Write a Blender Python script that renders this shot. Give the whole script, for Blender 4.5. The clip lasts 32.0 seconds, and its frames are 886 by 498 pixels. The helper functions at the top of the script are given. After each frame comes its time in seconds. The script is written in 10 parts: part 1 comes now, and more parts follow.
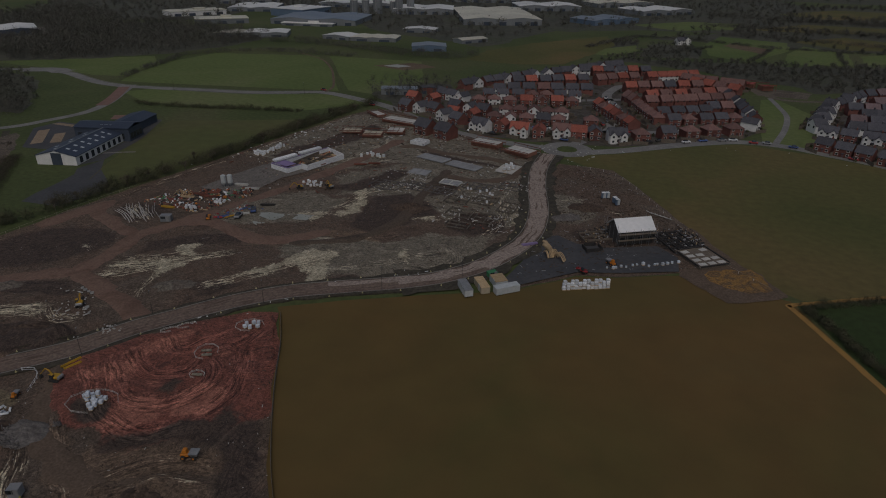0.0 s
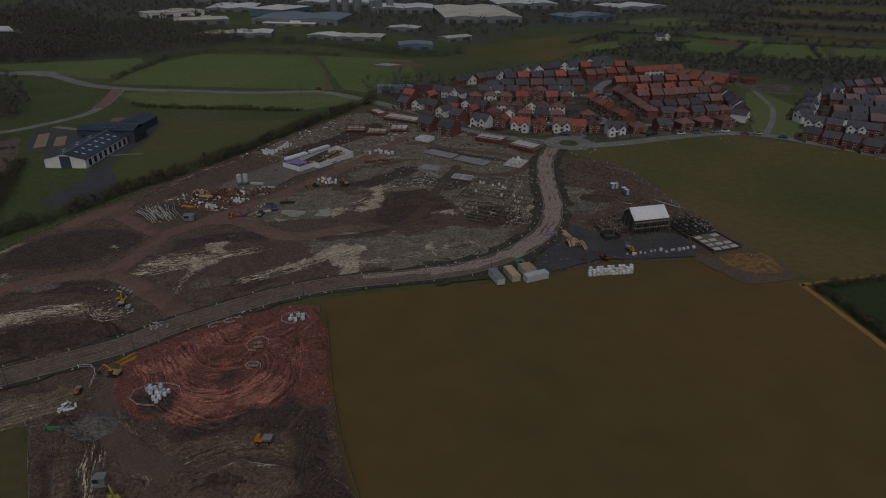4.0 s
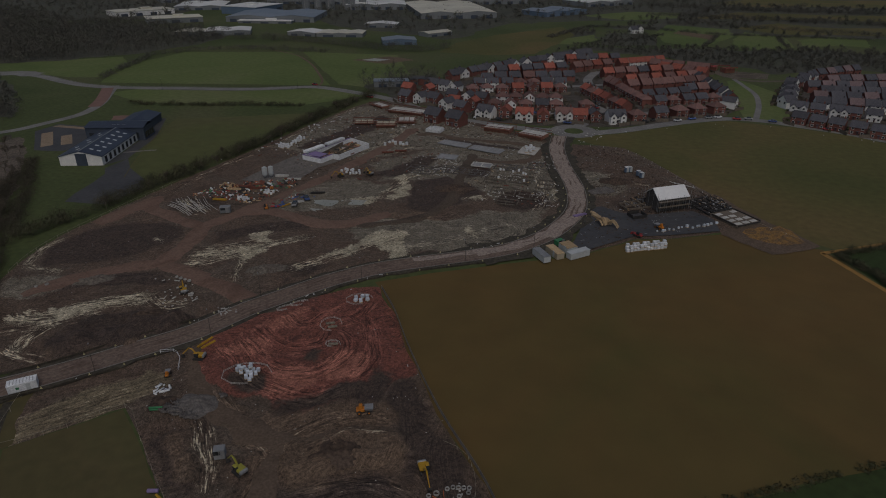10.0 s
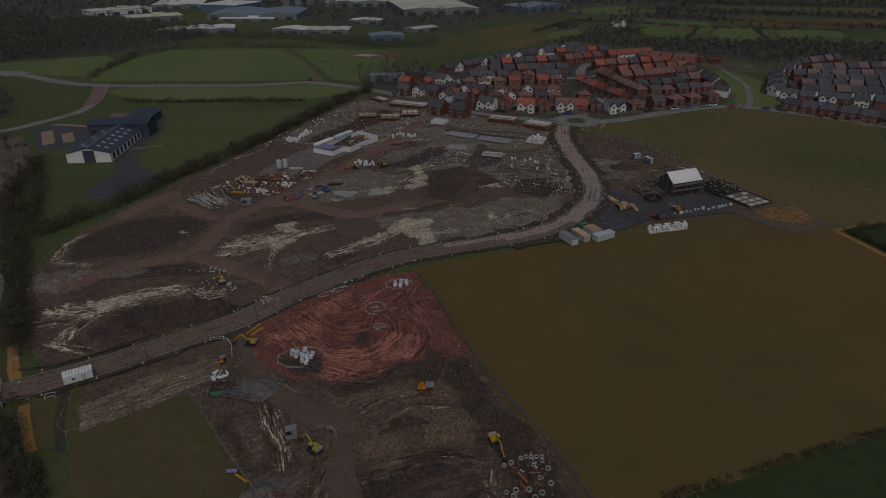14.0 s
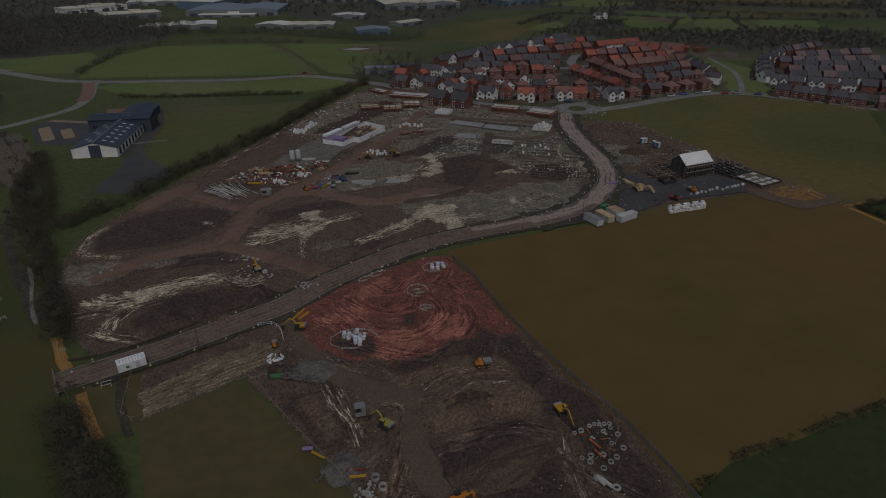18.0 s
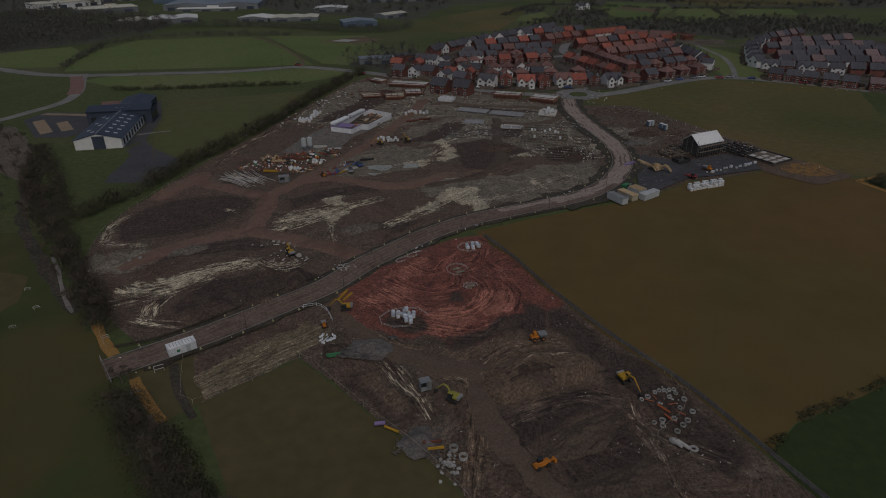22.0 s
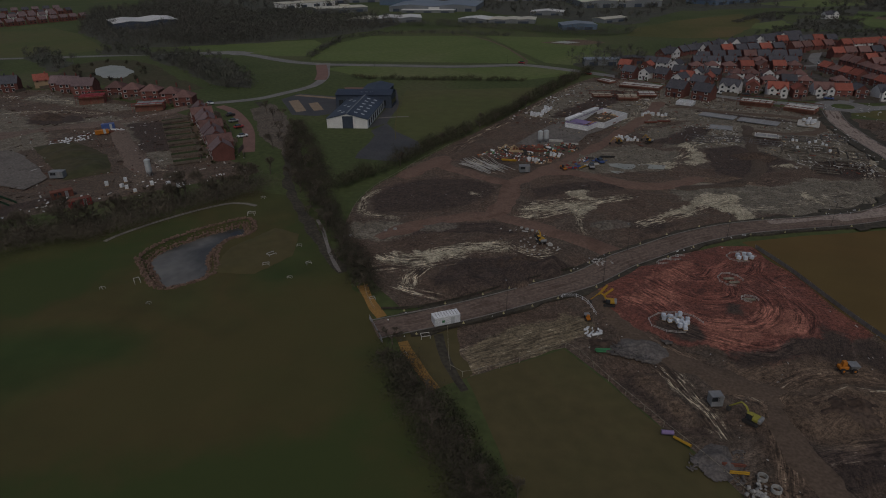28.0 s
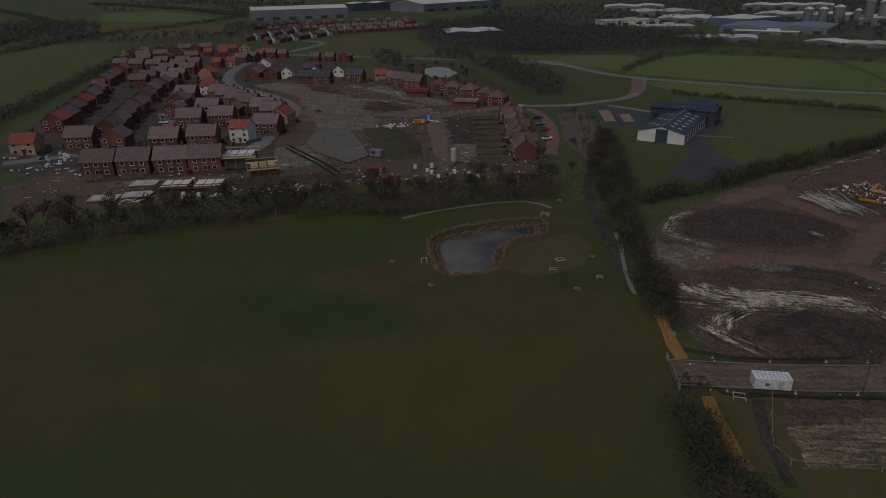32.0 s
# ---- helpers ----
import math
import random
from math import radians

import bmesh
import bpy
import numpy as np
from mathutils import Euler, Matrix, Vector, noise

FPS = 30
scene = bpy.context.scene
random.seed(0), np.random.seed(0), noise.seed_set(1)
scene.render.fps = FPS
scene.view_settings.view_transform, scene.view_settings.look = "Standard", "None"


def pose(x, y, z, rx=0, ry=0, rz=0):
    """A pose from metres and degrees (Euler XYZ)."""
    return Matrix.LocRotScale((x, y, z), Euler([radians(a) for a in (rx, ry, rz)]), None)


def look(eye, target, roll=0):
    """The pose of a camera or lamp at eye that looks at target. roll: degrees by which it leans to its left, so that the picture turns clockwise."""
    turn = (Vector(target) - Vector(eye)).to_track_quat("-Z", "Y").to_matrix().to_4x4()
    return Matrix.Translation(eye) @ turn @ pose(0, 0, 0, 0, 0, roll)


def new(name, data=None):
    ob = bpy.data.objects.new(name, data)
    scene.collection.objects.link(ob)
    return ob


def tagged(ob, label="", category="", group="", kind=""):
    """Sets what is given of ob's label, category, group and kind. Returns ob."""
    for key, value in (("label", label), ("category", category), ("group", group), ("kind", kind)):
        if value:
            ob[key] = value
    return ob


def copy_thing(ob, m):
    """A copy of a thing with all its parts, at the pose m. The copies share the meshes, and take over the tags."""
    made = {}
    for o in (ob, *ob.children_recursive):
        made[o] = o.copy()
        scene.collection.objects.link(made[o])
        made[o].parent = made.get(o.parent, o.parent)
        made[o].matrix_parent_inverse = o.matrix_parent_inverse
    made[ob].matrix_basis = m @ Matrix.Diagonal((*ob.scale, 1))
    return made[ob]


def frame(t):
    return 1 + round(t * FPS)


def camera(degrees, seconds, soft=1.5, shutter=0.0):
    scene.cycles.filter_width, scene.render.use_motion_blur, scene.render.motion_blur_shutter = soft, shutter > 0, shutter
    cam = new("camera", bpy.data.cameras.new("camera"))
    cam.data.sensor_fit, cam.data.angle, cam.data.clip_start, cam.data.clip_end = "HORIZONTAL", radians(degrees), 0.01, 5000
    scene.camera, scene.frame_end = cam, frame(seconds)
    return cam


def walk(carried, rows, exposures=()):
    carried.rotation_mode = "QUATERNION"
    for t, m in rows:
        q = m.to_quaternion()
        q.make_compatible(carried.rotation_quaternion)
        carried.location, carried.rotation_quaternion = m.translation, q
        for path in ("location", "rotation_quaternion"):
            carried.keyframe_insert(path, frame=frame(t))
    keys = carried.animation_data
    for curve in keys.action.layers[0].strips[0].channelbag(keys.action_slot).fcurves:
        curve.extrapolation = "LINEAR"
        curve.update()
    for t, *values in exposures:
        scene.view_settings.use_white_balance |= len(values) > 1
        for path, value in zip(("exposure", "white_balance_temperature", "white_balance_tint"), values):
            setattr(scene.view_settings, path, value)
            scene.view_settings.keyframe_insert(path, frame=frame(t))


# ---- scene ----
cam = camera(70.2, 32.0, soft=1.0)
PATH = [
    (0, (69.86, 29.113, 83.629), (69.366, 30.845, 82.761), 0.8),
    (1, (66.636, 26.424, 83.874), (66.16, 28.162, 83.005), 0.7),
    (2, (63.184, 24.003, 83.848), (62.727, 25.746, 82.979), 0.6),
    (3, (59.683, 21.44, 84.066), (59.246, 23.187, 83.197), 0.6),
    (3.5, (57.987, 20.35, 84.127), (57.562, 22.099, 83.256), 0.5),
    (5.5, (50.848, 15.635, 84.006), (50.463, 17.394, 83.135), 0.5),
    (6, (48.997, 14.466, 83.866), (48.622, 16.227, 82.995), 0.5),
    (7, (45.265, 12.331, 83.746), (44.91, 14.095, 82.873), 0.4),
    (8, (41.636, 10.226, 83.493), (41.3, 11.993, 82.62), 0.4),
    (9, (37.843, 8.375, 83.169), (37.527, 10.146, 82.294), 0.3),
    (10, (34.232, 6.426, 82.808), (33.935, 8.199, 81.931), 0.3),
    (11, (30.417, 4.75, 82.245), (30.14, 6.527, 81.369), 0.2),
    (12, (26.674, 3.124, 81.752), (26.417, 4.903, 80.874), 0.1),
    (13, (22.824, 1.609, 81.19), (22.587, 3.389, 80.31), 0.1),
    (14, (19.027, 0.184, 80.586), (18.809, 1.966, 79.705), -0.0),
    (14.5, (17.086, -0.492, 80.312), (16.878, 1.291, 79.43), -0.0),
    (16.5, (9.301, -2.962, 78.972), (9.133, -1.176, 78.087), -0.2),
    (17, (7.351, -3.523, 78.492), (7.194, -1.736, 77.607), -0.3),
    (18, (3.403, -4.474, 77.825), (3.267, -2.687, 76.936), -0.3),
    (19, (-0.444, -5.277, 76.927), (-0.56, -3.49, 76.037), -0.3),
    (20, (-4.427, -5.934, 75.966), (-4.522, -4.147, 75.073), -0.4),
    (21, (-8.399, -6.511, 74.982), (-8.473, -4.724, 74.086), -0.5),
    (22, (-12.27, -6.856, 73.891), (-12.324, -5.07, 72.992), -0.5),
    (23, (-16.335, -6.983, 72.874), (-16.366, -5.198, 71.972), -0.5),
    (24, (-20.182, -7.002, 71.618), (-20.191, -5.218, 70.714), -0.6),
    (24.5, (-22.080, -7.056, 71.067), (-22.081, -5.274, 70.159), -0.6),
    (26.5, (-28.917, -7.303, 68.993), (-29.179, -5.531, 68.102), -1.0),
    (27, (-30.525, -7.119, 68.404), (-30.893, -5.362, 67.521), -1.0),
    (27.5, (-32.127, -6.736, 67.746), (-32.599, -5.000, 66.873), -1.0),
    (28, (-33.74, -6.103, 66.998), (-34.313, -4.394, 66.132), -1.0),
    (28.5, (-35.401, -5.187, 66.016), (-36.075, -3.51, 65.159), -1.1),
    (29, (-36.979, -4.299, 64.868), (-37.753, -2.661, 64.023), -1.1),
    (29.5, (-38.483, -3.069, 63.728), (-39.355, -1.475, 62.892), -1.1),
    (30, (-39.873, -1.784, 62.602), (-40.841, -0.241, 61.776), -1.2),
    (30.5, (-41.368, -0.439, 61.401), (-42.426, 1.049, 60.585), -1.2),
    (31, (-42.897, 0.707, 60.274), (-44.039, 2.138, 59.468), -1.1),
    (31.5, (-44.31, 2.336, 58.996), (-45.534, 3.702, 58.199), -1.1),
    (32, (-45.534, 3.811, 57.879), (-46.837, 5.107, 57.089), -1.2),
]
walk(cam, [(t, look(eye, target, roll)) for t, eye, target, roll in PATH])

EXPOSURE = -1.44

# ---- light: an overcast late-winter day ----
SUN_EL, SUN_ROT = radians(56), radians(165)
wld = bpy.data.worlds.new("overcast_sky")
scene.world = wld
wld.use_nodes = True
_n, _l = wld.node_tree.nodes, wld.node_tree.links
_sky = _n.new("ShaderNodeTexSky")
_sky.sky_type, _sky.sun_disc, _sky.sun_elevation, _sky.sun_rotation = "NISHITA", False, SUN_EL, SUN_ROT
_sky.air_density, _sky.dust_density, _sky.ozone_density = 1.0, 4.0, 1.0
_grey = _n.new("ShaderNodeHueSaturation")
_grey.inputs["Saturation"].default_value = 0.95
_l.new(_sky.outputs["Color"], _grey.inputs["Color"])
_l.new(_grey.outputs["Color"], _n["Background"].inputs["Color"])
_n["Background"].inputs["Strength"].default_value = 0.11
sun = new("sun", bpy.data.lights.new("sun", "SUN"))
sun.data.energy, sun.data.angle, sun.data.color = 1.0, radians(24), (1.0, 0.965, 0.94)
_d = Vector((math.sin(SUN_ROT) * math.cos(SUN_EL), math.cos(SUN_ROT) * math.cos(SUN_EL), math.sin(SUN_EL)))
sun.matrix_world = look(_d * 500, (0, 0, 0))
scene.view_settings.exposure = EXPOSURE


# ---- materials ----
def mat(name, stops, big=0.05, small=0.8, rough=0.9, metal=0.0, bump=0.0, vary=0.35, jitter=0.0, local=False,
        spec=0.25, streak=None, stretch=None, contrast=0.22, distort=0.6):
    """Procedural surface: colours spread by a broad noise, graded by a fine one, with relief. streak = (angle, scale, depth)."""
    m = bpy.data.materials.new(name)
    m.use_nodes = True
    n, l = m.node_tree.nodes, m.node_tree.links
    b = n["Principled BSDF"]
    b.inputs["Roughness"].default_value, b.inputs["Metallic"].default_value = rough, metal
    b.inputs["Specular IOR Level"].default_value = spec
    if local:
        co = n.new("ShaderNodeTexCoord").outputs["Object"]
    else:
        co = n.new("ShaderNodeNewGeometry").outputs["Position"]
    if stretch:
        mp = n.new("ShaderNodeMapping")
        mp.inputs["Rotation"].default_value[2] = radians(stretch[0])
        mp.inputs["Scale"].default_value = (stretch[1], stretch[2], 1)
        l.new(co, mp.inputs["Vector"])
        co = mp.outputs["Vector"]
    nb = n.new("ShaderNodeTexNoise")
    nb.inputs["Scale"].default_value, nb.inputs["Detail"].default_value = big, 8
    nb.inputs["Distortion"].default_value = distort
    l.new(co, nb.inputs["Vector"])
    ramp = n.new("ShaderNodeValToRGB")
    el = ramp.color_ramp.elements
    k = len(stops)
    for i, c in enumerate(stops):
        pos = 0.5 + contrast * (2 * i / max(k - 1, 1) - 1)
        e = el[i] if i < 2 else el.new(pos)
        e.position, e.color = pos, (*c, 1)
    if k == 1:
        el[1].color = (*stops[0], 1)
    l.new(nb.outputs["Fac"], ramp.inputs["Fac"])
    ns = n.new("ShaderNodeTexNoise")
    ns.inputs["Scale"].default_value, ns.inputs["Detail"].default_value = small, 6
    l.new(co, ns.inputs["Vector"])
    rng = n.new("ShaderNodeMapRange")
    rng.inputs["From Min"].default_value, rng.inputs["From Max"].default_value = 0.25, 0.75
    rng.inputs["To Min"].default_value, rng.inputs["To Max"].default_value = 1 - vary, 1 + vary
    l.new(ns.outputs["Fac"], rng.inputs["Value"])
    fac = rng.outputs["Result"]

    def times(a, c):
        t = n.new("ShaderNodeMath")
        t.operation = "MULTIPLY"
        l.new(a, t.inputs[0]), l.new(c, t.inputs[1])
        return t.outputs[0]

    high = ns.outputs["Fac"]
    if streak:
        mp = n.new("ShaderNodeMapping")
        mp.inputs["Rotation"].default_value[2] = radians(streak[0])
        l.new(co, mp.inputs["Vector"])
        wv = n.new("ShaderNodeTexWave")
        wv.inputs["Scale"].default_value, wv.inputs["Distortion"].default_value = streak[1], streak[3] if len(streak) > 3 else 6
        wv.inputs["Detail"].default_value, wv.inputs["Detail Scale"].default_value = 3, streak[4] if len(streak) > 4 else 0.3
        l.new(mp.outputs["Vector"], wv.inputs["Vector"])
        r2 = n.new("ShaderNodeMapRange")
        r2.inputs["To Min"].default_value, r2.inputs["To Max"].default_value = 1 - streak[2], 1 + streak[2] * 0.6
        l.new(wv.outputs["Fac"], r2.inputs["Value"])
        fac = times(fac, r2.outputs["Result"])
        ad = n.new("ShaderNodeMath")
        ad.operation = "ADD"
        l.new(wv.outputs["Fac"], ad.inputs[0]), l.new(high, ad.inputs[1])
        high = ad.outputs[0]
    if jitter:
        info = n.new("ShaderNodeObjectInfo")
        r3 = n.new("ShaderNodeMapRange")
        r3.inputs["To Min"].default_value, r3.inputs["To Max"].default_value = 1 - jitter, 1 + jitter
        l.new(info.outputs["Random"], r3.inputs["Value"])
        fac = times(fac, r3.outputs["Result"])
    mix = n.new("ShaderNodeMix")
    mix.data_type, mix.blend_type = "RGBA", "MULTIPLY"
    mix.inputs["Factor"].default_value = 1.0
    l.new(ramp.outputs["Color"], mix.inputs["A"])
    l.new(fac, mix.inputs["B"])
    l.new(mix.outputs["Result"], b.inputs["Base Color"])
    if bump:
        bp = n.new("ShaderNodeBump")
        bp.inputs["Strength"].default_value, bp.inputs["Distance"].default_value = 0.8, bump
        l.new(high, bp.inputs["Height"])
        l.new(bp.outputs["Normal"], b.inputs["Normal"])
    return m


M = {
    # ground
    "meadow": mat("meadow_grass", [(0.054, 0.072, 0.024), (0.073, 0.090, 0.033), (0.103, 0.099, 0.049)], 0.012, 0.5, vary=0.25, bump=0.05),
    "grass_far": mat("pasture_grass", [(0.086, 0.120, 0.036), (0.114, 0.144, 0.047), (0.148, 0.158, 0.070)], 0.010, 0.35, vary=0.18),
    "grass_rich": mat("rich_grass", [(0.029, 0.047, 0.014), (0.041, 0.056, 0.018)], 0.02, 0.5, vary=0.2),
    "stubble": mat("brown_crop_field", [(0.084, 0.076, 0.024), (0.111, 0.080, 0.028), (0.128, 0.081, 0.029), (0.119, 0.092, 0.038)], 0.014, 0.10, vary=0.12, bump=0.0, distort=0.8),
    "field_e": mat("dull_crop_field", [(0.081, 0.084, 0.028), (0.104, 0.095, 0.034), (0.142, 0.104, 0.043)], 0.014, 0.35, vary=0.16, bump=0.04),
    "west_grass": mat("rough_west_meadow", [(0.036, 0.062, 0.018), (0.058, 0.066, 0.022), (0.082, 0.068, 0.026), (0.064, 0.066, 0.024)], 0.019, 0.12, vary=0.16, bump=0.0, distort=0.5, contrast=0.2),
    "paddock": mat("tired_paddock_grass", [(0.074, 0.068, 0.028), (0.096, 0.080, 0.036), (0.084, 0.082, 0.034)], 0.03, 0.35, vary=0.14, bump=0.03),
    "soil_grey": mat("grey_shale_soil", [(0.092, 0.077, 0.063), (0.150, 0.132, 0.110), (0.110, 0.088, 0.075)], 0.09, 1.6, vary=0.6, bump=0.3, distort=1.2),
    "soil_dark": mat("dark_wet_soil", [(0.050, 0.037, 0.030), (0.078, 0.055, 0.042), (0.110, 0.080, 0.062)], 0.10, 1.6, vary=0.6, bump=0.3, distort=1.4),
    "earth_heap": mat("graded_brown_spoil", [(0.066, 0.050, 0.038), (0.098, 0.074, 0.056), (0.080, 0.062, 0.048)], 0.10, 2.4, vary=0.5, bump=0.25, distort=1.4),
    "red": mat("red_marl", [(0.191, 0.073, 0.056), (0.260, 0.104, 0.080), (0.130, 0.063, 0.051)], 0.055, 1.6, vary=0.6, bump=0.25, distort=3.0),
    "haul": mat("red_brown_haul_road", [(0.128, 0.079, 0.059), (0.160, 0.101, 0.076), (0.182, 0.118, 0.090), (0.140, 0.088, 0.066)], 0.12, 1.8, vary=0.24, bump=0.06, distort=1.8),
    "clay": mat("pale_smeared_clay", [(0.275, 0.242, 0.182), (0.440, 0.396, 0.303), (0.341, 0.297, 0.231)], 0.12, 1.6, vary=0.6, bump=0.12),
    "clay_dim": mat("damp_clay", [(0.213, 0.188, 0.144), (0.325, 0.294, 0.231)], 0.1, 1.6, vary=0.6, bump=0.12),
    "track": mat("packed_brown_track", [(0.092, 0.067, 0.049), (0.126, 0.091, 0.067), (0.108, 0.078, 0.057)], 0.14, 2.0, vary=0.35, bump=0.08, distort=1.6),
    "dirt": mat("bare_brown_dirt", [(0.102, 0.070, 0.049), (0.145, 0.102, 0.072), (0.123, 0.098, 0.055)], 0.05, 1.6, vary=0.6, bump=0.15),
    "dirt_nw": mat("estate_site_dirt", [(0.086, 0.068, 0.053), (0.137, 0.112, 0.089), (0.072, 0.061, 0.046)], 0.06, 1.6, vary=0.6, bump=0.12, distort=1.4),
    "estate_ground": mat("garden_and_drive_ground", [(0.038, 0.041, 0.025), (0.066, 0.056, 0.047), (0.092, 0.082, 0.073), (0.048, 0.048, 0.030)], 0.14, 0.6, vary=0.35, distort=0.8),
    "ochre": mat("ochre_subsoil", [(0.112, 0.078, 0.048), (0.270, 0.150, 0.048), (0.120, 0.082, 0.050), (0.235, 0.134, 0.052)], 0.16, 2.2, vary=0.55, bump=0.15, distort=2.4),
    "path": mat("ochre_gravel_path", [(0.336, 0.192, 0.056), (0.264, 0.152, 0.052)], 0.3, 2.0, vary=0.2, bump=0.03),
    "road_site": mat("dusty_site_road", [(0.098, 0.069, 0.055), (0.134, 0.096, 0.077), (0.166, 0.122, 0.099), (0.112, 0.081, 0.065)], 0.16, 1.5, vary=0.34, bump=0.05, distort=1.6),
    "road_pale": mat("dried_pale_mud", [(0.190, 0.148, 0.124), (0.310, 0.254, 0.218), (0.248, 0.196, 0.168)], 0.3, 1.6, vary=0.45, distort=1.4),
    "road_dust": mat("pale_road_dust", [(0.124, 0.090, 0.072), (0.178, 0.134, 0.108), (0.146, 0.108, 0.087)], 0.25, 1.6, vary=0.4, distort=1.4),
    "road": mat("worn_asphalt", [(0.158, 0.154, 0.150), (0.232, 0.225, 0.216)], 0.1, 1.0, vary=0.22, bump=0.01),
    "hardstand": mat("dusty_stone_hardstanding", [(0.112, 0.100, 0.089), (0.170, 0.153, 0.137), (0.130, 0.117, 0.105)], 0.12, 1.4, vary=0.4, distort=1.2),
    "tarmac": mat("dark_new_tarmac", [(0.056, 0.057, 0.062), (0.081, 0.080, 0.083)], 0.1, 1.0, vary=0.2, rough=0.75),
    "brickpave": mat("red_block_paving", [(0.175, 0.105, 0.088), (0.225, 0.135, 0.112)], 0.2, 1.5, vary=0.2),
    "gravel": mat("pale_gravel", [(0.17, 0.158, 0.145), (0.23, 0.212, 0.195)], 0.2, 1.5, vary=0.25),
    "verge": mat("verge_kerb_soil", [(0.044, 0.040, 0.031), (0.076, 0.066, 0.050)], 0.2, 1.2, vary=0.45, bump=0.1),
    "stone": mat("pale_rubble_stone", [(0.105, 0.068, 0.052), (0.172, 0.116, 0.088)], 0.5, 2.0, vary=0.35, bump=0.03, jitter=0.4),
    "water": mat("murky_water", [(0.040, 0.040, 0.038), (0.075, 0.072, 0.066), (0.190, 0.180, 0.160)], 0.045, 0.3, vary=0.2, rough=0.16, spec=0.32),
    "puddle": mat("silty_puddle", [(0.36, 0.36, 0.325), (0.27, 0.285, 0.25)], 0.1, 0.4, vary=0.1, rough=0.4, spec=0.5),
    # buildings
    "brick": mat("red_brick", [(0.152, 0.064, 0.052), (0.208, 0.089, 0.073)], 0.4, 3.0, vary=0.2, jitter=0.2, local=True),
    "white": mat("white_render", [(0.66, 0.655, 0.635), (0.78, 0.77, 0.75)], 0.4, 2.0, vary=0.08, jitter=0.08, local=True),
    "newbrick": mat("fresh_orange_brick", [(0.20, 0.098, 0.070), (0.27, 0.135, 0.096)], 0.4, 3.0, vary=0.25, jitter=0.2, local=True),
    "tan": mat("buff_brick", [(0.40, 0.28, 0.18), (0.46, 0.33, 0.21)], 0.4, 3.0, vary=0.15, jitter=0.12, local=True),
    "slate": mat("grey_slate_tiles", [(0.070, 0.071, 0.084), (0.104, 0.102, 0.114)], 0.5, 2.0, vary=0.2, jitter=0.2, local=True, streak=(90, 1.2, 0.15, 0, 1)),
    "orange": mat("orange_clay_tiles", [(0.245, 0.078, 0.058), (0.325, 0.108, 0.078)], 0.5, 2.0, vary=0.2, jitter=0.2, local=True, streak=(90, 1.2, 0.15, 0, 1)),
    "brown": mat("brown_clay_tiles", [(0.150, 0.085, 0.076), (0.205, 0.120, 0.108)], 0.5, 2.0, vary=0.2, jitter=0.25, local=True, streak=(90, 1.2, 0.15, 0, 1)),
    "plum": mat("plum_brown_tiles", [(0.158, 0.114, 0.118), (0.215, 0.155, 0.156)], 0.5, 2.0, vary=0.2, jitter=0.22, local=True, streak=(90, 1.2, 0.15, 0, 1)),
    "glass": mat("dark_window_glass", [(0.03, 0.035, 0.04), (0.045, 0.05, 0.055)], 0.3, 1.0, rough=0.08, spec=0.6, local=True, vary=0.1),
    "trim": mat("white_plastic_trim", [(0.72, 0.72, 0.70)], 0.5, 2.0, vary=0.06, rough=0.5, local=True),
    "door": mat("painted_door", [(0.08, 0.10, 0.13), (0.16, 0.07, 0.06)], 0.5, 2.0, vary=0.1, jitter=0.5, local=True),
    "lead": mat("dark_lead_ridge", [(0.07, 0.065, 0.07)], 0.5, 2.0, vary=0.1, local=True),
    "metal_roof": mat("pale_metal_roof", [(0.52, 0.53, 0.53), (0.72, 0.72, 0.70)], 0.02, 0.4, vary=0.08, rough=0.6, streak=(0, 0.6, 0.10, 0, 1)),
    "metal_cream": mat("cream_metal_roof", [(0.62, 0.60, 0.50), (0.46, 0.44, 0.37)], 0.03, 0.4, vary=0.1, rough=0.6, streak=(0, 0.6, 0.12, 0, 1)),
    "metal_blue": mat("blue_grey_roof", [(0.16, 0.20, 0.25), (0.22, 0.25, 0.29)], 0.02, 0.3, vary=0.1, rough=0.5, streak=(0, 0.5, 0.1, 0, 1)),
    "clad": mat("grey_wall_cladding", [(0.16, 0.175, 0.185), (0.24, 0.255, 0.265)], 0.03, 0.5, vary=0.1, rough=0.6),
    "clad_blue": mat("blue_wall_cladding", [(0.10, 0.15, 0.22), (0.15, 0.20, 0.27)], 0.03, 0.5, vary=0.1, rough=0.6),
    "navy": mat("navy_roof_cladding", [(0.039, 0.050, 0.077), (0.056, 0.070, 0.098)], 0.1, 1.0, vary=0.12, rough=0.5, streak=(12, 0.8, 0.12, 0, 1)),
    "navy_wall": mat("dark_blue_wall", [(0.049, 0.063, 0.087), (0.070, 0.084, 0.112)], 0.1, 1.0, vary=0.15, rough=0.6),
    "rooflight": mat("pale_rooflight", [(0.55, 0.57, 0.57)], 0.5, 1.0, vary=0.05, rough=0.3),
    # plants
    "bark": mat("grey_brown_bark", [(0.128, 0.105, 0.083), (0.180, 0.150, 0.120)], 0.6, 3.0, vary=0.3),
    "twig": mat("winter_twigs", [(0.108, 0.094, 0.070), (0.158, 0.134, 0.102)], 0.10, 0.5, vary=0.25),
    "twig_dark": mat("damp_dark_twigs", [(0.066, 0.060, 0.042), (0.100, 0.088, 0.064)], 0.10, 0.5, vary=0.3),
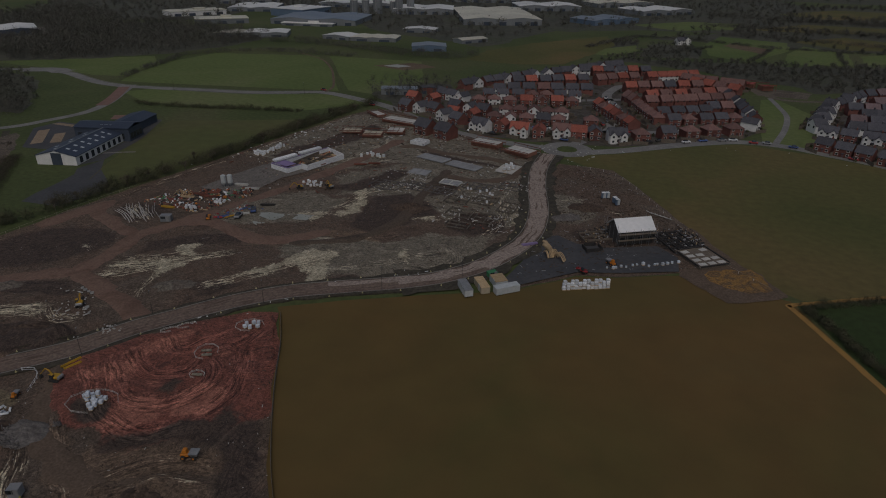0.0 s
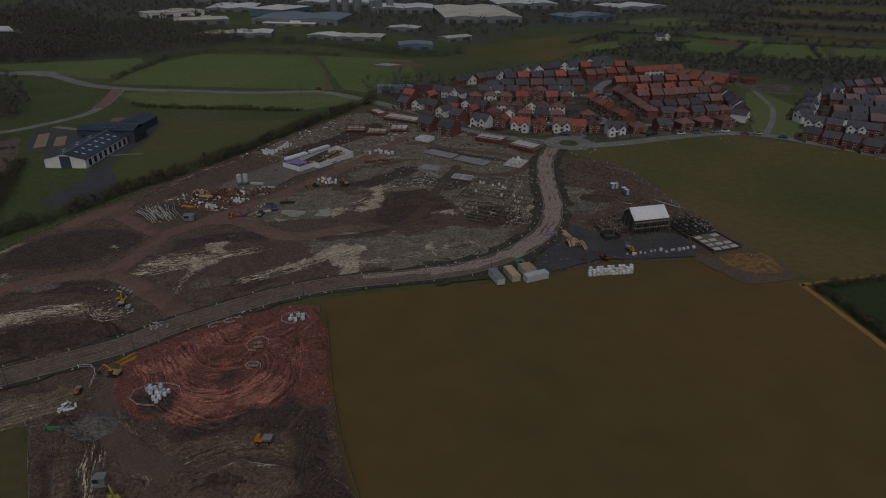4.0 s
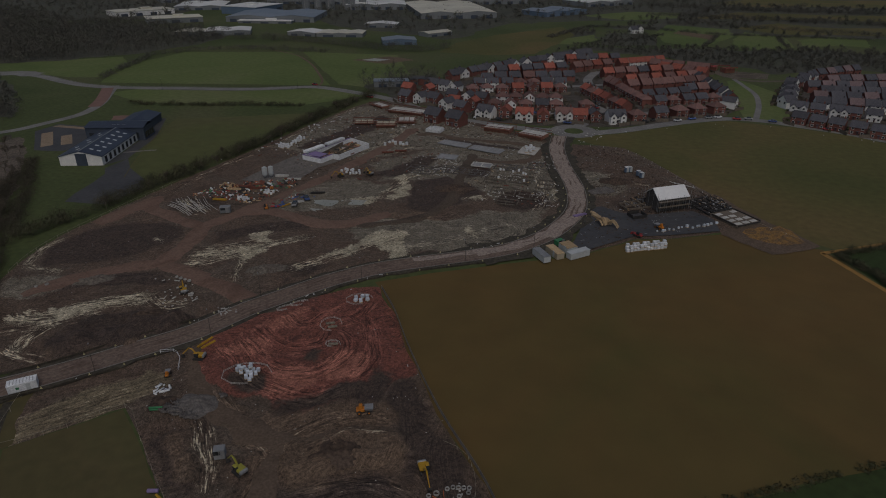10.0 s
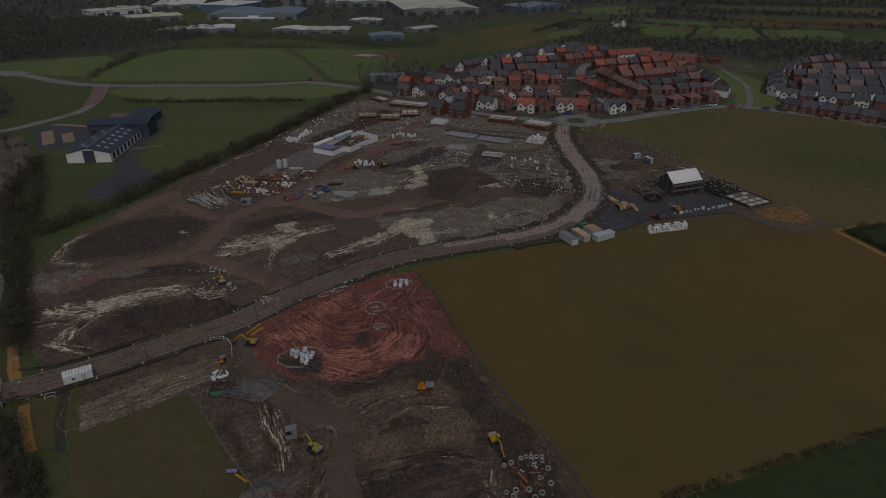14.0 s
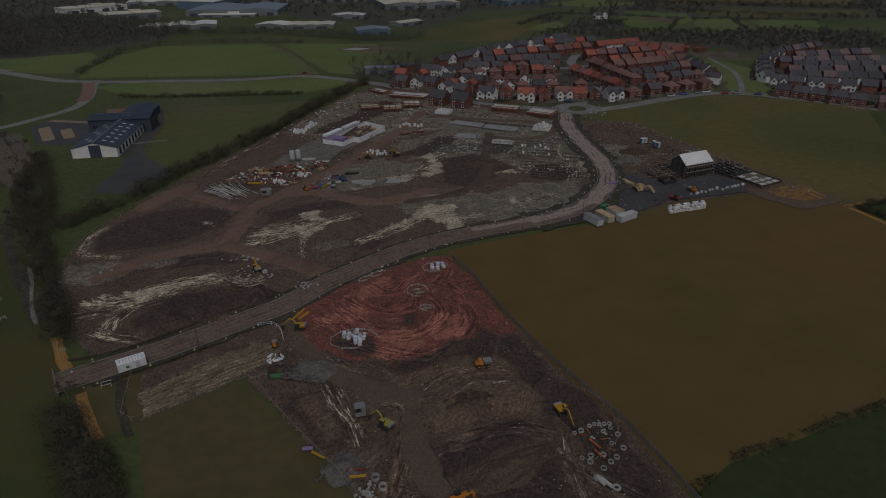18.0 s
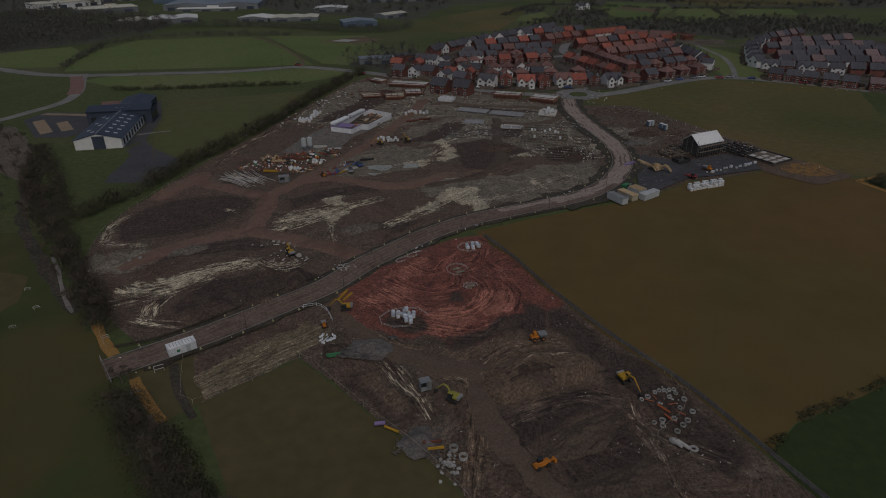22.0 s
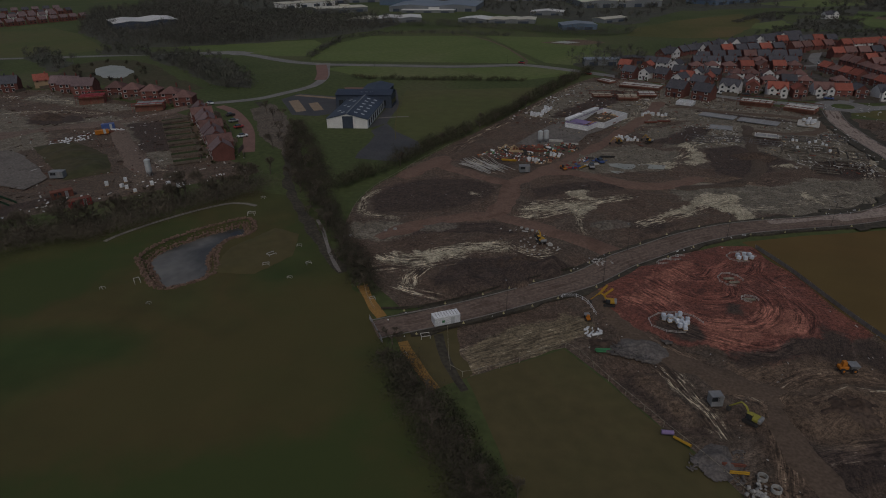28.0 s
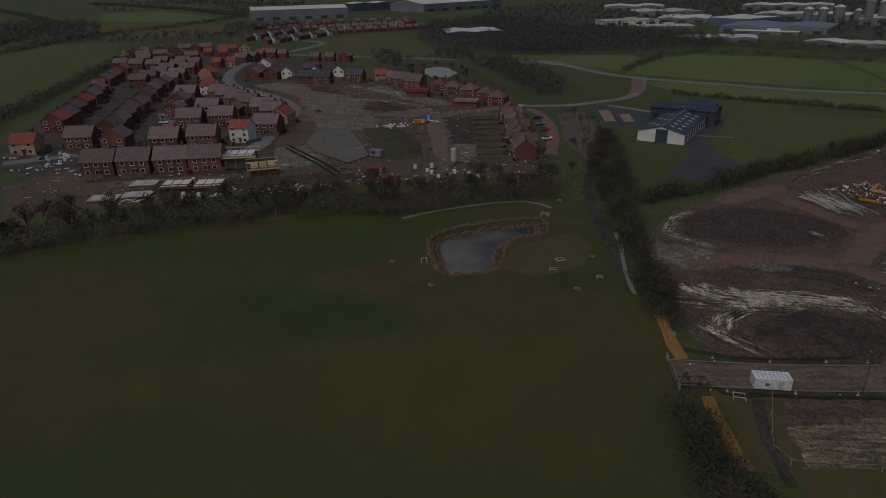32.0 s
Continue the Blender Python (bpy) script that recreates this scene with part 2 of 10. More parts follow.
    "twig_green": mat("dark_green_brown_twigs", [(0.056, 0.058, 0.034), (0.086, 0.082, 0.050), (0.070, 0.076, 0.040)], 0.10, 0.5, vary=0.3),
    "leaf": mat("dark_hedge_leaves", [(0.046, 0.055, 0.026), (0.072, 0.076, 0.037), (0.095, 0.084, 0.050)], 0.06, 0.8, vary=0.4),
    # greyer and bluer than near leaves: distance haze put into the colour
    "leaf_far": mat("hazed_far_foliage", [(0.084, 0.088, 0.073), (0.116, 0.111, 0.094), (0.094, 0.103, 0.075)], 0.02, 0.15, vary=0.25),
    # site things
    "yellow": mat("worn_yellow_paint", [(0.464, 0.272, 0.024), (0.384, 0.224, 0.032)], 0.6, 3.0, vary=0.15, rough=0.5, local=True),
    "amber": mat("orange_paint", [(0.527, 0.187, 0.025), (0.442, 0.162, 0.025)], 0.6, 3.0, vary=0.12, rough=0.5, local=True),
    "drainpipe": mat("orange_red_plastic", [(0.40, 0.115, 0.045), (0.46, 0.15, 0.06)], 0.6, 3.0, vary=0.15, rough=0.5, local=True),
    "lime": mat("lime_green_paint", [(0.304, 0.285, 0.054)], 0.6, 3.0, vary=0.15, rough=0.5, local=True),
    "dark": mat("dark_rubber_steel", [(0.03, 0.03, 0.032), (0.055, 0.05, 0.045)], 0.8, 3.0, vary=0.3, rough=0.7, local=True),
    "steel": mat("grey_steel", [(0.24, 0.25, 0.26), (0.32, 0.32, 0.32)], 0.5, 2.0, vary=0.15, rough=0.5, local=True, metal=0.3),
    "concrete": mat("pale_concrete", [(0.42, 0.41, 0.385), (0.56, 0.545, 0.51)], 0.3, 2.0, vary=0.15, jitter=0.12, local=True),
    "ringstone": mat("damp_precast_concrete", [(0.30, 0.295, 0.28), (0.42, 0.41, 0.385)], 0.5, 2.0, vary=0.25, jitter=0.2, local=True),
    "slab": mat("grey_concrete_slab", [(0.24, 0.245, 0.25), (0.31, 0.315, 0.32)], 0.2, 1.5, vary=0.15, jitter=0.1, local=True),
    "wrap": mat("white_plastic_wrap", [(0.58, 0.60, 0.62), (0.78, 0.79, 0.80)], 0.9, 3.0, vary=0.28, jitter=0.15, rough=0.45, local=True),
    "bluewrap": mat("blue_grey_block_pack", [(0.50, 0.55, 0.62), (0.66, 0.70, 0.75)], 0.6, 2.0, vary=0.12, jitter=0.2, local=True),
    "timber": mat("new_timber", [(0.40, 0.29, 0.165), (0.50, 0.375, 0.23)], 0.6, 3.0, vary=0.2, jitter=0.2, local=True),
    "rust": mat("rusty_steel", [(0.130, 0.052, 0.038), (0.200, 0.078, 0.054)], 0.6, 3.0, vary=0.25, jitter=0.25, local=True),
    "redpaint": mat("red_paint", [(0.26, 0.035, 0.038), (0.32, 0.05, 0.05)], 0.6, 3.0, vary=0.12, rough=0.5, jitter=0.2, local=True),
    "bluepaint": mat("blue_paint", [(0.06, 0.10, 0.26), (0.08, 0.13, 0.30)], 0.6, 3.0, vary=0.12, rough=0.5, jitter=0.3, local=True),
    "greenpaint": mat("dull_green_paint", [(0.05, 0.20, 0.09)], 0.6, 3.0, vary=0.12, rough=0.5, local=True),
    "violet": mat("violet_plastic", [(0.24, 0.18, 0.34)], 0.6, 3.0, vary=0.12, rough=0.5, local=True),
    "cabin": mat("pale_steel_cabin", [(0.42, 0.45, 0.46), (0.53, 0.55, 0.55)], 0.6, 2.0, vary=0.08, rough=0.5, local=True, streak=(0, 2.5, 0.05, 0, 1)),
    "beige": mat("beige_cabin", [(0.38, 0.33, 0.25), (0.45, 0.39, 0.29)], 0.6, 2.0, vary=0.08, rough=0.5, local=True),
    "silverroof": mat("foil_white_roof", [(0.70, 0.71, 0.72), (0.80, 0.80, 0.80)], 0.2, 1.0, vary=0.06, rough=0.4, streak=(0, 0.9, 0.06, 0, 1)),
    "rubble": mat("grey_rubble", [(0.095, 0.086, 0.080), (0.165, 0.150, 0.142)], 0.5, 2.5, vary=0.4, bump=0.1),
    "meshgreen": mat("dark_green_mesh", [(0.018, 0.055, 0.028)], 0.6, 3.0, vary=0.2, rough=0.6, local=True),
    "buff": mat("buff_gravel_bed", [(0.24, 0.18, 0.125), (0.30, 0.23, 0.16)], 0.2, 1.5, vary=0.2),
    # show home wall: shade under roof and scaffold is put into the colour
    "shadewall": mat("shaded_blockwork", [(0.070, 0.064, 0.058), (0.105, 0.096, 0.088)], 0.6, 2.0, vary=0.3, local=True),
    "woodfloor": mat("leaf_litter_floor", [(0.056, 0.060, 0.046), (0.078, 0.076, 0.060), (0.068, 0.076, 0.048)], 0.02, 0.2, vary=0.3),
    "school_grass": mat("worn_school_grass", [(0.078, 0.094, 0.033), (0.095, 0.101, 0.037), (0.107, 0.095, 0.045)], 0.02, 0.2, vary=0.12),
    "school_bank": mat("rough_brown_bank", [(0.052, 0.056, 0.026), (0.074, 0.064, 0.036), (0.060, 0.062, 0.030)], 0.04, 0.4, vary=0.3),
    "cone": mat("dusty_yellow_plastic", [(0.42, 0.38, 0.20)], 0.6, 3.0, vary=0.2, rough=0.6, jitter=0.3, local=True),
}


def tint_meadow(m):
    """Lush and worn stretches of the west meadow, by where they lie."""
    n, l = m.node_tree.nodes, m.node_tree.links
    b = n["Principled BSDF"]
    src = b.inputs["Base Color"].links[0].from_socket
    pos = n.new("ShaderNodeNewGeometry").outputs["Position"]
    for kind, colour in (("lush", (0.044, 0.067, 0.019)), ("worn", (0.080, 0.070, 0.026))):
        a = n.new("ShaderNodeAttribute")
        a.attribute_name = kind
        t = n.new("ShaderNodeTexNoise")
        t.inputs["Scale"].default_value, t.inputs["Detail"].default_value = 0.16, 6
        l.new(pos, t.inputs["Vector"])
        s = n.new("ShaderNodeMath")
        s.operation = "ADD"
        l.new(a.outputs["Fac"], s.inputs[0]), l.new(t.outputs["Fac"], s.inputs[1])
        r = n.new("ShaderNodeMapRange")
        r.interpolation_type = "SMOOTHSTEP"
        r.inputs["From Min"].default_value, r.inputs["From Max"].default_value, r.inputs["To Max"].default_value = 0.70, 1.35, 0.8
        l.new(s.outputs[0], r.inputs["Value"])
        x = n.new("ShaderNodeMix")
        x.data_type = "RGBA"
        l.new(r.outputs["Result"], x.inputs["Factor"]), l.new(src, x.inputs["A"])
        x.inputs["B"].default_value = (*colour, 1)
        src = x.outputs["Result"]
    l.new(src, b.inputs["Base Color"])


tint_meadow(M["west_grass"])


# ---- building tools ----
def link(name, bm, material, smooth=False):
    me = bpy.data.meshes.new(name)
    bm.to_mesh(me)
    bm.free()
    me.materials.append(material)
    if smooth:
        me.shade_smooth()
    return new(name, me)


def part(name, bm, material, parent, label=""):
    """One mesh object under a thing or under a part."""
    ob = link(name, bm, material)
    ob.parent = parent
    return tagged(ob, label) if label else ob


def share(name, data, parent, m):
    """Another part on a mesh that is already there."""
    ob = new(name, data)
    ob.parent = parent
    ob.matrix_basis = m
    return ob


def thing(name, label, category, group="", kind=""):
    return tagged(new(name), label, category, group, kind)


def box(bm, x, y, z, sx, sy, sz, rz=0.0, rx=0.0, ry=0.0, taper=1.0, bevel=0.0):
    """A block with its base centre at x, y, z."""
    r = bmesh.ops.create_cube(bm, size=1.0)["verts"]
    for v in r:
        k = taper if v.co.z > 0 else 1.0
        v.co = Vector((v.co.x * sx * k, v.co.y * sy * k, (v.co.z + 0.5) * sz))
    if bevel:
        es = list({e for v in r for e in v.link_edges})
        r = list({v for f in bmesh.ops.bevel(bm, geom=es, offset=bevel, segments=1, affect="EDGES")["faces"] for v in f.verts} | {v for v in r if v.is_valid})
    m = pose(x, y, z, rx, ry, rz)
    for v in r:
        if v.is_valid:
            v.co = m @ v.co
    return bm


def cyl(bm, a, b, r0, r1=None, n=8, caps=True):
    """A tapered round bar from a to b."""
    a, b = Vector(a), Vector(b)
    r1 = r0 if r1 is None else r1
    q = (b - a).to_track_quat("Z", "Y")
    ring = []
    for c, r in ((a, r0), (b, r1)):
        ring.append([bm.verts.new(c + q @ Vector((r * math.cos(2 * math.pi * i / n), r * math.sin(2 * math.pi * i / n), 0))) for i in range(n)])
    for i in range(n):
        j = (i + 1) % n
        bm.faces.new((ring[0][i], ring[0][j], ring[1][j], ring[1][i]))
    if caps:
        bm.faces.new(ring[0][::-1]), bm.faces.new(ring[1])
    return bm


def prism(bm, pts, z0, z1):
    """An upright block over a plan outline."""
    lo = [bm.verts.new((x, y, z0)) for x, y in pts]
    hi = [bm.verts.new((x, y, z1)) for x, y in pts]
    k = len(pts)
    for i in range(k):
        bm.faces.new((lo[i], lo[(i + 1) % k], hi[(i + 1) % k], hi[i]))
    bm.faces.new(hi), bm.faces.new(lo[::-1])
    bmesh.ops.recalc_face_normals(bm, faces=bm.faces)
    return bm


def spline(pts, step=3.0):
    """Even points on a smooth line through pts."""
    p = [Vector((x, y)) for x, y in pts]
    p = [p[0] * 2 - p[1], *p, p[-1] * 2 - p[-2]]
    out = []
    for i in range(1, len(p) - 2):
        k = max(1, int((p[i + 1] - p[i]).length / step))
        for s in range(k):
            t = s / k
            out.append(0.5 * (2 * p[i] + (p[i + 1] - p[i - 1]) * t + (2 * p[i - 1] - 5 * p[i] + 4 * p[i + 1] - p[i + 2]) * t * t
                              + (3 * p[i] - p[i - 1] - 3 * p[i + 1] + p[i + 2]) * t ** 3))
    return out + [p[-2]]


def within(poly, pts):
    """Which points lie inside an outline, and how far they are from it."""
    P, Q = np.asarray(poly, float), np.asarray(pts, float)
    A, B = P, np.roll(P, -1, 0)
    ins = np.zeros(len(Q), bool)
    dist = np.full(len(Q), 1e9)
    for a, b in zip(A, B):
        cross = ((a[1] > Q[:, 1]) != (b[1] > Q[:, 1]))
        with np.errstate(divide="ignore", invalid="ignore"):
            xs = (b[0] - a[0]) * (Q[:, 1] - a[1]) / (b[1] - a[1]) + a[0]
        ins ^= cross & (Q[:, 0] < xs)
        d = b - a
        t = np.clip(((Q - a) @ d) / max(d @ d, 1e-9), 0, 1)
        dist = np.minimum(dist, np.hypot(*(Q - a - t[:, None] * d).T))
    return ins, dist


def ragged(pts, step, wob, seed=0.0):
    """An outline cut into short stretches and shaken."""
    out = []
    k = len(pts)
    for i in range(k):
        a, b = Vector((*pts[i], 0)), Vector((*pts[(i + 1) % k], 0))
        m = max(1, int((b - a).length / step))
        for s in range(m):
            p = a.lerp(b, s / m)
            if wob:
                for f, g in ((0.08, 1.0), (0.3, 0.5), (0.9, 0.25)):
                    q = Vector((p.x * f + seed, p.y * f, seed))
                    p = p + Vector((noise.noise(q), noise.noise(q + Vector((31, 7, 3))), 0)) * wob * g
            out.append((p.x, p.y))
    return out


from mathutils.geometry import delaunay_2d_cdt


def sheet(name, pts, material, z=0.0, cell=0.0, wob=0.0, step=4.0, rise=0.0, freq=0.12, label="", kind="structure", category="ground", seed=0.0, edge=4.0, rough=None):
    """A stretch of ground inside an outline, lying z above the datum; rise: its bumps' height."""
    line = ragged(pts, step, wob, seed)
    inner = []
    if cell:
        a = np.array(line)
        (x0, y0), (x1, y1) = a.min(0), a.max(0)
        gx, gy = np.meshgrid(np.arange(x0, x1, cell), np.arange(y0, y1, cell))
        q = np.stack([gx.ravel(), gy.ravel()], 1)
        q = q + np.random.RandomState(3).uniform(-0.3, 0.3, q.shape) * cell
        ins, d = within(line, q)
        inner = q[ins & (d > cell * 0.5)].tolist()
    vs = [Vector(p) for p in line] + [Vector(p) for p in inner]
    k = len(line)
    co, _, faces, *_ = delaunay_2d_cdt(vs, [(i, (i + 1) % k) for i in range(k)], [], 1, 1e-4)
    zz = np.zeros(len(co))
    if rise:
        _, d = within(line, [(c.x, c.y) for c in co])
        for i, c in enumerate(co):
            h = 0.5 + 0.5 * noise.fractal(Vector((c.x * freq, c.y * freq, seed)), 1.0, 2.0, 4)
            zz[i] = rise * max(0.0, h) * min(1.0, d[i] / edge) ** 1.3
    me = bpy.data.meshes.new(name)
    me.from_pydata([(c.x, c.y, z + zz[i]) for i, c in enumerate(co)], [], faces)
    me.materials.append(material)
    if cell:
        me.shade_smooth()
    if material.name == "churned_site_earth":
        mark_earth(me)
    ob = new(name, me)
    if sum(p.normal.z for p in me.polygons) < 0:
        me.flip_normals()
    return tagged(ob, label, category, "", kind)


def ribbon(name, pts, width, material, z=0.03, step=3.0, label="", category="road", kind="structure", wob=0.0, thick=0.0, parent=None, taper=False):
    """A strip of ground along a smooth line."""
    c = spline(pts, step)
    bm = bmesh.new()
    rows = []
    for i, p in enumerate(c):
        d = (c[min(i + 1, len(c) - 1)] - c[max(i - 1, 0)]).normalized()
        s = Vector((-d.y, d.x))
        w = width / 2
        if taper:
            w *= math.sin(math.pi * min(max((i + 0.6) / (len(c) + 0.2), 0.05), 0.95)) ** 0.6
        l, r = w, w
        if wob:
            l += wob * noise.noise(Vector((p.x * 0.25, p.y * 0.25, 1.5)))
            r += wob * noise.noise(Vector((p.x * 0.25, p.y * 0.25, 9.5)))
        row = [(p + s * l, z), (p - s * r, z)]
        if thick:
            row = [(p + s * l, z - thick), (p + s * l, z), (p - s * r, z), (p - s * r, z - thick)]
        rows.append([bm.verts.new((q.x, q.y, h)) for q, h in row])
    for a, b in zip(rows, rows[1:]):
        for i in range(len(a) - 1):
            bm.faces.new((a[i + 1], b[i + 1], b[i], a[i]))
    ob = link(name, bm, material)
    if parent:
        ob.parent = parent
        return ob
    return tagged(ob, label, category, "", kind)


def shifted(pts, off):
    """A line beside a line."""
    c = spline(pts, 6.0)
    out = []
    for i, p in enumerate(c):
        d = (c[min(i + 1, len(c) - 1)] - c[max(i - 1, 0)]).normalized()
        out.append((p.x - d.y * off, p.y + d.x * off))
    return out


# ---- kinds of earth: where each lies on the bare land ----
EARTH = {
    "grey": [
        [(-36.6, 249), (-16, 271), (25, 285), (36, 266), (40, 221), (34, 209), (20, 214), (8.6, 226), (-2.5, 234), (-27, 229)],
        [(-27.6, 180.5), (-18, 192), (4.7, 195), (15, 204), (34.7, 208), (33, 190), (14.6, 175), (-6.4, 168)],
        [(-88, 262), (-70, 342), (-50, 352), (18, 300), (34, 290), (34, 262), (-20, 272), (-40, 252)],
        [(-62, 190), (-40, 195), (-24, 205), (-22, 225), (-40, 228), (-55, 215)],
        [(-108, 134), (-98, 138), (-84, 140), (-88, 133), (-95, 125), (-102, 126)],
        [(47, 232), (60, 226), (66, 236), (60, 252), (48, 254)],
        [(-420, 200), (-380, 224), (-330, 214), (-290, 200), (-250, 170), (-262, 150), (-300, 170), (-350, 196)],
        [(-290, 70), (-262, 96), (-240, 90), (-252, 64)],
        [(-300, 180), (-262, 206), (-238, 194), (-190, 160), (-186, 166), (-236, 204), (-262, 216), (-310, 192)],
        [(-340, 232), (-300, 226), (-270, 222), (-262, 232), (-300, 238), (-338, 246)],
        [(-262, 112), (-250, 136), (-222, 124), (-228, 108), (-245, 96)],
    ],
    "dark": [
        [(-36, 232), (-26, 244), (-18, 262), (-8, 262), (-14, 246), (-22, 232)],
        [(4.5, 236), (12, 240), (13, 258), (6, 262), (4.4, 250)],
        [(20, 226), (34, 226), (38, 214), (30, 208), (18, 212)],
        [(-76, 262), (-62, 300), (-52, 326), (-44, 316), (-52, 290), (-62, 264)],
        [(-14, 292), (4, 285), (22, 281), (24, 277), (4, 280), (-14, 287)],
        [(-12.2, 231.3), (-3.4, 236), (6, 232), (13, 222), (4, 208), (-3, 199), (-11.8, 204.5), (-15, 222)],
        [(-107, 146.3), (-109.3, 159.6), (-102, 172), (-85, 177), (-75, 171), (-75.5, 161), (-82, 152.5), (-93.7, 146), (-101.8, 143)],
        [(-75.4, 112), (-70.7, 121), (-61.8, 126), (-52, 127.5), (-46, 125), (-48, 117.5), (-57, 111), (-66, 105), (-72, 105.5)],
        [(-88, 131), (-80, 134), (-70, 137), (-62, 140), (-66, 145), (-78, 143), (-86, 138)],
        [(-74, 192), (-80, 200), (-95, 197), (-92, 188), (-82, 184)],
        [(-5.9, 76.5), (2, 80.8), (10.1, 83.6), (15.7, 81.3), (8.2, 76.8), (1.4, 71.2), (-2.9, 69.7)],
        [(13, 99), (17.3, 91), (16.7, 84), (14, 84), (14, 90), (10, 97)],
        [(0.5, 67.2), (9.8, 72.6), (16.5, 74.6), (18, 66.3), (14.6, 58), (8.8, 57), (4.5, 62)],
        [(-33, 84), (-31.5, 89), (-30.5, 86.5), (-28.5, 82), (-23, 77), (-20, 76.5), (-19.5, 75), (-23, 74)],
        [(8, 112), (16, 101), (26, 85), (34, 68), (28, 64), (20, 80), (14, 95), (6, 104)],
        [(-14, 95), (-6, 98.5), (2, 102), (7, 109), (4, 114), (-2, 107), (-8, 101.5), (-14, 99.5)],
        [(-43, 152), (-33, 158), (-22, 158), (-28, 150), (-36, 142), (-30, 152)],
        [(-66, 172), (-58, 180), (-46, 186), (-36, 182), (-44, 178), (-54, 172), (-62, 166)],
        [(-12, 158), (-2, 164), (8, 170), (16, 176), (4, 172), (-8, 166)],
        [(59, 220), (68.5, 228), (84, 230), (97, 235), (99, 221), (91, 213), (85, 218.5), (71, 213), (61, 213)],
        [(-247, 206), (-231, 214), (-199, 180), (-209, 172)],
        [(-300, 200), (-280, 212), (-268, 206), (-284, 192)],
        [(-380, 222), (-350, 224), (-330, 214), (-356, 210)],
        [(-236, 60), (-222, 84), (-208, 106), (-196, 124), (-204, 128), (-226, 100), (-244, 66)],
        [(-14.6, 116.2), (-11.4, 117.4), (-11.8, 112.6), (-14.4, 112)],
        [(-0.6, 107.5), (3.7, 110), (8, 110), (4, 103), (-0.2, 103.2)],
        [(-30, 104), (-26, 109), (-20, 107), (-19, 102), (-26, 101)],
    ],
    "rust": [
        [(96, 224), (104, 213), (100, 205), (92, 216)],
        [(-16, 96), (-4, 99.5), (8, 104), (14, 98), (8, 96), (-4, 92), (-14, 90)],
        [(-12.7, 214.3), (-7.6, 220), (-3, 217), (-2, 205.2), (-12.6, 205.1)],
        [(-22, 194), (-6.2, 201.1), (3, 195.1), (-0.2, 187.7), (-14, 187.4), (-24, 188)],
        [(16.6, 195.4), (20, 201.6), (23.3, 193.9), (23.1, 182.6), (16.6, 182.5)],
        [(-2.5, 260), (2, 260), (2.4, 237), (2, 206), (-2.6, 206), (-2.4, 237)],
        [(-104, 150), (-98, 165), (-86, 168), (-84, 158), (-94, 149)],
        [(-12, 61), (-12, 75), (-13, 84), (-10, 92), (2, 99.5), (10, 98), (2, 95), (-5, 90), (-7, 80), (-7, 61)],
        [(-284, 60), (-262, 74), (-240, 96), (-226, 88), (-246, 56), (-270, 46)],
        [(-225, 222), (-196, 200), (-178, 184), (-182, 176), (-206, 196), (-230, 214)],
        [(-30, 86), (-27.5, 88), (-22.5, 81), (-21.5, 78.5), (-24, 78)],
        [(-28, 98), (-20.5, 95), (-12, 92), (-10, 84), (-17, 87), (-24, 93)],
        [(-7.5, 87.5), (0.5, 93.6), (11.1, 94.8), (15.5, 88.2), (14, 84), (5.6, 83.4), (-5.9, 77.3)],
    ],
    "clay": [
        [(-83.7, 121.5), (-79.2, 125.4), (-73, 129.3), (-69.8, 128.8), (-74.8, 122), (-79.2, 117.9)],
        [(-53.6, 173.1), (-50.1, 177.8), (-46.3, 169.7), (-49.9, 167)],
        [(-53.5, 162.5), (-49, 154), (-47.2, 150), (-47.6, 158.7), (-44.8, 163.9), (-49, 165)],
        [(-16.1, 181.9), (-9.6, 185.5), (-5.6, 182.1), (-6.3, 173.6), (-2, 165.9), (-6.4, 162.5), (-9, 162.5), (-10.5, 168.6), (-15.7, 171.6), (-24, 163), (-29, 160), (-22, 172)],
        [(7, 213.6), (12.1, 219), (16.9, 216.1), (12, 215)],
        [(9, 188), (12.2, 192.6), (15.9, 188), (16.4, 182)],
        [(-20.6, 238), (-22, 231.2), (-19, 226), (-20, 210), (-15.3, 209.2), (-14.2, 222.8)],
        [(-34, 208), (-27, 213), (-21, 210), (-26, 203)],
        [(38, 217), (42, 224), (40, 236), (38, 230)],
    ],
    "salmon": [
        [(-35.4, 113.4), (-29.3, 118.4), (-25, 120), (-23.6, 115.8), (-28, 111.5), (-33.6, 109.8)],
        [(-20.6, 104.2), (-16.2, 110.9), (-11.6, 111.6), (-10, 107.2), (-13.6, 99), (-17.2, 99.8)],
        [(-10.4, 113), (-5.6, 118), (-0.8, 115), (-0.4, 109.8), (-4.6, 107.4), (-9.4, 106.6)],
        [(-28.4, 126.3), (-22.1, 132), (-18.6, 136.4), (-21.5, 128.2), (-25.5, 122.6)],
        [(-13.4, 98.4), (-6.8, 101), (-0.7, 105), (-0.4, 102.2), (-6.8, 98), (-12.9, 96.2)],
    ],
    "straw": [
        [(-61, 86), (-55.4, 94.5), (-45, 104), (-39, 101), (-44.5, 92), (-52, 85), (-58.5, 79.5)],
    ],
    "red": [
        [(-41, 117), (-33, 128), (-22, 139.2), (-14.4, 145.5), (-5.5, 147.5), (0, 138), (5, 126), (10.5, 113), (5, 106), (-3, 100), (-12.1, 97.6), (-19.8, 100.7), (-26.4, 98.7), (-34, 103.5), (-38.6, 110.7)],
    ],
}
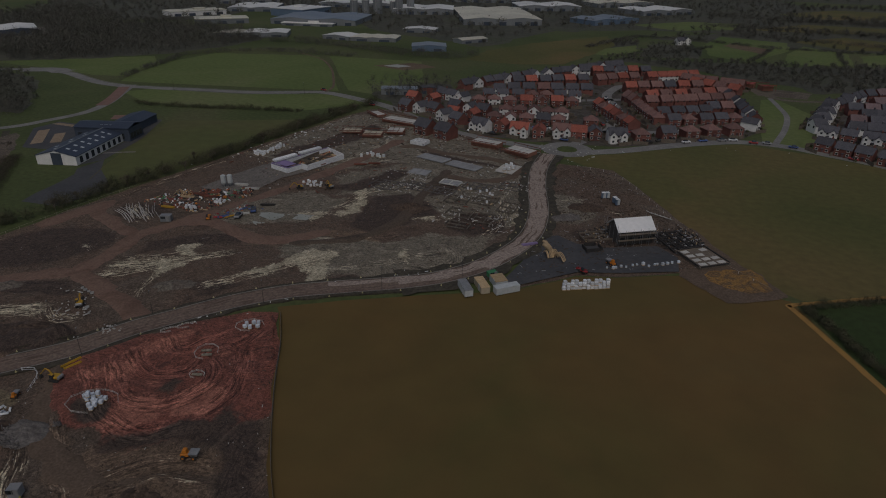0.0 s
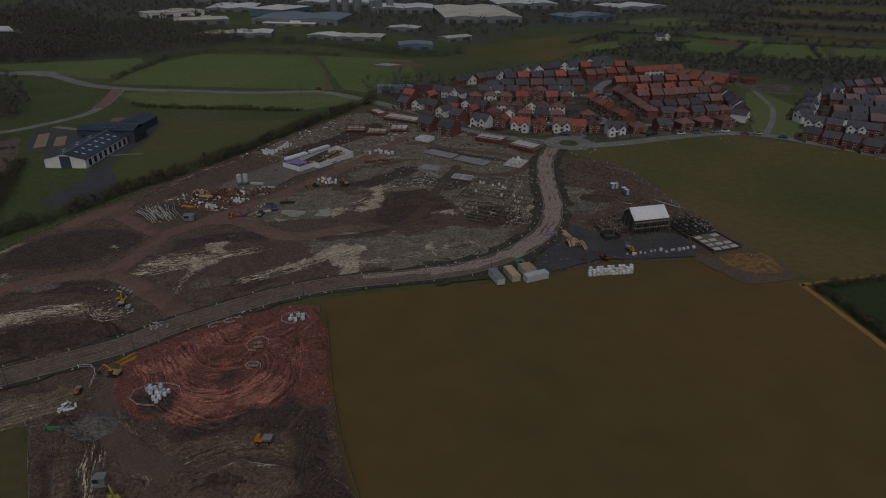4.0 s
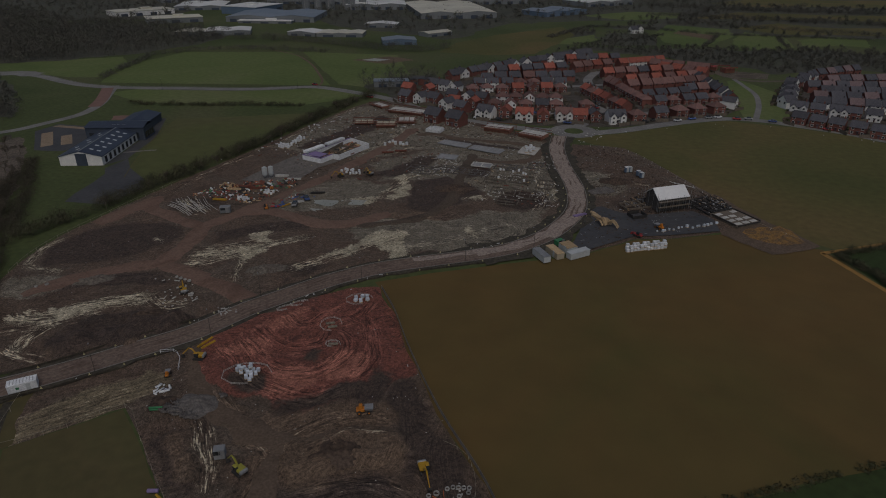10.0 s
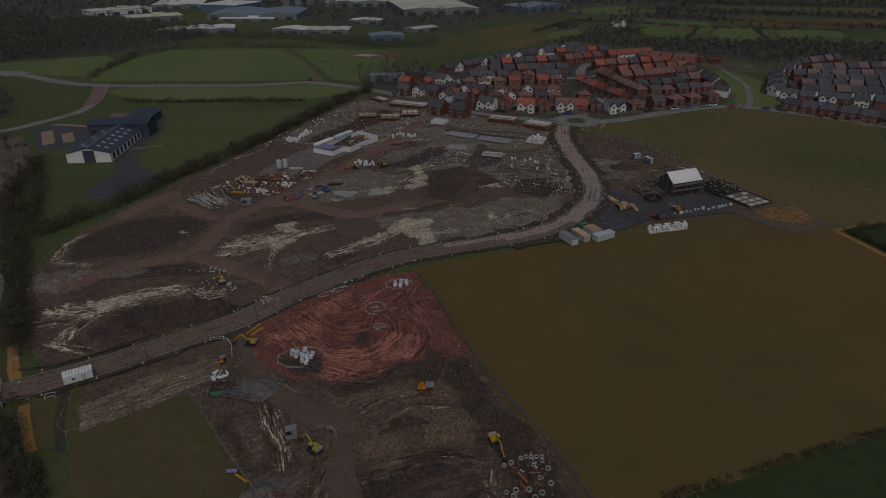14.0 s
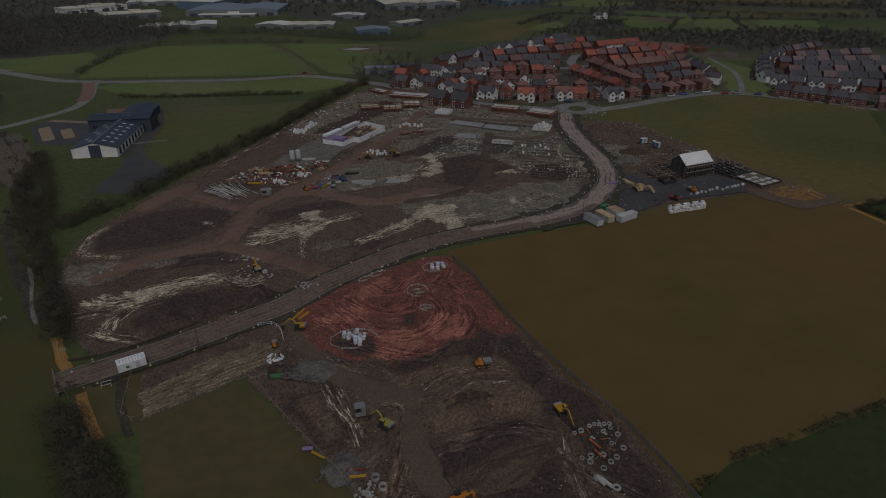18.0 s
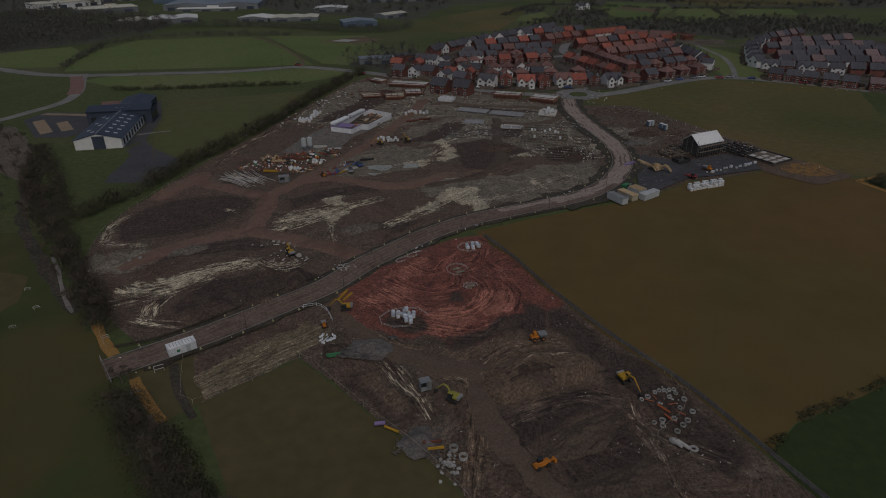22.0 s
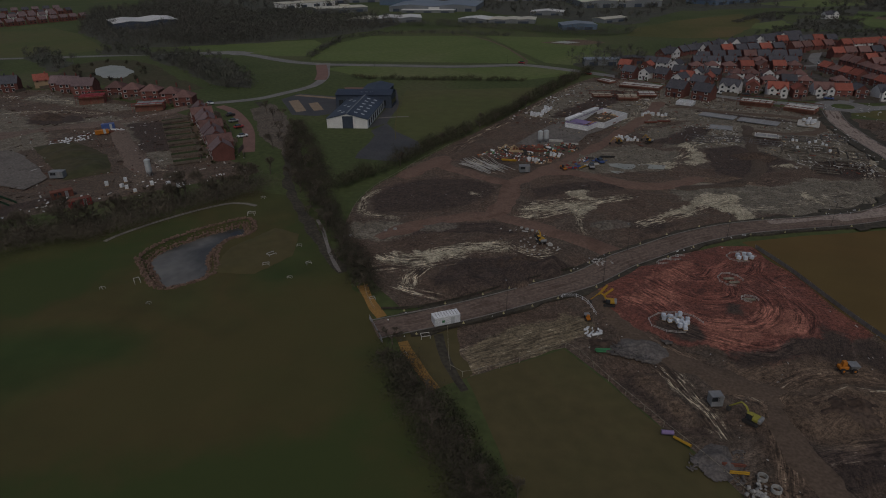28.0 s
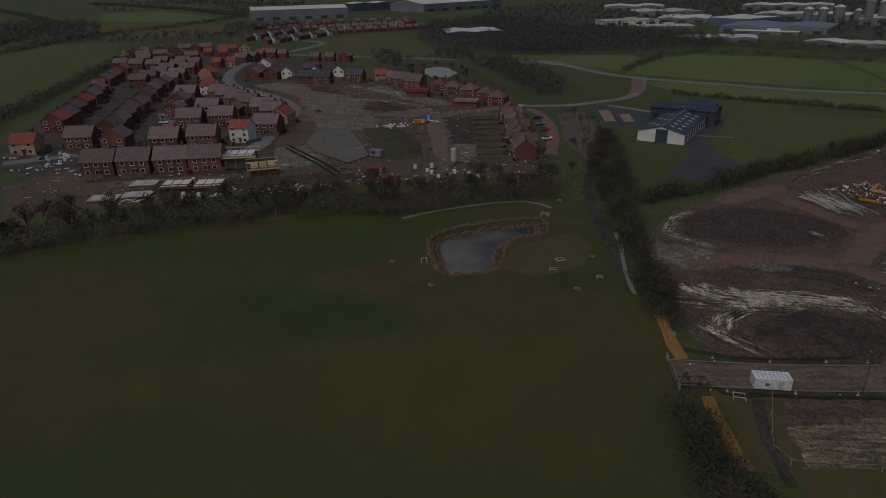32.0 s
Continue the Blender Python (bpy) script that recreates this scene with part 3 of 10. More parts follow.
# bunches of wheel marks: line, half width, strength of pale clay, strength of plain ruts
RUTS = [
    ([(-93, 119), (-90.4, 117.9), (-83.9, 117.6), (-79.9, 120.8), (-75.5, 125.5), (-68.9, 129.3), (-60, 133)], 4.5, 0.62, 0.8),
    ([(-96, 110), (-88, 112), (-82, 114.5), (-76, 119), (-68, 124)], 3.0, 0.38, 0.8),
    ([(-79.1, 104), (-80.2, 110.1), (-79.8, 113.9), (-77, 120)], 3.0, 0.5, 0.9),
    ([(-84, 106), (-76, 103.5), (-70, 103)], 3.0, 0.34, 0.9),
    ([(-66, 134.5), (-60.2, 130), (-55, 128.5), (-51, 132.6)], 3.5, 0.48, 0.8),
    ([(-84, 167), (-80, 163.5), (-76.5, 162)], 1.3, 0.6, 0.5),
    ([(-107, 140), (-110, 149.3), (-110.9, 154.6), (-109, 161)], 1.8, 0.62, 0.5),
    ([(-110, 143), (-102.2, 141), (-94, 140.2)], 1.8, 0.5, 0.5),
    ([(-66, 154), (-58.5, 160.1), (-51.8, 162.8), (-44.7, 168.4), (-34, 176)], 2.8, 0.66, 0.8),
    ([(-66, 150), (-59.4, 153.5), (-53, 159), (-48, 163)], 3.5, 0.5, 0.8),
    ([(-68, 158), (-60, 163), (-54, 166), (-48, 172)], 3.0, 0.38, 0.8),
    ([(-49.8, 156), (-47.6, 149), (-45.5, 142)], 1.4, 0.5, 0.5),
    ([(-34, 152), (-24.5, 162.9), (-16, 172), (-6, 184)], 3.5, 0.45, 0.6),
    ([(-92, 198), (-86, 193), (-76, 186)], 4.5, 0.42, 0.8),
    ([(-28.4, 93), (-26.4, 90.7), (-22.7, 85.3), (-19.3, 80.1), (-16.5, 74)], 2.6, 0.44, 0.9),
    ([(-62, 81), (-52, 90.5), (-40, 102)], 7.0, 0.10, 0.7),
    ([(-6.8, 85.8), (-0.9, 89.8), (5.3, 93), (12, 94)], 2.2, 0.22, 0.7),
    ([(17.9, 82), (17.8, 75.7), (19.6, 72.7), (23.4, 70.1), (31, 66)], 2.2, 0.12, 0.9),
    ([(17, 78), (18.2, 73.5), (19.4, 68), (20, 58), (26, 44)], 2.2, 0.12, 0.9),
    ([(-11, 56), (-9.8, 68.4), (-9.4, 75.6), (-9.8, 83.9), (-6.9, 91.3), (2.1, 97.7), (10, 98)], 2.6, 0.1, 1.0),
    ([(-30, 101), (-26.2, 98), (-20.5, 93), (-15.9, 89.1), (-9.8, 84.6), (-6, 74), (2, 58)], 2.6, 0.12, 1.0),
    ([(-6, 74), (2, 79), (10, 81.5), (17, 80)], 3.0, 0.1, 1.0),
    ([(-36, 116), (-31, 112), (-24, 106), (-19, 103), (-10, 101), (-2, 106)], 3.5, 0.0, 1.0),
    ([(-33, 119), (-26, 113), (-20, 109), (-14, 108), (-8, 112), (-6, 118), (-9, 124), (-15, 125)], 3.5, 0.0, 1.0),
    ([(-31, 124), (-24, 119), (-18, 117), (-13, 120), (-12, 127), (-8, 133), (-6, 141)], 3.5, 0.0, 1.0),
    ([(-26, 130), (-20, 126), (-16, 131), (-12, 138)], 3.5, 0.0, 1.0),
    ([(-2, 108), (0, 116), (-3, 126), (-7, 134)], 3.5, 0.0, 1.0),
    ([(-40, 122), (-30, 135), (-20, 146), (-6, 157)], 2.0, 0.1, 0.8),
    ([(-24, 214), (-20, 224), (-18, 234), (-8, 240), (2, 244)], 3.0, 0.4, 0.8),
    ([(22, 198), (28, 190), (24, 183), (14, 180)], 3.5, 0.12, 0.9),
    ([(-6, 172), (4, 178), (14, 186), (24, 194)], 3.0, 0.24, 0.9),
    ([(-24, 188), (-12, 193), (0, 196), (8, 204)], 3.0, 0.1, 0.9),
    ([(30, 262), (33, 240), (35, 220), (32, 206)], 3.0, 0.28, 0.8),
    ([(50, 246), (58, 250), (66, 244), (76, 240)], 2.0, 0.36, 0.8),
    ([(-70, 345), (-78, 310), (-88, 265), (-96, 225), (-101, 200)], 3.0, 0.2, 1.0),
    ([(-52, 250), (-40, 275), (-36, 300), (-46, 330)], 3.5, 0.18, 1.0),
    ([(-262, 206), (-240, 194), (-220, 174), (-204, 164), (-184, 158)], 4.0, 0.25, 0.8),
    ([(-258, 208), (-242, 226), (-248, 240)], 3.0, 0.25, 0.8),
    ([(-320, 205), (-296, 216), (-270, 218)], 4.0, 0.4, 0.8),
    ([(-360, 232), (-330, 236), (-300, 232)], 4.0, 0.35, 0.8),
    ([(-276, 52), (-258, 76), (-240, 104), (-226, 124)], 4.0, 0.25, 0.9),
    ([(-30, 262), (-10, 290), (14, 298), (30, 296)], 3.0, 0.2, 1.0),
]


def mark_earth(me):
    """Store, for every point of a ground mesh, which earths lie there and how the wheel marks run."""
    q = np.empty(len(me.vertices) * 3)
    me.vertices.foreach_get("co", q)
    q = q.reshape(-1, 3)[:, :2]
    rs = np.random.RandomState(8)
    shake = np.array([[noise.noise(Vector((x * 0.16, y * 0.16, 2.0))), noise.noise(Vector((x * 0.16, y * 0.16, 7.0)))] for x, y in q]) * 2.6
    for kind, soft in (("grey", 4.0), ("dark", 2.6), ("rust", 3.5), ("clay", 2.2), ("straw", 2.0), ("red", 1.8), ("salmon", 2.2)):
        w = np.zeros(len(q))
        for poly in EARTH[kind]:
            ins, d = within(poly, q + shake)
            w = np.maximum(w, np.clip(0.5 + np.where(ins, d, -d) / (2 * soft), 0, 1))
        me.attributes.new(kind, "FLOAT", "POINT").data.foreach_set("value", w)
    best = np.full(len(q), 0.02)
    pale, rut = np.zeros(len(q)), np.zeros(len(q))
    uv = np.zeros((len(q), 3))
    bend = np.array([noise.noise(Vector((x * 0.035, y * 0.035, 5.0))) for x, y in q]) * 1.1 + 0.75
    uv[:, 0], uv[:, 1] = q[:, 1] * np.cos(bend) * 0.8 - q[:, 0] * np.sin(bend) * 0.8, q[:, 0] * np.cos(bend) + q[:, 1] * np.sin(bend)
    rut += 0.42
    qs = q + shake * 0.25
    for k, (line, half, strength, deep) in enumerate(RUTS):
        c = np.array([(p.x, p.y) for p in spline(line, 2.0)])
        a, b = c[:-1], c[1:]
        near = np.where((qs[:, 0] > c[:, 0].min() - half) & (qs[:, 0] < c[:, 0].max() + half) & (qs[:, 1] > c[:, 1].min() - half) & (qs[:, 1] < c[:, 1].max() + half))[0]
        if not len(near):
            continue
        d = b - a
        ln = np.hypot(*d.T)
        run = np.concatenate([[0], np.cumsum(ln)])
        r = qs[near][:, None] - a[None]
        t = np.clip((r * d).sum(2) / (ln ** 2), 0, 1)
        off = r - t[..., None] * d
        dist = np.hypot(off[..., 0], off[..., 1])
        i = dist.argmin(1)
        j = np.arange(len(near))
        side = np.sign(d[i, 0] * off[j, i, 1] - d[i, 1] * off[j, i, 0])
        u, v = dist[j, i] * side, run[i] + t[j, i] * ln[i]
        w = np.clip(1 - dist[j, i] / half, 0, 1) * np.clip(np.minimum(v, run[-1] - v) / 4.0, 0.0, 1)
        win = w > best[near]
        n = near[win]
        best[n] = w[win]
        uv[n] = np.stack([u[win] + 17.3 * k, v[win], np.full(win.sum(), k * 3.7)], 1)
        pale[n] = 1.15 * strength * np.minimum(1, w[win] * 2.2)
        rut[n] = np.maximum(0.42, deep * np.minimum(1, w[win] * 2.0))
    me.attributes.new("pale", "FLOAT", "POINT").data.foreach_set("value", pale)
    me.attributes.new("rut", "FLOAT", "POINT").data.foreach_set("value", rut)
    me.attributes.new("run", "FLOAT_VECTOR", "POINT").data.foreach_set("vector", uv.ravel())


def earth_material():
    """Bare site earth: brown, grey, wet, rusty, clayey or red by where it lies, dragged along the wheel marks."""
    m = bpy.data.materials.new("churned_site_earth")
    m.use_nodes = True
    n, l = m.node_tree.nodes, m.node_tree.links
    b = n["Principled BSDF"]
    b.inputs["Roughness"].default_value, b.inputs["Specular IOR Level"].default_value = 0.85, 0.3
    pos = n.new("ShaderNodeNewGeometry").outputs["Position"]

    def attr(name, out="Fac"):
        a = n.new("ShaderNodeAttribute")
        a.attribute_name = name
        return a.outputs[out]

    def noi(vec, scale, detail=6, dist=0.0, rough=0.6):
        t = n.new("ShaderNodeTexNoise")
        t.inputs["Scale"].default_value, t.inputs["Detail"].default_value = scale, detail
        t.inputs["Distortion"].default_value, t.inputs["Roughness"].default_value = dist, rough
        l.new(vec, t.inputs["Vector"])
        return t.outputs["Fac"]

    def calc(op, a, c, d=None):
        t = n.new("ShaderNodeMath")
        t.operation = op
        for s, x in zip(t.inputs, (a, c, d)):
            if x is None:
                continue
            if isinstance(x, (int, float)):
                s.default_value = x
            else:
                l.new(x, s)
        return t.outputs[0]

    def span(x, a, c, lo=0.0, hi=1.0, smooth=True):
        t = n.new("ShaderNodeMapRange")
        t.interpolation_type = "SMOOTHSTEP" if smooth else "LINEAR"
        for key, v in (("From Min", a), ("From Max", c), ("To Min", lo), ("To Max", hi)):
            t.inputs[key].default_value = v
        l.new(x, t.inputs["Value"])
        return t.outputs["Result"]

    def ramp(x, stops, a=0.3, c=0.7):
        r = n.new("ShaderNodeValToRGB")
        for i, col in enumerate(stops):
            p = a + (c - a) * i / (len(stops) - 1)
            e = r.color_ramp.elements[i] if i < 2 else r.color_ramp.elements.new(p)
            e.position, e.color = p, (*col, 1)
        l.new(x, r.inputs["Fac"])
        return r.outputs["Color"]

    def mixed(f, a, c, mode="MIX"):
        t = n.new("ShaderNodeMix")
        t.data_type, t.blend_type = "RGBA", mode
        if isinstance(f, float):
            t.inputs["Factor"].default_value = f
        else:
            l.new(f, t.inputs["Factor"])
        l.new(a, t.inputs["A"]), l.new(c, t.inputs["B"])
        return t.outputs["Result"]

    mp = n.new("ShaderNodeMapping")
    mp.inputs["Scale"].default_value = (1.0, 0.10, 1.0)
    l.new(attr("run", "Vector"), mp.inputs["Vector"])
    streak = calc("MULTIPLY_ADD", noi(mp.outputs["Vector"], 4.2, 3, 0.3, 0.6), 0.42, calc("MULTIPLY", noi(mp.outputs["Vector"], 1.5, 4, 0.25, 0.65), 0.58))
    broad, mid, fine = noi(pos, 0.045, 6, 1.5), noi(pos, 0.30, 7, 0.8, 0.68), noi(pos, 1.7, 7, 0.3, 0.72)
    col = ramp(broad, [(0.081, 0.056, 0.041), (0.128, 0.089, 0.065), (0.107, 0.081, 0.061), (0.171, 0.129, 0.098)])
    # each earth's edge is broken up by the clods
    rough = calc("ADD", calc("MULTIPLY", mid, 0.9), calc("MULTIPLY", fine, 0.45))
    rough = calc("SUBTRACT", rough, 0.675)

    def cover(name, lo=0.38, hi=0.68, k=1.0):
        return span(calc("MULTIPLY_ADD", rough, k, attr(name)), lo, hi)

    col = mixed(cover("rust"), col, ramp(mid, [(0.128, 0.088, 0.060), (0.174, 0.122, 0.085)]))
    col = mixed(cover("grey"), col, ramp(mid, [(0.120, 0.102, 0.077), (0.178, 0.155, 0.119), (0.260, 0.230, 0.180)]))
    col = mixed(cover("straw", 0.36, 0.75, 1.4), col, ramp(mid, [(0.122, 0.094, 0.060), (0.176, 0.141, 0.090), (0.215, 0.175, 0.115)]))
    redf = cover("red", 0.32, 0.62, 1.3)
    redn = noi(pos, 0.11, 7, 2.0, 0.62)
    col = mixed(redf, col, ramp(redn, [(0.098, 0.044, 0.035), (0.232, 0.088, 0.063), (0.150, 0.061, 0.047), (0.330, 0.136, 0.096)], 0.32, 0.68))
    col = mixed(cover("salmon", 0.30, 0.85, 1.5), col, ramp(mid, [(0.250, 0.098, 0.070), (0.400, 0.172, 0.122)]))
    col = mixed(cover("dark"), col, ramp(mid, [(0.054, 0.040, 0.033), (0.088, 0.063, 0.050)]))
    clayc = ramp(mid, [(0.234, 0.201, 0.143), (0.407, 0.360, 0.262), (0.530, 0.476, 0.352)])
    col = mixed(cover("clay", 0.42, 0.70, 1.7), col, clayc)
    pale = span(calc("ADD", calc("MULTIPLY_ADD", calc("SUBTRACT", streak, 0.5), 4.2, attr("pale")), calc("MULTIPLY", rough, 0.9)), 0.52, 0.80)
    col = mixed(calc("MULTIPLY", pale, span(attr("pale"), 0.02, 0.16)), col, clayc)
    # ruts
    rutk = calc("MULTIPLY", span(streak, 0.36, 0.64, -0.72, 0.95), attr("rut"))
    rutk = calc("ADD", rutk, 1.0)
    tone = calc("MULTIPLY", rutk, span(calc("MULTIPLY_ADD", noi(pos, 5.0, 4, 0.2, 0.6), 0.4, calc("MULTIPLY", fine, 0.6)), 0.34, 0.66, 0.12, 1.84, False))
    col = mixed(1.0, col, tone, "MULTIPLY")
    l.new(col, b.inputs["Base Color"])
    high = calc("ADD", calc("ADD", fine, calc("MULTIPLY", mid, 2.0)), calc("MULTIPLY", calc("MULTIPLY", streak, attr("rut")), 1.5))
    bp = n.new("ShaderNodeBump")
    bp.inputs["Strength"].default_value, bp.inputs["Distance"].default_value = 0.8, 0.4
    l.new(high, bp.inputs["Height"])
    l.new(bp.outputs["Normal"], b.inputs["Normal"])
    return m


M["earth"] = earth_material()


# ---- ground: one sheet to the horizon, with the pond basin sunk into it ----
POND = [(-147.4, 100.9), (-148.1, 107.8), (-144.9, 116.9), (-141.1, 123.6), (-136.2, 129.0), (-131.6, 125.2), (-129.9, 120.6),
        (-133.3, 116.1), (-131.4, 108.5), (-125.8, 100.9), (-126.2, 95.8), (-129.9, 90.9), (-133.7, 90.5), (-139.6, 94.5)]

WEST = [(-232, -40), (-218, 8), (-205, 50), (-180, 98), (-160, 122), (-146, 150), (-125, 146), (-104, 118), (-86, 98), (-72, 80), (-50, 56), (-20, 20), (0, -40)]

# where the west meadow is lush, and where it is worn brown
MEADOW = {
    "lush": [[(-225, 25), (-214, 40), (-186, 72), (-166, 100), (-152, 122), (-140, 90), (-147, 78), (-168, 55), (-197, 28)],
             [(-150, 10), (-124, 27), (-101, 47), (-86, 64), (-73, 74), (-60, 62), (-20, 15), (0, -40), (-150, -40)],
             [(-122, 132), (-112, 128), (-112, 118), (-122, 120)]],
    "worn": [[(-128, 52), (-112, 84), (-92, 100), (-76, 84), (-84, 72), (-102, 54), (-116, 42)], [(-190, 20), (-160, 40), (-150, 24), (-180, 0)]],
}


def smooth_loop(pts, step):
    return [(p.x, p.y) for p in spline([*pts, pts[0]], step)][:-1]


def inset(pts, by):
    """A closed outline drawn inwards."""
    k, out = len(pts), []
    area = sum(pts[i][0] * pts[(i + 1) % k][1] - pts[(i + 1) % k][0] * pts[i][1] for i in range(k))
    s = 1 if area > 0 else -1
    for i in range(k):
        a, b = Vector(pts[i - 1]), Vector(pts[(i + 1) % k])
        d = (b - a).normalized()
        out.append((pts[i][0] - d.y * by * s, pts[i][1] + d.x * by * s))
    return out


def make_ground():
    rim = smooth_loop(POND, 1.5)
    foot = inset(rim, 2.6)
    far = 4800
    pts = [(-far, -far), (far, -far), (far, far), (-far, far)]
    rs = np.random.RandomState(5)
    extra = [(x + rs.uniform(-30, 30), y + rs.uniform(-30, 30)) for x in range(-1500, 1501, 150) for y in range(-600, 1801, 150)]
    extra += [(x + rs.uniform(-2, 2), y + rs.uniform(-2, 2)) for x in range(-235, 0, 6) for y in range(-40, 151, 6) if within(WEST, [(x, y)])[0][0]]
    keep, d = within(rim, extra)
    extra = [p for p, k, q in zip(extra, keep, d) if not k and q > 6]
    vs = [Vector(p) for p in pts + rim + foot + extra]
    n0, n1, n2 = 4, 4 + len(rim), 4 + len(rim) + len(foot)
    edges = [(i, (i + 1) % 4) for i in range(4)]
    edges += [(n0 + i, n0 + (i + 1) % len(rim)) for i in range(len(rim))]
    edges += [(n1 + i, n1 + (i + 1) % len(foot)) for i in range(len(foot))]
    west = ragged(WEST, 5.0, 2.0, 4.0)
    n3 = len(vs)
    vs += [Vector(p) for p in west]
    edges += [(n3 + i, n3 + (i + 1) % len(west)) for i in range(len(west))]
    co, _, faces, orig, *_ = delaunay_2d_cdt(vs, edges, [], 0, 1e-4)
    zs = [-2.2 if any(n1 <= o < n2 for o in src) else 0.0 for src in orig]
    me = bpy.data.meshes.new("ground")
    me.from_pydata([(c.x, c.y, z) for c, z in zip(co, zs)], [], faces)
    me.materials.append(M["meadow"]), me.materials.append(M["west_grass"])
    mid = [tuple(p.center[:2]) for p in me.polygons]
    ins, _ = within(west, mid)
    me.polygons.foreach_set("material_index", ins.astype(np.int32))
    q = np.array([(v.co.x, v.co.y) for v in me.vertices])
    shake = np.array([[noise.noise(Vector((x * 0.045, y * 0.045, 3.0))), noise.noise(Vector((x * 0.045, y * 0.045, 9.0)))] for x, y in q]) * 14
    for kind, polys in MEADOW.items():
        w = np.zeros(len(q))
        for poly in polys:
            ins, d = within(poly, q + shake)
            w = np.maximum(w, np.clip(0.5 + np.where(ins, d, -d) / 26, 0, 1))
        me.attributes.new(kind, "FLOAT", "POINT").data.foreach_set("value", w)
    tagged(new("ground", me), "wide olive-green winter meadow reaching the horizon", "ground", "", "structure")
    if sum(p.normal.z for p in me.polygons) < 0:
        me.flip_normals()


make_ground()
ROAD = [(-79.4, 87.4), (-73.7, 91.8), (-66.4, 97.5), (-59.8, 103.3), (-50.5, 112.2), (-43.4, 119.2), (-35.4, 131.5), (-29.3, 138.6), (-22.9, 146.1),
        (-15.8, 152.8), (-8.2, 158.4), (-0.1, 162.7), (8.2, 166.8), (16.8, 171.0), (25.9, 176.7), (36.3, 187.9), (43.0, 201.2), (46.2, 212.8),
        (46.6, 225.4), (45.2, 239.2), (42.2, 254.5), (40, 270), (39, 286), (40, 303)]

# fields
sheet("field_brown", [(-5.8, 147), (0.1, 136.2), (7.4, 120.2), (17.6, 101.2), (28.6, 84.2), (36.4, 68.5), (44, 75.6), (53, 80.2), (69, 88.2), (88.4, 97.4), (114, 108), (141, 118), (131, 157.9), (118.5, 193), (92, 200),
                      (74, 193), (63, 190), (47, 176.5), (38, 172.5), (32.4, 170.4), (23.8, 167), (11.9, 161), (0.2, 155.2), (-8.4, 150.4)], M["stubble"], 0.03, 6.0, 0.5, 5,
      label="brown-olive bare crop field with faint tractor lines", seed=2)
sheet("field_east", [(47, 300), (59, 291), (71, 285), (84, 261), (93, 238), (101.8, 216), (115.9, 199), (122, 194.5), (144.5, 204.5), (165, 250), (189, 318), (178, 330), (155, 341), (125, 349),
                     (105, 339), (88, 327), (71, 315), (54, 306)], M["field_e"], 0.03, 8.0, 0.8, 6, label="dull green-brown crop field beyond the show home", seed=3)
sheet("field_southeast", [(36.4, 68.5), (44, 75.6), (53, 80.2), (69, 88.2), (88.4, 97.4), (114, 108), (141, 118), (131, 157.9), (180, 200), (260, 160), (200, -40), (60, 0), (47, 40)], M["grass_rich"], 0.02, 10, 0.5, 8,
      label="deep green grass field behind a hedge", seed=4)
sheet("field_east_green", [(120.5, 192), (144.5, 203), (230, 235), (300, 200), (131.2, 157.5)], M["grass_rich"], 0.035, 10, 0.5, 8, label="deep green pasture behind a dark hedge", seed=4.5)
sheet("field_north", [(-252, 376), (-105, 396), (-118, 420), (-135, 454), (-179, 518), (-264, 501), (-272, 452), (-262, 400)], M["grass_far"], 0.03, 15, 1.0, 8, label="smooth green pasture beyond the bypass", category="field", seed=6)
sheet("field_north_west", [(-285, 388), (-262, 392), (-275, 440), (-300, 470), (-395, 405), (-330, 398)], M["grass_far"], 0.03, 15, 1.0, 8, label="green pasture beyond the bypass", category="field", seed=7)
sheet("field_north_east", [(-100, 400), (-70, 392), (-55, 420), (-90, 520), (-170, 520), (-128, 448)], M["grass_far"], 0.03, 15, 1.0, 8, label="green pasture with a bare worn patch", category="field", seed=8)
sheet("school_green", [(-139, 247), (-155, 300), (-92, 324), (-90, 288), (-96, 246), (-112, 207), (-128, 217)], M["school_grass"], 0.03, 8, 0.6, 6, label="mown green school playing field", category="field", seed=9)
sheet("verge_strip", [(-196, 330), (-100, 343), (-72, 372), (-110, 386), (-155, 368), (-216, 363), (-228, 350)], M["grass_far"], 0.025, 10, 0.6, 6, label="green strip beside the bypass", category="field", seed=10)
sheet("field_far_west", [(-400, 70), (-640, 205), (-800, 262), (-1000, 120), (-700, -100)], M["school_grass"], 0.03, 20, 1.5, 10, label="broad green field beyond the new houses", category="field", seed=13)
sheet("field_northwest_mid", [(-640, 412), (-520, 330), (-455, 345), (-433, 388), (-540, 465), (-650, 520)], M["school_grass"], 0.03, 15, 1.0, 8, label="green field with a worn brown patch", category="field", seed=14)
sheet("park_strip", [(136, 357), (155, 349), (176, 378), (160, 400), (172, 425), (160, 462), (150, 460), (140, 400)], M["grass_far"], 0.03, 6, 0.5, 5, label="green park strip between two housing estates", category="field", seed=15)

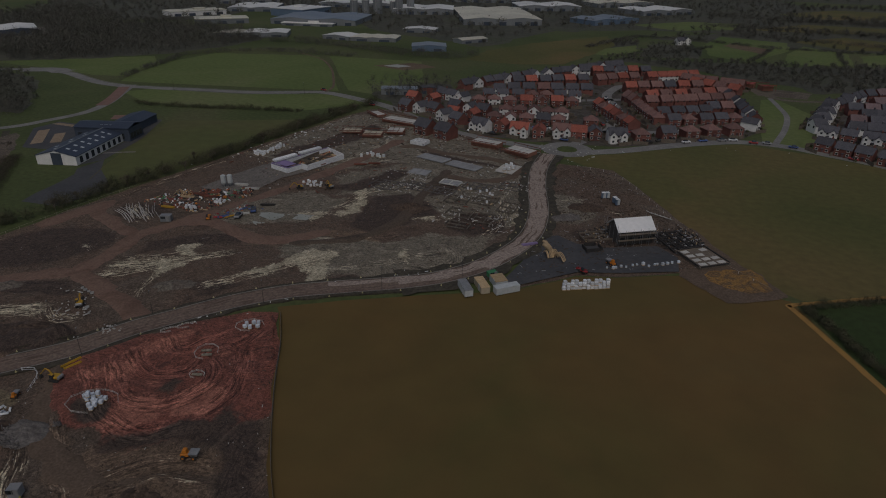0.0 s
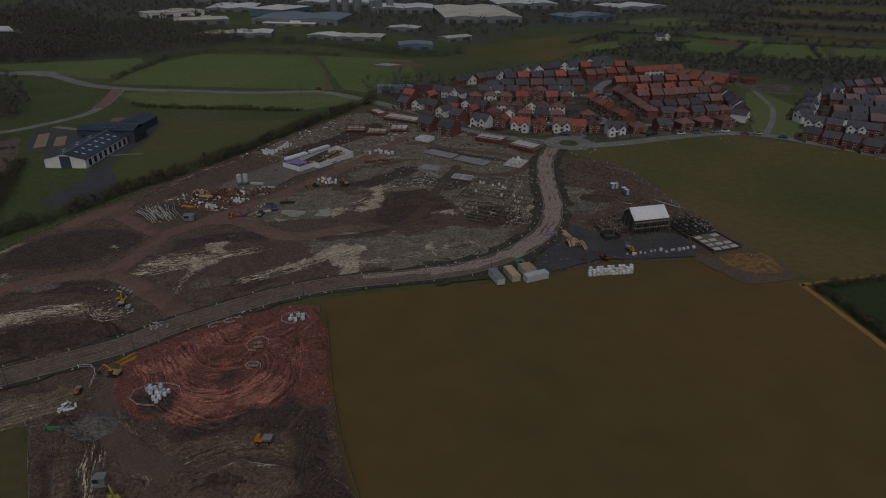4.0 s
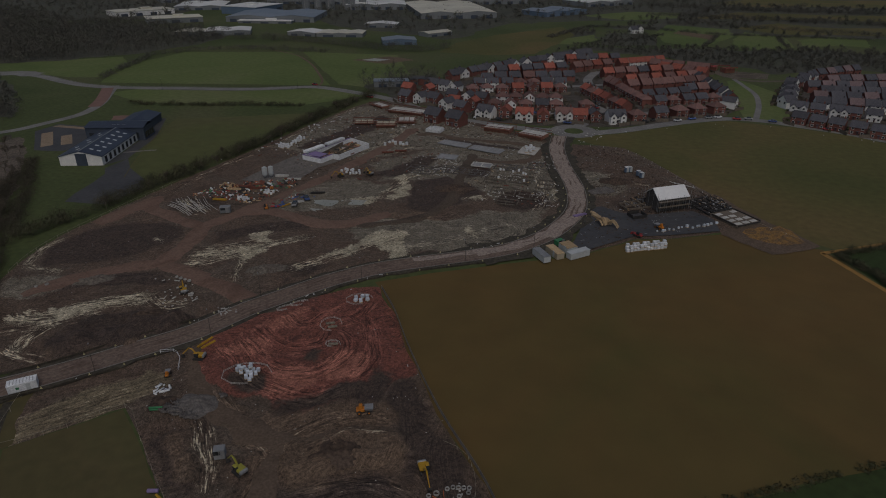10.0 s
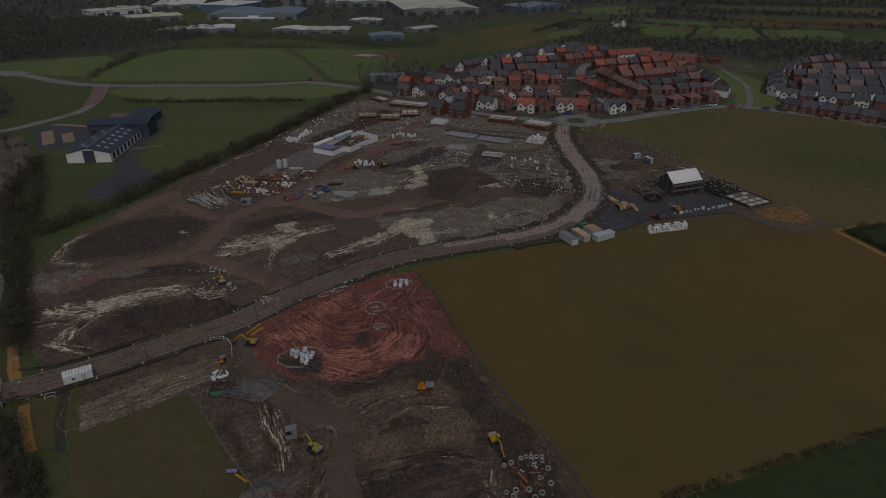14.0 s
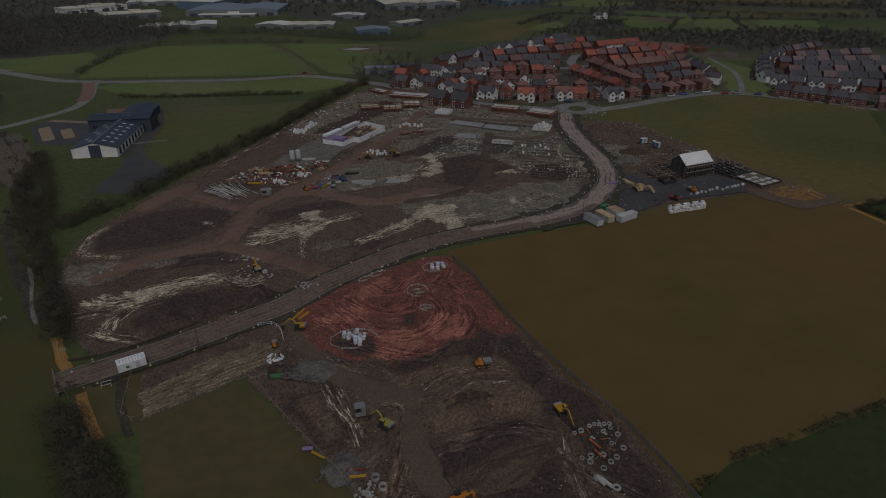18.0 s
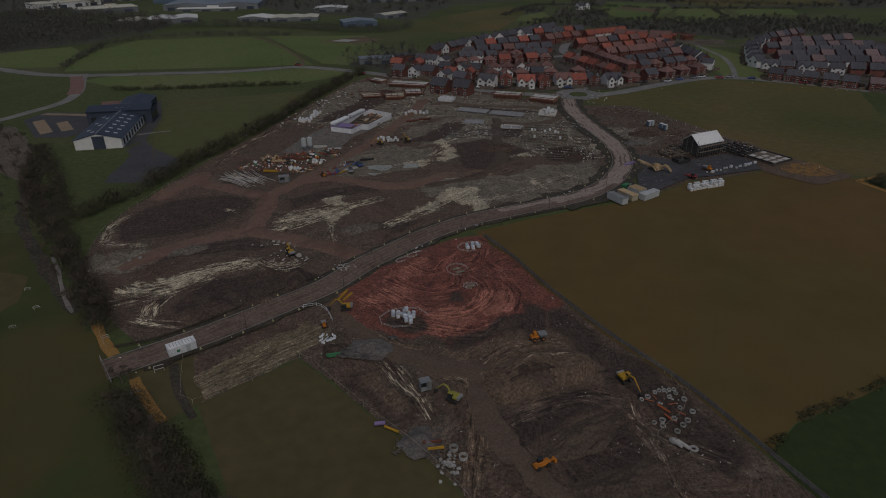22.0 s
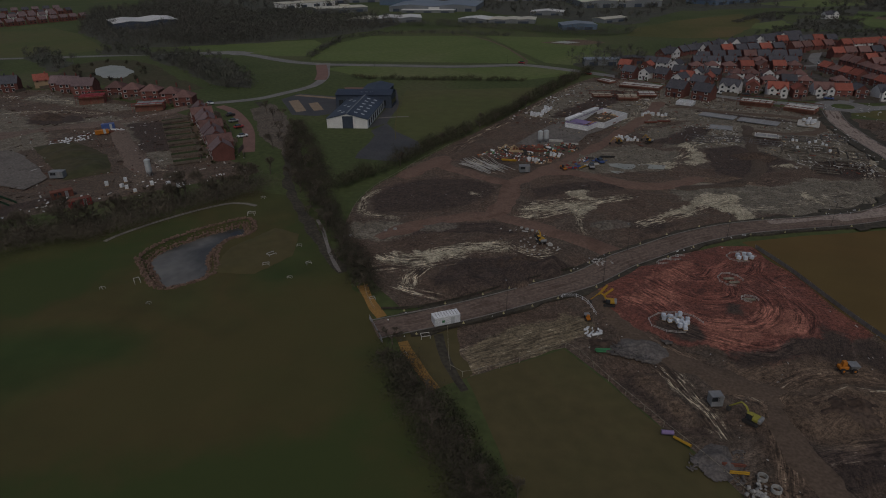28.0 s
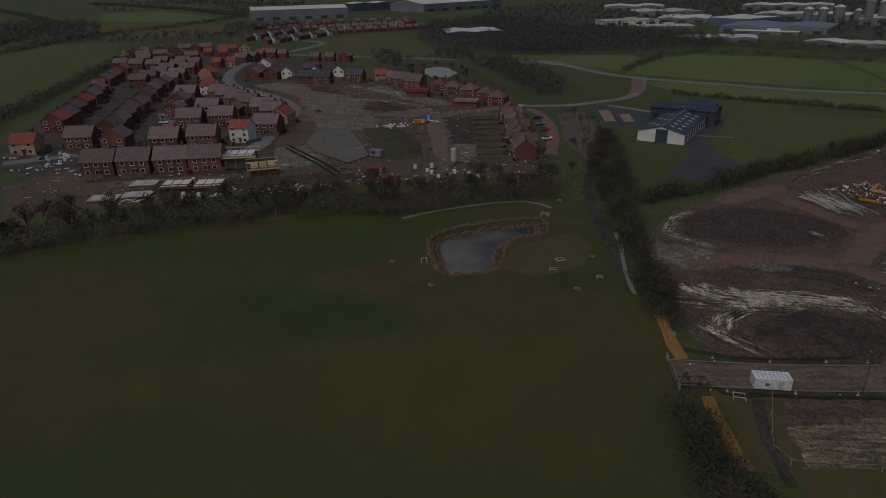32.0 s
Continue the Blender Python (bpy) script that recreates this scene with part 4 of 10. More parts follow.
for _i, (_nm, _pts) in enumerate([("field_hill", [(-59, 541), (-54, 597), (-23, 658), (11, 700), (43, 740), (53, 672), (47, 632), (30, 586), (18, 546), (-18, 534)]), ("field_hill_small", [(38, 608), (46, 647), (72, 679), (74, 641), (58, 608)]),
                                  ("field_pitch", [(134, 700), (156, 780), (216, 754), (208, 694), (163, 612), (134, 637)]), ("field_hill_middle", [(202, 670), (227, 732), (255, 688), (243, 626), (210, 609), (190, 614)]),
                                  ("field_hill_east", [(262, 680), (302, 711), (330, 700), (310, 640), (285, 648), (253, 629)]), ("field_hill_far", [(223, 765), (285, 825), (323, 790), (420, 800), (400, 720), (308, 728), (262, 716)]),
                                  ("field_hill_back", [(192, 857), (271, 949), (373, 934), (480, 940), (450, 860), (352, 870), (252, 856)]), ("field_hill_backmost", [(262, 1088), (362, 1195), (449, 1179), (560, 1200), (520, 1050), (412, 1060), (314, 1024)]),
                                  ("field_hill_north", [(64, 861), (134, 927), (194, 921), (179, 853), (115, 818)])]):
    sheet(_nm, _pts, M["field_e" if _i in (0, 5, 6, 7) else "grass_far"], 0.12 + 0.012 * _i, 15, 2.0, 8, label="green hedged pasture on the hillside", category="field", seed=80 + _i)
sheet("pitch_worn", [(152, 706), (161, 726), (193, 696), (180, 663)], M["dirt"], 0.28, 0, 1.5, 5, label="worn brown strip across a far pasture", category="bare soil", seed=91)
for _i, _pts in enumerate([[(-1602, 520), (-1625, 662), (-1183, 576), (-1062, 487), (-1292, 413)], [(-1193, 380), (-1095, 460), (-925, 468), (-764, 363), (-867, 267)],
                           [(-2214, 730), (-1922, 878), (-1427, 752), (-1308, 630), (-1739, 698), (-1858, 608)]]):
    sheet("field_west_hill", _pts, M["field_e" if _i else "grass_far"], 0.12, 40, 4.0, 20, label="dim green hedged field on far rising land", category="field", seed=95 + _i)

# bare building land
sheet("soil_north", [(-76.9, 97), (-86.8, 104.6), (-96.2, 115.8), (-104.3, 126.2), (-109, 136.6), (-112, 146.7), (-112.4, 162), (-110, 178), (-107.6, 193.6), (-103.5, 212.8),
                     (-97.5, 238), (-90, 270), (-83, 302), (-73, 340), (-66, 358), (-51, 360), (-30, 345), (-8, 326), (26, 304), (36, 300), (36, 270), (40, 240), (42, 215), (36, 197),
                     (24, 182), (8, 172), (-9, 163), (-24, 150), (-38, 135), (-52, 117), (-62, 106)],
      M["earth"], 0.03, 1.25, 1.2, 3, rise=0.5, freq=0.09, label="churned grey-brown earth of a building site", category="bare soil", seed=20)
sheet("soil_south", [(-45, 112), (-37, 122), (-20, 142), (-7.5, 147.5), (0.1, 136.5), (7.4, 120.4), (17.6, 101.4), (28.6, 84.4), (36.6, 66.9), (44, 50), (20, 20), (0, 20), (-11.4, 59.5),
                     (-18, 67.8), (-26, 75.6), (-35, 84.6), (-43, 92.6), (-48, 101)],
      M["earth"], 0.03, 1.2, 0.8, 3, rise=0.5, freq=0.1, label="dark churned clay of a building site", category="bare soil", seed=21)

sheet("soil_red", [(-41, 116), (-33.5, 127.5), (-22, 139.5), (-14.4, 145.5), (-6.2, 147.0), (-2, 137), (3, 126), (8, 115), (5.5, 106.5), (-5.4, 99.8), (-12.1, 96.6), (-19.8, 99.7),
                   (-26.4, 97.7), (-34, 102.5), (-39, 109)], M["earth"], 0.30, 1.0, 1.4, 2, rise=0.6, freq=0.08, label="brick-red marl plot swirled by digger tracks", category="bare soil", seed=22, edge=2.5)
sheet("paddock", [(-58, 78.3), (-50.5, 85.3), (-43.5, 92), (-35, 84), (-26, 75), (-18, 67.2), (-11.4, 59), (0, 20), (-30, 10), (-44, 55)], M["paddock"], 0.04, 5, 0.3, 4,
      label="tired olive paddock behind wire fencing", category="field", seed=23)
sheet("dirt_paddock", [(-66, 94.4), (-58, 101), (-51, 107.6), (-45.4, 112.6), (-41, 108), (-40.4, 100), (-43.5, 92.2), (-50.5, 86), (-58, 79), (-62, 84)], M["earth"], 0.05, 1.3, 1.0, 3, rise=0.3, label="scraped brown dirt strip below the road",
      category="bare soil", seed=24)
sheet("dirt_east", [(46, 292), (69, 290), (84, 261), (99, 228), (104, 212), (98, 204), (74, 193.5), (63, 190.5), (47, 177), (42, 176), (48, 196), (50.5, 210), (50.5, 225), (47, 250), (44, 268)],
      M["earth"], 0.05, 1.5, 0.8, 3, rise=0.35, label="bare brown dirt round the show home", category="bare soil", seed=25)
sheet("headland_dirt", [(92.5, 234.8), (97.1, 236.1), (103.2, 222.5), (109.5, 210.7), (114.1, 207.9), (116.7, 199.7), (118.3, 194.6), (111.9, 191.1), (102.7, 187.6), (97, 192), (91, 198.5), (92.5, 203), (101, 212), (96.0, 224.1)],
      M["track"], 0.16, 1.5, 1.4, 1.5, rise=0.25, label="bare brown headland between plot and crop", category="bare soil", seed=38)
sheet("ochre_spoil", [(96.8, 202.2), (103.0, 206.9), (111.1, 209.7), (113.1, 206.5), (114.3, 200.0), (115.1, 196.4), (108.4, 194.3), (103.1, 195.9), (99.4, 198.4)], M["ochre"], 0.32, 1.2, 2.0, 1.2, rise=0.5, label="orange-ochre spread of subsoil", category="bare soil", seed=26)
sheet("tarmac_yard", [(49, 214), (55, 216), (61, 211.5), (71.2, 211.8), (85, 217.5), (91, 211), (91, 201.5), (74, 195.2), (63, 192.3), (47, 178.7), (42.5, 176.5), (47, 194)], M["tarmac"], 0.40, 0, 0.2, 3,
      label="fresh black tarmac yard of the show home", category="yard", seed=27)
sheet("tarmac_school", [(-140.5, 223), (-139, 236), (-131, 225.5), (-116.5, 213), (-112, 205), (-115, 188), (-131, 187.5), (-133, 195), (-134, 207), (-136, 216.5)], M["tarmac"], 0.06, 0, 0.3, 3,
      label="dark tarmac playground beside the school", category="yard", seed=28)
sheet("tarmac_school_front", [(-143, 226), (-139, 236), (-146, 268), (-160, 300), (-166, 300), (-150, 262)], M["tarmac"], 0.055, 0, 0.2, 3, label="tarmac path along the school hall", category="yard", seed=29)
sheet("dirt_estate", [(-280, 41), (-285, 62), (-262, 60), (-239, 93), (-231, 109), (-262, 128), (-284, 147), (-313, 176), (-355, 191), (-405, 200), (-398, 243), (-336, 257), (-290, 245), (-223, 223), (-188, 181), (-156, 166),
                      (-177.5, 140), (-198.5, 112.5), (-215.6, 84), (-230, 58), (-243, 33)], M["earth"], 0.05, 1.8, 1.0, 4, rise=0.5, freq=0.1,
      label="rutted grey building land of a half-built estate", category="bare soil", seed=30)
sheet("estate_lawns", [(-262, 60), (-239, 93), (-231, 109), (-262, 128), (-284, 147), (-313, 176), (-355, 191), (-405, 200), (-430, 300), (-640, 300), (-660, 210), (-520, 150), (-370, 70), (-320, 40), (-285, 50)],
      M["estate_ground"], 0.03, 0, 1.0, 6, label="turfed and bare garden ground between new houses", category="garden ground", seed=31)
sheet("estate_lawns_east", [(-60, 370), (-20, 342), (0, 325), (30, 322), (70, 326), (125, 356), (140, 380), (140, 450), (135, 500), (60, 545), (-30, 440)], M["estate_ground"], 0.03, 0, 1.0, 6,
      label="turfed and paved garden ground between houses", category="garden ground", seed=32)
sheet("estate_lawns_far_east", [(157, 347), (192, 325), (260, 330), (300, 480), (240, 505), (200, 475), (178, 425), (164, 380)], M["estate_ground"], 0.03, 0, 1.0, 6,
      label="turfed and paved garden ground between houses", category="garden ground", seed=33)
sheet("terrace_dirt", [(-210.8, 243.0), (-207.4, 257), (-187.1, 236.8), (-166.7, 208.9), (-149.2, 181.8), (-150.0, 176.5), (-162.2, 189.8), (-169.9, 195.4), (-179.8, 203.8), (-192.1, 219.6)], M["dirt_nw"], 0.07, 1.5, 2.0, 2, rise=0.2, label="bare brown strip behind a terrace", category="bare soil", seed=39)
sheet("yard_barn", [(-570, 545), (-535, 590), (-480, 540), (-478, 500), (-500, 480), (-520, 492)], M["hardstand"], 0.14, 0, 1.0, 8, label="grey yard round a large barn", category="yard", seed=37)
sheet("gravel_plot", [(-266, 150), (-262, 161), (-247.5, 157), (-219, 140), (-216, 129), (-236, 130), (-252, 136)], M["hardstand"], 0.62, 0, 0.8, 3, label="levelled grey gravel plot", category="yard", seed=34)
sheet("grass_plot", [(-255.8, 166.6), (-249, 177), (-234, 173), (-219.9, 167), (-203, 150), (-211.8, 139.8), (-232, 152)], M["school_bank"], 0.35, 1.6, 0.8, 3, rise=2.2, label="overgrown olive-brown basin bank", category="field", seed=35)

def haul(name, pts, width, material, z, wob=1.0, category="road", label="", step=1.6):
    """A stoned track with a crown, whose worn edges sink into the soil beside it."""
    c = spline(pts, step)
    bm = bmesh.new()
    rows = []
    prof = [(-0.72, -0.42), (-0.55, -0.16), (-0.40, 0.0), (-0.2, 0.05), (0.0, 0.06), (0.2, 0.05), (0.40, 0.0), (0.55, -0.16), (0.72, -0.42)]
    for i, p in enumerate(c):
        d = (c[min(i + 1, len(c) - 1)] - c[max(i - 1, 0)]).normalized()
        s = Vector((-d.y, d.x))
        end = min(1.0, (min(i, len(c) - 1 - i) + 0.5) / 3)
        r = []
        for o, h in prof:
            q = p + s * (o * width * (0.75 + 0.25 * end) + (wob * noise.noise(Vector((p.x * 0.22, p.y * 0.22, 3.0 if o > 0 else 9.0))) if abs(o) > 0.3 else 0))
            r.append(bm.verts.new((q.x, q.y, z + h - 0.3 * (1 - end) + 0.10 * noise.noise(Vector((q.x * 0.5, q.y * 0.5, 4.0))))))
        rows.append(r)
    for a, b in zip(rows, rows[1:]):
        for i in range(len(a) - 1):
            bm.faces.new((a[i], b[i], b[i + 1], a[i + 1]))
    bmesh.ops.recalc_face_normals(bm, faces=bm.faces)
    if sum(f.normal.z for f in bm.faces) < 0:
        bmesh.ops.reverse_faces(bm, faces=bm.faces)
    return tagged(link(name, bm, material, True), label, category, "", "structure")


# roads
ribbon("road_verge", [(-74.6, 91.2), *ROAD[2:]], 9.6, M["verge"], 0.44, wob=1.6, thick=0.44, label="dark kerbside strip of the estate spine road", category="verge")
NORTH_ROAD = ROAD[13:]
ribbon("road_verge_north", NORTH_ROAD, 13.0, M["verge"], 0.43, wob=2.4, step=2.0, label="dark topsoil strip beside the estate spine road", category="verge")
ribbon("road_spine", ROAD, 6.2, M["road_site"], 0.50, wob=0.5, step=1.5, thick=0.06, label="dusty brown estate spine road", category="road")
ribbon("road_kerb_north", shifted(ROAD, 3.4), 0.24, M["gravel"], 0.56, label="thin pale kerb of the spine road", category="kerb", thick=0.1)
ribbon("road_kerb_south", shifted(ROAD, -3.4), 0.24, M["gravel"], 0.56, label="thin pale kerb of the spine road", category="kerb", thick=0.1)
for _k, (_o, _w) in enumerate([(1.9, 0.7), (0.75, 0.5), (-0.8, 0.8), (-2.0, 0.5)]):
    ribbon("road_wheel_lane", shifted(ROAD, _o), _w, M["road_dust"], 0.505 + 0.002 * _k, step=1.3, wob=0.75, label="paler dusty wheel lane worn along the spine road", category="road")
for _k, (_o, _w) in enumerate([(1.75, 1.9), (-0.1, 1.5), (-1.9, 1.7)]):
    ribbon("road_wheel_lane", shifted(ROAD[11 + _k * 2:], _o), _w, M["road_pale"], 0.516 + 0.002 * _k, step=1.3, wob=1.0, label="pale dried mud along the spine road", category="road")
HAULS = [ROAD]


H = dict(wob=0.8, category="haul road", label="red-brown stoned haul road")
HT = dict(wob=1.2, category="haul road", label="smooth brown dirt track worn by dumpers")
HAULS.append([(-36, 133), (-42.7, 138.5), (-49.7, 142), (-56.8, 145), (-63.9, 147.4), (-72, 150)])
haul("haul_road_a", HAULS[-1], 5.2, M["haul"], 0.40, **H)
HAULS.append([(-71.2, 149), (-70, 160), (-71.2, 170), (-71.5, 177.6), (-67.3, 185), (-63.9, 193), (-58, 206), (-50, 225), (-42, 250), (-34, 280), (-30, 305)])
haul("haul_road_b", HAULS[-1], 5.6, M["haul"], 0.41, **H)
HAULS.append([(-71, 176), (-80, 178.6), (-89.4, 183), (-97.4, 187), (-100, 196)])
haul("haul_road_c", HAULS[-1], 5.2, M["haul"], 0.42, **H)
HAULS.append([(-99, 198), (-101, 190), (-104, 181), (-107, 172)])
haul("haul_road_d", HAULS[-1], 6.9, M["haul"], 0.44, **H)
HAULS.append([(-70, 150), (-78, 146.7), (-83.9, 142), (-89.3, 137), (-92.7, 132), (-96, 126.6)])
haul("haul_road_e", HAULS[-1], 5.6, M["haul"], 0.45, **H)
HAULS.append([(-66, 187.7), (-55.8, 191.5), (-43, 187), (-31.6, 185), (-22.9, 189.9), (-15, 199)])
haul("haul_road_f", HAULS[-1], 5.2, M["haul"], 0.46, **H)
HAULS.append([(-41, 118), (-35, 107), (-30, 98), (-20, 92), (-8, 88), (4, 92), (12, 93)])
haul("haul_road_g", HAULS[-1], 5.0, M["track"], 0.40, **HT)
HAULS.append([(-10, 88.5), (-8.6, 80), (-5.2, 70), (1.5, 60), (8, 52), (18, 42)])
haul("haul_road_h", HAULS[-1], 4.6, M["track"], 0.40, **HT)
HAULS.append([(-28, 292), (-18.6, 296), (-8, 291), (4, 289), (20.3, 287.4), (28.6, 282), (31, 272), (26, 262.5), (16, 258.6), (4, 262)])
haul("haul_road_loop", HAULS[-1], 4.0, M["track"], 0.46, **HT)
HAULS.append([(3.4, 268), (2.6, 252), (2.2, 235), (2.4, 217), (-2.3, 200), (-11.8, 190.5), (-24, 185)])
haul("haul_road_spur", HAULS[-1], 3.4, M["earth_heap"], 0.56, **HT)
ribbon("bypass", [(-560, 300), (-452, 343), (-375, 376), (-335, 392), (-307, 388), (-279, 375), (-258, 367), (-236, 364), (-216, 366), (-189, 370), (-155, 374), (-131, 382), (-111, 389), (-80, 377), (-54, 362), (-25, 335), (10, 318), (38, 313)], 7.0, M["road"], 0.07,
       label="grey two-lane bypass road", category="road")
ribbon("lane_school", [(-237, 369), (-224, 343), (-214, 322), (-209, 300), (-214, 280), (-222, 262), (-250, 240)], 5.4, M["road"], 0.075, label="grey lane curving past the school", category="road")
ribbon("lane_brick", [(-237, 362), (-230, 350), (-220, 332), (-213, 316)], 6.8, M["brickpave"], 0.085, label="red block-paved stretch of lane", category="road")
ribbon("lane_north", [(-111, 391), (-114, 408), (-128, 438), (-144, 468), (-168, 502), (-198, 525)], 1.8, M["dirt"], 0.08, label="narrow worn field track", category="road")
ribbon("east_road", [(54, 311), (71, 320), (88, 332), (106, 344), (125, 353), (144, 352), (160, 344), (178, 334), (195, 321), (240, 300)], 7.0, M["road"], 0.08, label="grey estate road past the front houses", category="road")
ribbon("park_path", [(141, 354), (151, 387), (157, 417), (157, 442), (156, 466)], 3.0, M["road"], 0.09, label="grey footpath across the park strip", category="path")
ribbon("site_track", [(140, 512), (163, 464), (206, 473)], 5.0, M["dirt_nw"], 0.09, label="muddy track behind the estate", category="path", wob=1.0)
sheet("dirt_estate_back", [(146, 500), (162, 498), (185, 490), (178, 470), (150, 472)], M["dirt_nw"], 0.1, 0, 1.0, 3, label="bare building land behind the estate", category="bare soil", seed=36)
ribbon("estate_street_a", [(50, 325), (63, 360), (66, 400), (58, 440), (66, 480)], 6.0, M["road"], 0.08, label="narrow grey street between houses", category="road")
ribbon("estate_street_b", [(-30, 350), (-2, 345), (20, 345), (60, 350), (86, 358), (125, 370)], 5.5, M["road"], 0.08, label="narrow grey street between houses", category="road")
ribbon("estate_street_c", [(-50, 390), (-20, 405), (30, 415), (80, 436), (130, 455)], 5.5, M["road"], 0.08, label="narrow grey street between houses", category="road")
ribbon("west_street_a", [(-312, 48), (-300, 80), (-294, 95), (-320, 112), (-360, 127)], 6.0, M["road"], 0.08, label="grey street of the new estate", category="road")
haul("west_street_main", [(-640, 395), (-593, 385), (-542, 301), (-516, 263), (-466.2, 218.6), (-412.1, 191.7), (-354.6, 185.4), (-313.5, 170.2), (-284.1, 139.9), (-264.6, 122.9), (-256, 108)], 5.2, M["road"], 0.5, label="muddy grey street of the new estate", category="road", step=4.0)
haul("west_street_b", [(-313.5, 170.2), (-286.8, 177.3), (-272, 190), (-258, 204), (-242, 195), (-226.7, 182), (-203, 162), (-188, 152)], 6.0, M["road_dust"], 0.52, label="half-made earth street of the new estate", category="road", step=3.0)
haul("west_street_c", [(-292, 136), (-292, 158), (-281, 172), (-274, 190), (-256, 202), (-246, 222), (-242, 246)], 5.5, M["road_dust"], 0.5, label="dusty half-made street of the new estate", category="road", step=3.0)
ribbon("terrace_street", [(-172, 184), (-187.2, 207), (-200.8, 223.1), (-217, 238.5), (-229, 245.5)], 4.6, M["brickpave"], 0.09, label="red block-paved street behind a terrace", category="road")
ribbon("path_field", [(-117, 134), (-111.9, 127.9), (-102.4, 114.3), (-97, 108)], 0.9, M["gravel"], 0.06, label="thin pale footpath beside the tree belt", category="path", wob=0.3)
ribbon("path_orange_wide", [(-89.5, 103.6), (-86, 99.2), (-83, 95.4), (-80, 92.6)], 2.0, M["path"], 0.075, label="bright ochre gravel ramp to the bridge", category="path", wob=0.5)
ribbon("path_orange_south", [(-72.8, 85.6), (-70.8, 83.0), (-68, 79.8), (-65, 76.6), (-62.4, 74.0)], 1.8, M["path"], 0.12, label="ochre gravel footpath under trees", category="path", wob=0.3)
ribbon("muddy_spur", [(-67.2, 90.0), (-65.2, 86.0), (-62.9, 82), (-60.2, 78.2), (-57.5, 75)], 1.7, M["verge"], 0.11, label="muddy grey track from road to paddock", category="track", wob=0.5)
ribbon("path_east", [(117.6, 190.9), (119.8, 185.6), (124, 175), (131.2, 156.4), (140, 135)], 1.6, M["path"], 0.07, label="ochre headland path round the brown field", category="path", wob=0.2)
ribbon("path_east_b", [(117.4, 190.6), (119.6, 191.8), (128.2, 195.9), (136.9, 200.2), (146, 204.2), (180, 219)], 1.5, M["path"], 0.07, label="ochre headland path along a hedge", category="path", wob=0.2)
ribbon("pond_path", [(-163, 106), (-161.7, 113), (-155, 128.3), (-147, 138.4), (-139, 138.5)], 1.2, M["gravel"], 0.05, label="thin pale path above the pond", category="path", wob=0.2)

ribbon("farm_track", [(-216, 258), (-204, 246), (-189.7, 230.1), (-176, 213), (-163, 195.3), (-152, 178), (-140, 158), (-124, 138), (-108, 120), (-96, 108)], 3.0, M["verge"], 0.045, label="muddy grey-brown track inside the tree belt", category="track", wob=1.2)
ribbon("bypass_junction", [(-344, 388), (-328, 394), (-312, 391)], 15.0, M["road"], 0.085, label="widened grey junction of the bypass", category="road", wob=2.0)
ribbon("bypass_kerb_line", [(-452, 347), (-375, 380.5), (-335, 396.5), (-307, 392.5), (-279, 379.5), (-258, 371.5), (-236, 368.5), (-189, 374.8), (-155, 378.8), (-131, 386.8), (-111, 393.6)], 0.5, M["gravel"], 0.10, label="pale kerb beside the bypass", category="kerb")
ribbon("bypass_kerb_line_south", [(-224, 361.5), (-189, 365), (-155, 369), (-131, 377), (-111, 384)], 0.5, M["gravel"], 0.10, label="pale kerb beside the bypass", category="kerb")

# roundabout: ring of asphalt with a grassed island
bm = bmesh.new()
bmesh.ops.create_circle(bm, cap_ends=True, radius=11.5, segments=40)
_ra = link("roundabout", bm, M["road"])
_ra.location = (47, 314, 0.1)
tagged(_ra, "small grey asphalt roundabout", "road", "", "structure")
bm = bmesh.new()
bmesh.ops.create_cone(bm, cap_ends=True, radius1=4.6, radius2=4.2, depth=0.3, segments=32)
_ri = link("roundabout_island", bm, M["meadow"])
_ri.location = (47, 314, 0.25)
tagged(_ri, "grassed kerbed island of the roundabout", "traffic island", "", "structure")


# ---- patches and loose poles on the bare land ----
def patch(name, pts, material, z, label, wob=2.6, rise=0.25, cell=1.5, seed=1.0, category="bare soil"):
    return sheet(name, pts, M[material], z, cell, wob, 1.2, rise=rise, freq=0.15, label=label, category=category, seed=seed, edge=2.0)


patch("soil_dark_mound", [(-75.4, 112), (-70.7, 121), (-61.8, 126), (-52, 127.5), (-46, 125), (-48, 117.5), (-57, 111), (-66, 105), (-72, 105.5)], "earth", 0.10, "low dark brown spoil bank beside the road", rise=2.6, cell=1.0, seed=45)
patch("puddle_long", [(-47.5, 203.6), (-44, 201), (-39.1, 199.4), (-33, 201.6), (-27.2, 202.4), (-26.8, 207.5), (-32, 206.4), (-37.7, 205.2), (-43, 205)], "puddle", 0.27, "long milky puddle on the site", rise=0, cell=0, wob=0.8, category="puddle", seed=53)
patch("puddle_small", [(-44.7, 196.4), (-40, 196.8), (-34, 196.2), (-36, 194.4), (-41, 194.2)], "puddle", 0.27, "small grey-green puddle on the site", rise=0, cell=0, wob=0.6, category="puddle", seed=54)
patch("mound_straw", [(-32, 85), (-30.3, 88.7), (-26.8, 89.3), (-21.1, 81.7), (-19.6, 77.6), (-23.2, 76), (-28.5, 81.5)], "earth", 0.15, "flat-topped brown spoil bank beside straw tracks", rise=2.6, cell=0.8, wob=0.6, seed=73)
patch("mound_south", [(-9.3, 89.4), (0.2, 93.6), (11.3, 95), (15, 90.8), (11.6, 86.3), (2.4, 81.5), (-5.4, 78.3), (-7.8, 83)], "earth", 0.10, "broad brown spoil mound with a pale crest", rise=2.2, seed=55)
